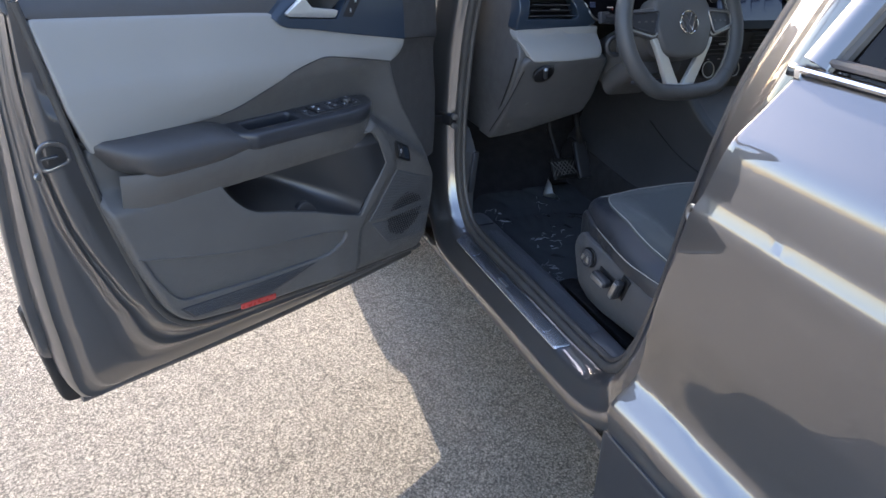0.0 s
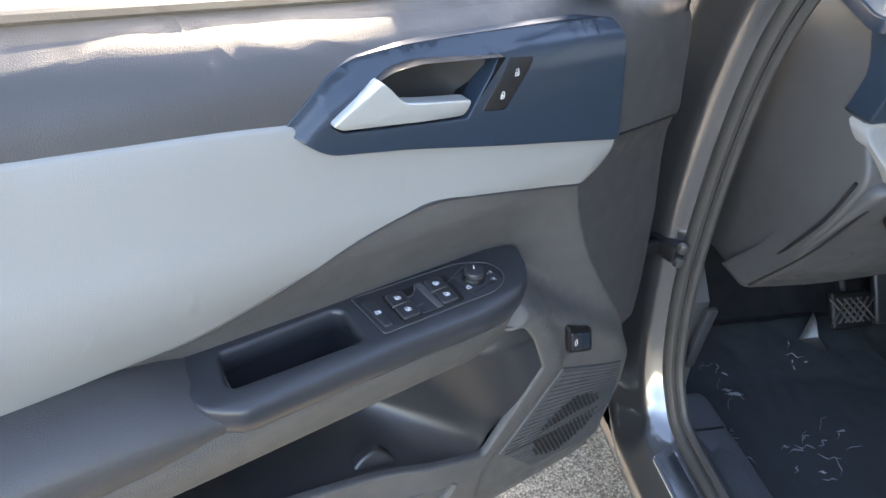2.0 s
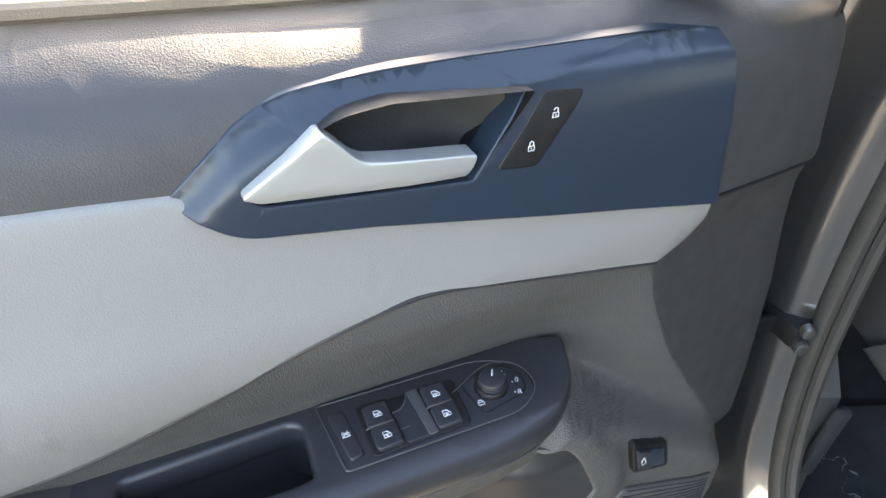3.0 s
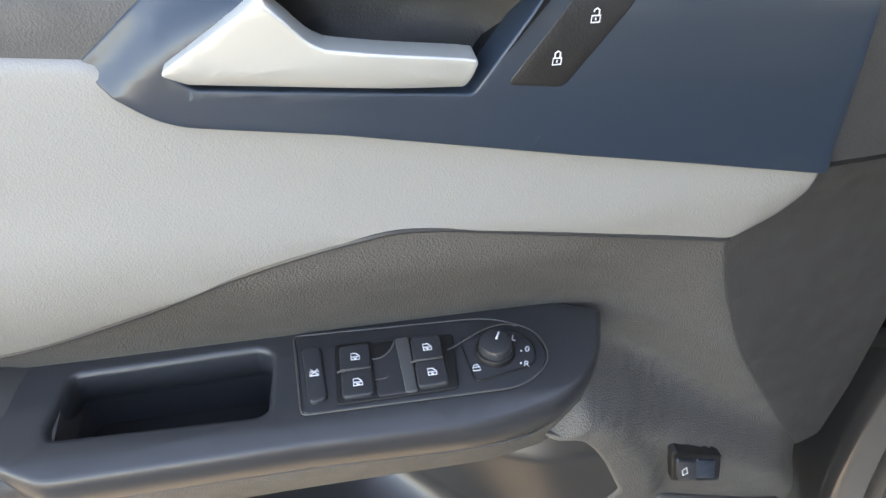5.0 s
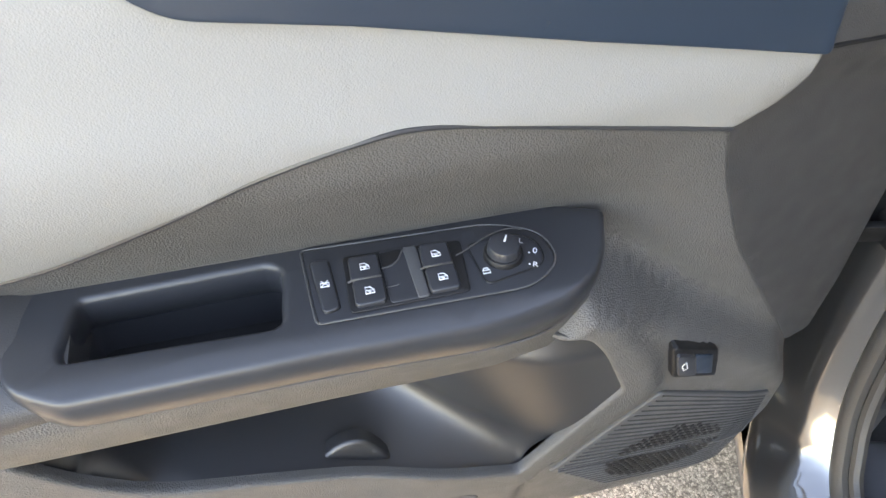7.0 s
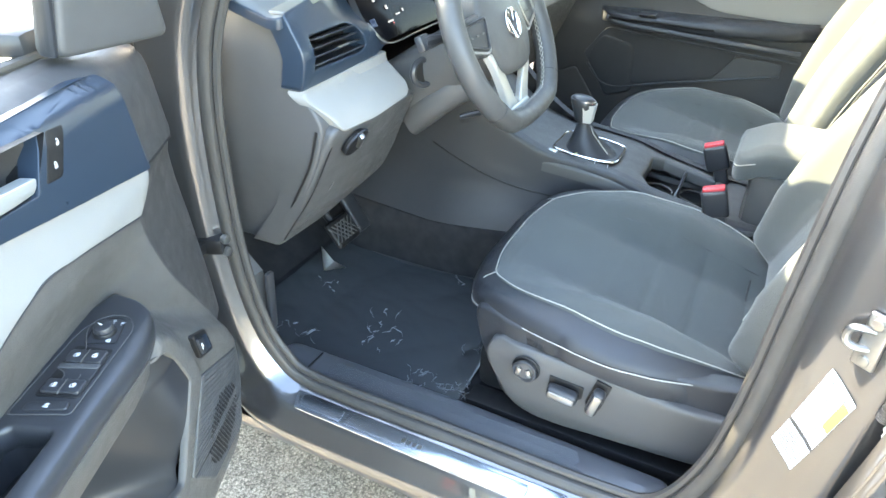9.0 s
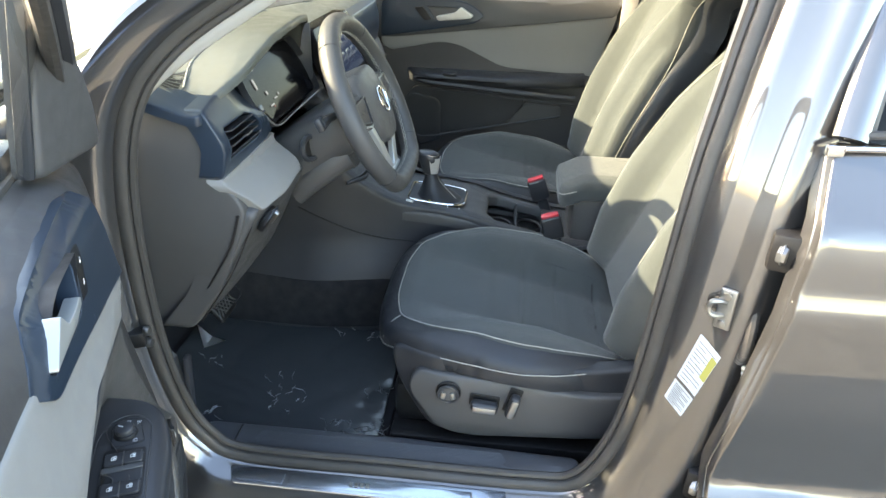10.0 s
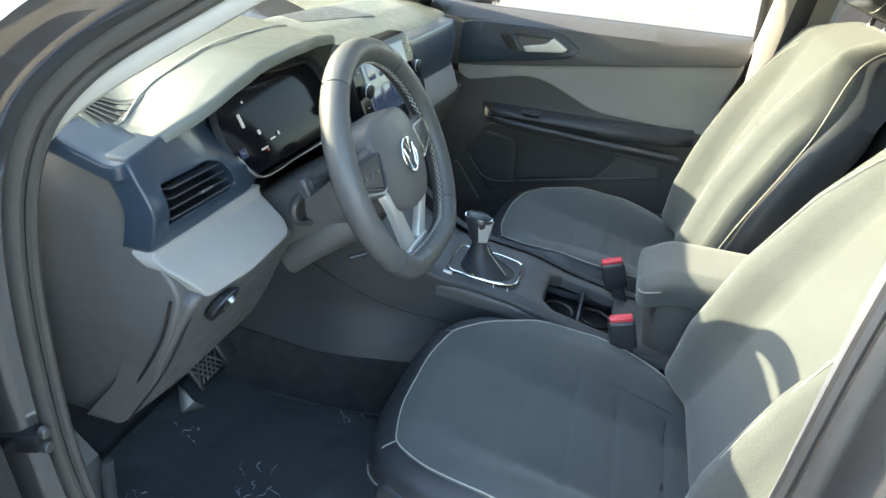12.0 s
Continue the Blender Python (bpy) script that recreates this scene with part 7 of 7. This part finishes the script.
part("carpet", panel(rounded([(-0.715, -0.40), (-0.715, 0.06), (-0.60, 0.20), (-0.21, 0.20), (-0.20, -0.40)], 0.05), lambda a, b: 0.348 + 0.17 * max(0, b - 0.02), world_frame, 0.012, 0.004, 0.03), CARPET, mat_thing, "black carpet mat")
part("protective_film", panel(rounded([(-0.705, -0.385), (-0.705, 0.055), (-0.59, 0.16), (-0.23, 0.16), (-0.215, -0.385)], 0.02), lambda a, b: film_z(a, b) + 0.003, world_frame, 0.003, 0.001, 0.006), FILM, mat_thing, "clear crinkled plastic film", 180)
# stiff creases where the film is bunched up; pale from folding and for glints
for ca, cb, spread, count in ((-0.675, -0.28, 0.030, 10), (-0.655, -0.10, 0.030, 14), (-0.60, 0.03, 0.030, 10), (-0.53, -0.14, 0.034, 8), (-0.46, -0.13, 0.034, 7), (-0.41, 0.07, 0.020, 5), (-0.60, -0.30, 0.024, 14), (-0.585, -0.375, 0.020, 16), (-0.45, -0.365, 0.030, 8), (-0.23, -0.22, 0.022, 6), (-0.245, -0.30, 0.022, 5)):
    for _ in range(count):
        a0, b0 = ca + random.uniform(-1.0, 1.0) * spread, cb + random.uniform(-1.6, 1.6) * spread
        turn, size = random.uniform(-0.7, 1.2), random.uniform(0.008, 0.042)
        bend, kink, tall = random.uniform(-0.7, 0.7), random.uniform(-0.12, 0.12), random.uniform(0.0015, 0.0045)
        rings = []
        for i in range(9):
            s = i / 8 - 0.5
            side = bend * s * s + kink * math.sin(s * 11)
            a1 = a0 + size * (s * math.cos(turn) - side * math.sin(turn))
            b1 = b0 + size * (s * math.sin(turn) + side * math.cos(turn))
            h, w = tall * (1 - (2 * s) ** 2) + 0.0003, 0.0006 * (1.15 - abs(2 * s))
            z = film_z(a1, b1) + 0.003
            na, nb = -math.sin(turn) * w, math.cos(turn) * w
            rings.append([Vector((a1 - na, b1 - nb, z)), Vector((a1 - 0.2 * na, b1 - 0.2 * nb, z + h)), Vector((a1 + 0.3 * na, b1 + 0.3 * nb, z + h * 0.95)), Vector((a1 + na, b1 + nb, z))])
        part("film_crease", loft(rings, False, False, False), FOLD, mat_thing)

paper = thing("paper_tag", "small folded white paper tag on the floor mat", "paper", (-0.35, 0.105, 0.37))
pb = bmesh.new()
pv_ = [pb.verts.new(p) for p in ((-0.378, 0.105, 0.374), (-0.330, 0.130, 0.398), (-0.342, 0.098, 0.384), (-0.332, 0.068, 0.368), (-0.350, 0.128, 0.425))]
for f in ((0, 4, 2), (4, 1, 2), (0, 2, 3)):
    pb.faces.new([pv_[i] for i in f])
bmesh.ops.solidify(pb, geom=pb.faces[:], thickness=0.0006)
part("sheet", pb, MARK, paper, "", 10)

# ---- far side: passenger door, its window and pillar ----
passenger_door = thing("passenger_door", "closed passenger door with light grey insert and black armrest", "car door", (0.75, -0.5, 0.4))
pf = lambda a, b, h: (h, a, b)
PX = [(0.36, 0.735), (0.60, 0.725), (0.80, 0.715), (0.86, 0.728), (0.92, 0.728), (1.03, 0.722), (1.09, 0.735), (1.12, 0.765), (1.13, 0.80)]


def pax_x(y, z):
    return lerp_table(PX, z)


def pax_panel(name, pts, mat, lift, label="", r=0.01, thick=0.02, bev=0.003, cell=0.03, holes=()):
    bm = panel(rounded(pts, r), lambda a, b: -(pax_x(a, b) - lift), lambda a, b, h: (-h, a, b), thick, bev, cell, holes)
    return part(name, bm, mat, passenger_door, label)


pax_panel("upper_trim", [(-0.04, 1.128), (-0.04, 0.96), (-0.20, 0.965), (-0.95, 1.06), (-0.98, 1.128)], TRIM2, 0.006, "dark belt trim")
pax_panel("insert", [(-0.15, 0.968), (-0.15, 0.935, 0.02), (-0.185, 0.918, 0.01), (-0.36, 0.955, 0.05), (-0.43, 0.945, 0.05), (-0.58, 0.875, 0.04), (-0.90, 0.858), (-0.955, 1.062), (-0.55, 1.035), (-0.50, 1.018)], INSERT, 0.0015, "light grey leatherette insert")
pax_panel("lower_trim", [(-0.04, 0.955), (-0.185, 0.916), (-0.36, 0.953, 0.05), (-0.43, 0.943, 0.05), (-0.58, 0.873, 0.04), (-0.90, 0.856), (-0.86, 0.62), (-0.78, 0.46), (-0.08, 0.38), (-0.03, 0.60)], ENDTRIM, 0.0, "grained dark lower trim")
pb_ = pax_panel("handle_bezel", [(-0.505, 1.045, 0.006), (-0.46, 1.078, 0.03), (-0.40, 1.092, 0.03), (-0.20, 1.09), (-0.155, 1.082), (-0.15, 0.965), (-0.29, 0.988), (-0.475, 1.020, 0.012)], DECOR, 0.010, "blue grey handle bezel", holes=[rounded([(-0.472, 1.042), (-0.43, 1.070), (-0.305, 1.070), (-0.342, 1.022), (-0.46, 1.034)], 0.004)])
part("handle_recess", panel(rounded([(-0.48, 1.02), (-0.48, 1.08), (-0.30, 1.08), (-0.30, 1.015)], 0.004), lambda a, b: -0.75, lambda a, b, h: (-h, a, b), 0.004, 0.001, 0.05), VOID, pb_)
part("release_handle", panel(rounded([(-0.470, 1.0435, 0.002), (-0.4285, 1.0685, 0.003), (-0.409, 1.0495, 0.012), (-0.3445, 1.0365, 0.003), (-0.352, 1.0255, 0.003), (-0.460, 1.0362, 0.003)], 0.003), lambda a, b: -0.705, lambda a, b, h: (-h, a, b), 0.014, 0.002, 0.01), SILVER, pb_, "satin silver release lever")
part("lock_switch", panel(rounded([(-0.296, 1.0665), (-0.2695, 1.0635), (-0.3025, 1.0245), (-0.3275, 1.0275)], 0.003), lambda a, b: -0.708, lambda a, b, h: (-h, a, b), 0.006, 0.001, 0.02), VOID, pb_)
parm = part("armrest", loft([[Vector((0.735 - (v - 0.055) * k * 1.0, y, z + dz)) for v, z in [(v, 0.835 + 0.62 * (z - 0.835)) for v, z in PAD]] for y, k, dz in ((-0.235, 0.03, 0.0), (-0.255, 0.35, 0.0), (-0.29, 0.75, 0.0), (-0.36, 0.98, 0.0), (-0.60, 1.0, 0.0), (-0.80, 0.9, 0.004), (-0.87, 0.5, 0.008))]), LEATHER, passenger_door, "black padded armrest", 60)
part("arm_switch", box((0.03, 0.05, 0.008), pose(0.665, -0.40, 0.857, 0, -8), 0.003), BLACK, parm)
part("grab_slot", tube(smooth_path([(0.652, -0.285, 0.838), (0.646, -0.42, 0.838), (0.645, -0.60, 0.835)], 5), 0.006, False, 8, None, 0.6), VOID, parm)
part("grab_bar", tube(smooth_path([(0.664, -0.275, 0.836), (0.648, -0.33, 0.824), (0.643, -0.48, 0.815), (0.645, -0.66, 0.803), (0.655, -0.84, 0.792)], 6), 0.008, False, 10), CONSOLE, parm, "smooth grab bar")
part("arm_crease", tube(smooth_path([(0.668, -0.32, 0.800), (0.660, -0.50, 0.790), (0.662, -0.70, 0.775), (0.672, -0.84, 0.765)], 6), 0.0035, False, 8), CONSOLE, parm)
pax_panel("pocket", [(-0.20, 0.70, 0.02), (-0.29, 0.612, 0.02), (-0.45, 0.640, 0.05), (-0.61, 0.675, 0.03), (-0.668, 0.748, 0.02), (-0.66, 0.785), (-0.27, 0.795, 0.02)], CONSOLE, 0.003, "dark map pocket")
pax_panel("pocket_wedge", [(-0.618, 0.672), (-0.672, 0.750, 0.01), (-0.80, 0.742, 0.02), (-0.80, 0.712)], TRIM2, 0.004, "smooth panel behind the pocket", 0.006, 0.01, 0.002, 0.02)
part("pocket_lip", tube(smooth_path([(pax_x(y, z) - 0.004, y, z) for y, z in ((-0.215, 0.672), (-0.29, 0.606), (-0.45, 0.634), (-0.61, 0.668), (-0.80, 0.708))], 6), 0.004, False, 8), CONSOLE, passenger_door)
pax_panel("pocket_bulge", [(-0.36, 0.60), (-0.29, 0.575), (-0.22, 0.69, 0.02), (-0.26, 0.765, 0.02), (-0.36, 0.745, 0.03)], CONSOLE, 0.006, "smooth dark bottle holder", bev=0.010, cell=0.02)
pax_panel("speaker_grille", [(-0.175, 0.65), (-0.06, 0.60), (-0.05, 0.49), (-0.26, 0.53)], TRIM2, 0.004, "black speaker grille")
part("door_shell", box((0.06, 1.0, 0.78), pose(0.80, -0.50, 0.73), 0.02), PAINT, passenger_door, "grey door shell")
pg = part("window_pane", panel(rounded([(-0.02, 1.12), (-0.20, 1.25), (-0.55, 1.45), (-0.95, 1.49), (-0.99, 1.12)], 0.02), lambda a, b: -(0.79 - 0.35 * (b - 1.12)), lambda a, b, h: (-h, a, b), 0.004, 0.001, 0.1), SIDEGLASS, passenger_door, "clear side window")
pg.visible_shadow = False
part("window_sash", tube(smooth_path([(0.79, -0.99, 1.10), (0.745, -0.975, 1.25), (0.69, -0.96, 1.42), (0.665, -0.90, 1.49), (0.67, -0.60, 1.465), (0.715, -0.30, 1.33), (0.765, -0.08, 1.19), (0.80, 0.02, 1.10)], 6), 0.022, False, 10, None, 0.7, up=(1, 0, 0)), BLACK, passenger_door, "black window surround")
pm = part("outside_mirror", loft([[Vector((x, y, z)) for x, z in rounded([(0.90 + e, 1.10 + e), (1.10 - e, 1.11 + e), (1.11 - e, 1.24 - e), (0.93 + e, 1.25 - e)], 0.04)] for y, e in ((-0.19, 0.012), (-0.15, 0.0), (-0.08, 0.0), (-0.02, 0.02), (0.02, 0.05))]), PAINT, passenger_door, "grey outside mirror housing", 50)
part("mirror_glass", panel(rounded([(0.92, 1.12), (1.085, 1.13), (1.095, 1.225), (0.945, 1.235)], 0.03), lambda a, b: 0.0, lambda a, b, h: (a, -0.196 + 0.25 * (a - 1.0) - h, b), 0.004, 0.001, 0.1), CHROME, pm)
part("mirror_foot", box((0.14, 0.09, 0.03), pose(0.86, -0.10, 1.115), 0.012), BLACK, pm)
part("pillar_trim", loft([[Vector((x - dx, y + dy, z)) for x, y in ((0.715, -0.96), (0.69, -1.0), (0.69, -1.09), (0.75, -1.12), (0.78, -0.96))] for z, dx, dy in ((0.45, 0.0, 0.05), (0.9, 0.0, 0.0), (1.1, 0.01, -0.01), (1.3, 0.06, -0.03), (1.5, 0.115, -0.05))]), WHITEPLASTIC, car_body, "pale grey inner centre pillar trim")
belt = thing("seat_belt", "grey seat belt webbing on the passenger pillar", "seat belt", (0.68, -1.02, 0.5))
part("webbing", tube([(0.665, -1.02, 0.55), (0.668, -1.02, 1.0), (0.625, -1.05, 1.33)], 0.023, False, 8, None, 0.06, up=(1, 0, 0)), LEATHER, belt)
far_rear = thing("far_rear_door", "closed rear passenger door with light grey insert", "car door", (0.75, -1.5, 0.4))
for nm, pts, mt, lf in (("upper_trim", [(-1.06, 1.15), (-1.06, 1.02), (-1.80, 1.06), (-1.85, 1.16)], TRIM, 0.0), ("insert", [(-1.06, 1.015), (-1.06, 0.93), (-1.30, 0.955), (-1.45, 0.875), (-1.75, 0.86), (-1.79, 1.05)], INSERT, 0.002), ("lower_trim", [(-1.06, 0.925), (-1.30, 0.95), (-1.45, 0.87), (-1.75, 0.855), (-1.60, 0.50), (-1.06, 0.40)], TRIM, 0.0)):
    part(nm, panel(rounded(pts, 0.01), lambda a, b: -(0.72 - lf), lambda a, b, h: (-h, a, b), 0.05, 0.003, 0.06), mt, far_rear)
fb = part("handle_bezel", panel(rounded([(-1.56, 1.075), (-1.50, 1.115), (-1.20, 1.11), (-1.18, 1.02), (-1.50, 1.045)], 0.01), lambda a, b: -0.712, lambda a, b, h: (-h, a, b), 0.02, 0.003, 0.05), VOID, far_rear)
part("release_handle", panel(rounded([(-1.52, 1.068), (-1.48, 1.093), (-1.46, 1.076), (-1.39, 1.064), (-1.40, 1.052), (-1.51, 1.060)], 0.003), lambda a, b: -0.700, lambda a, b, h: (-h, a, b), 0.012, 0.002, 0.02), SILVER, fb, "satin silver release lever")
part("armrest", box((0.06, 0.35, 0.05), pose(0.69, -1.40, 0.85), 0.015), LEATHER, far_rear)
part("door_shell", box((0.05, 0.85, 0.75), pose(0.80, -1.45, 0.75), 0.02), PAINT, far_rear)
fg = part("window_pane", panel(rounded([(-1.06, 1.14), (-1.08, 1.47), (-1.75, 1.46), (-1.85, 1.16)], 0.02), lambda a, b: -(0.79 - 0.35 * (b - 1.12)), lambda a, b, h: (-h, a, b), 0.004, 0.001, 0.1), TINTED, far_rear, "dark tinted window")
fg.visible_shadow = False
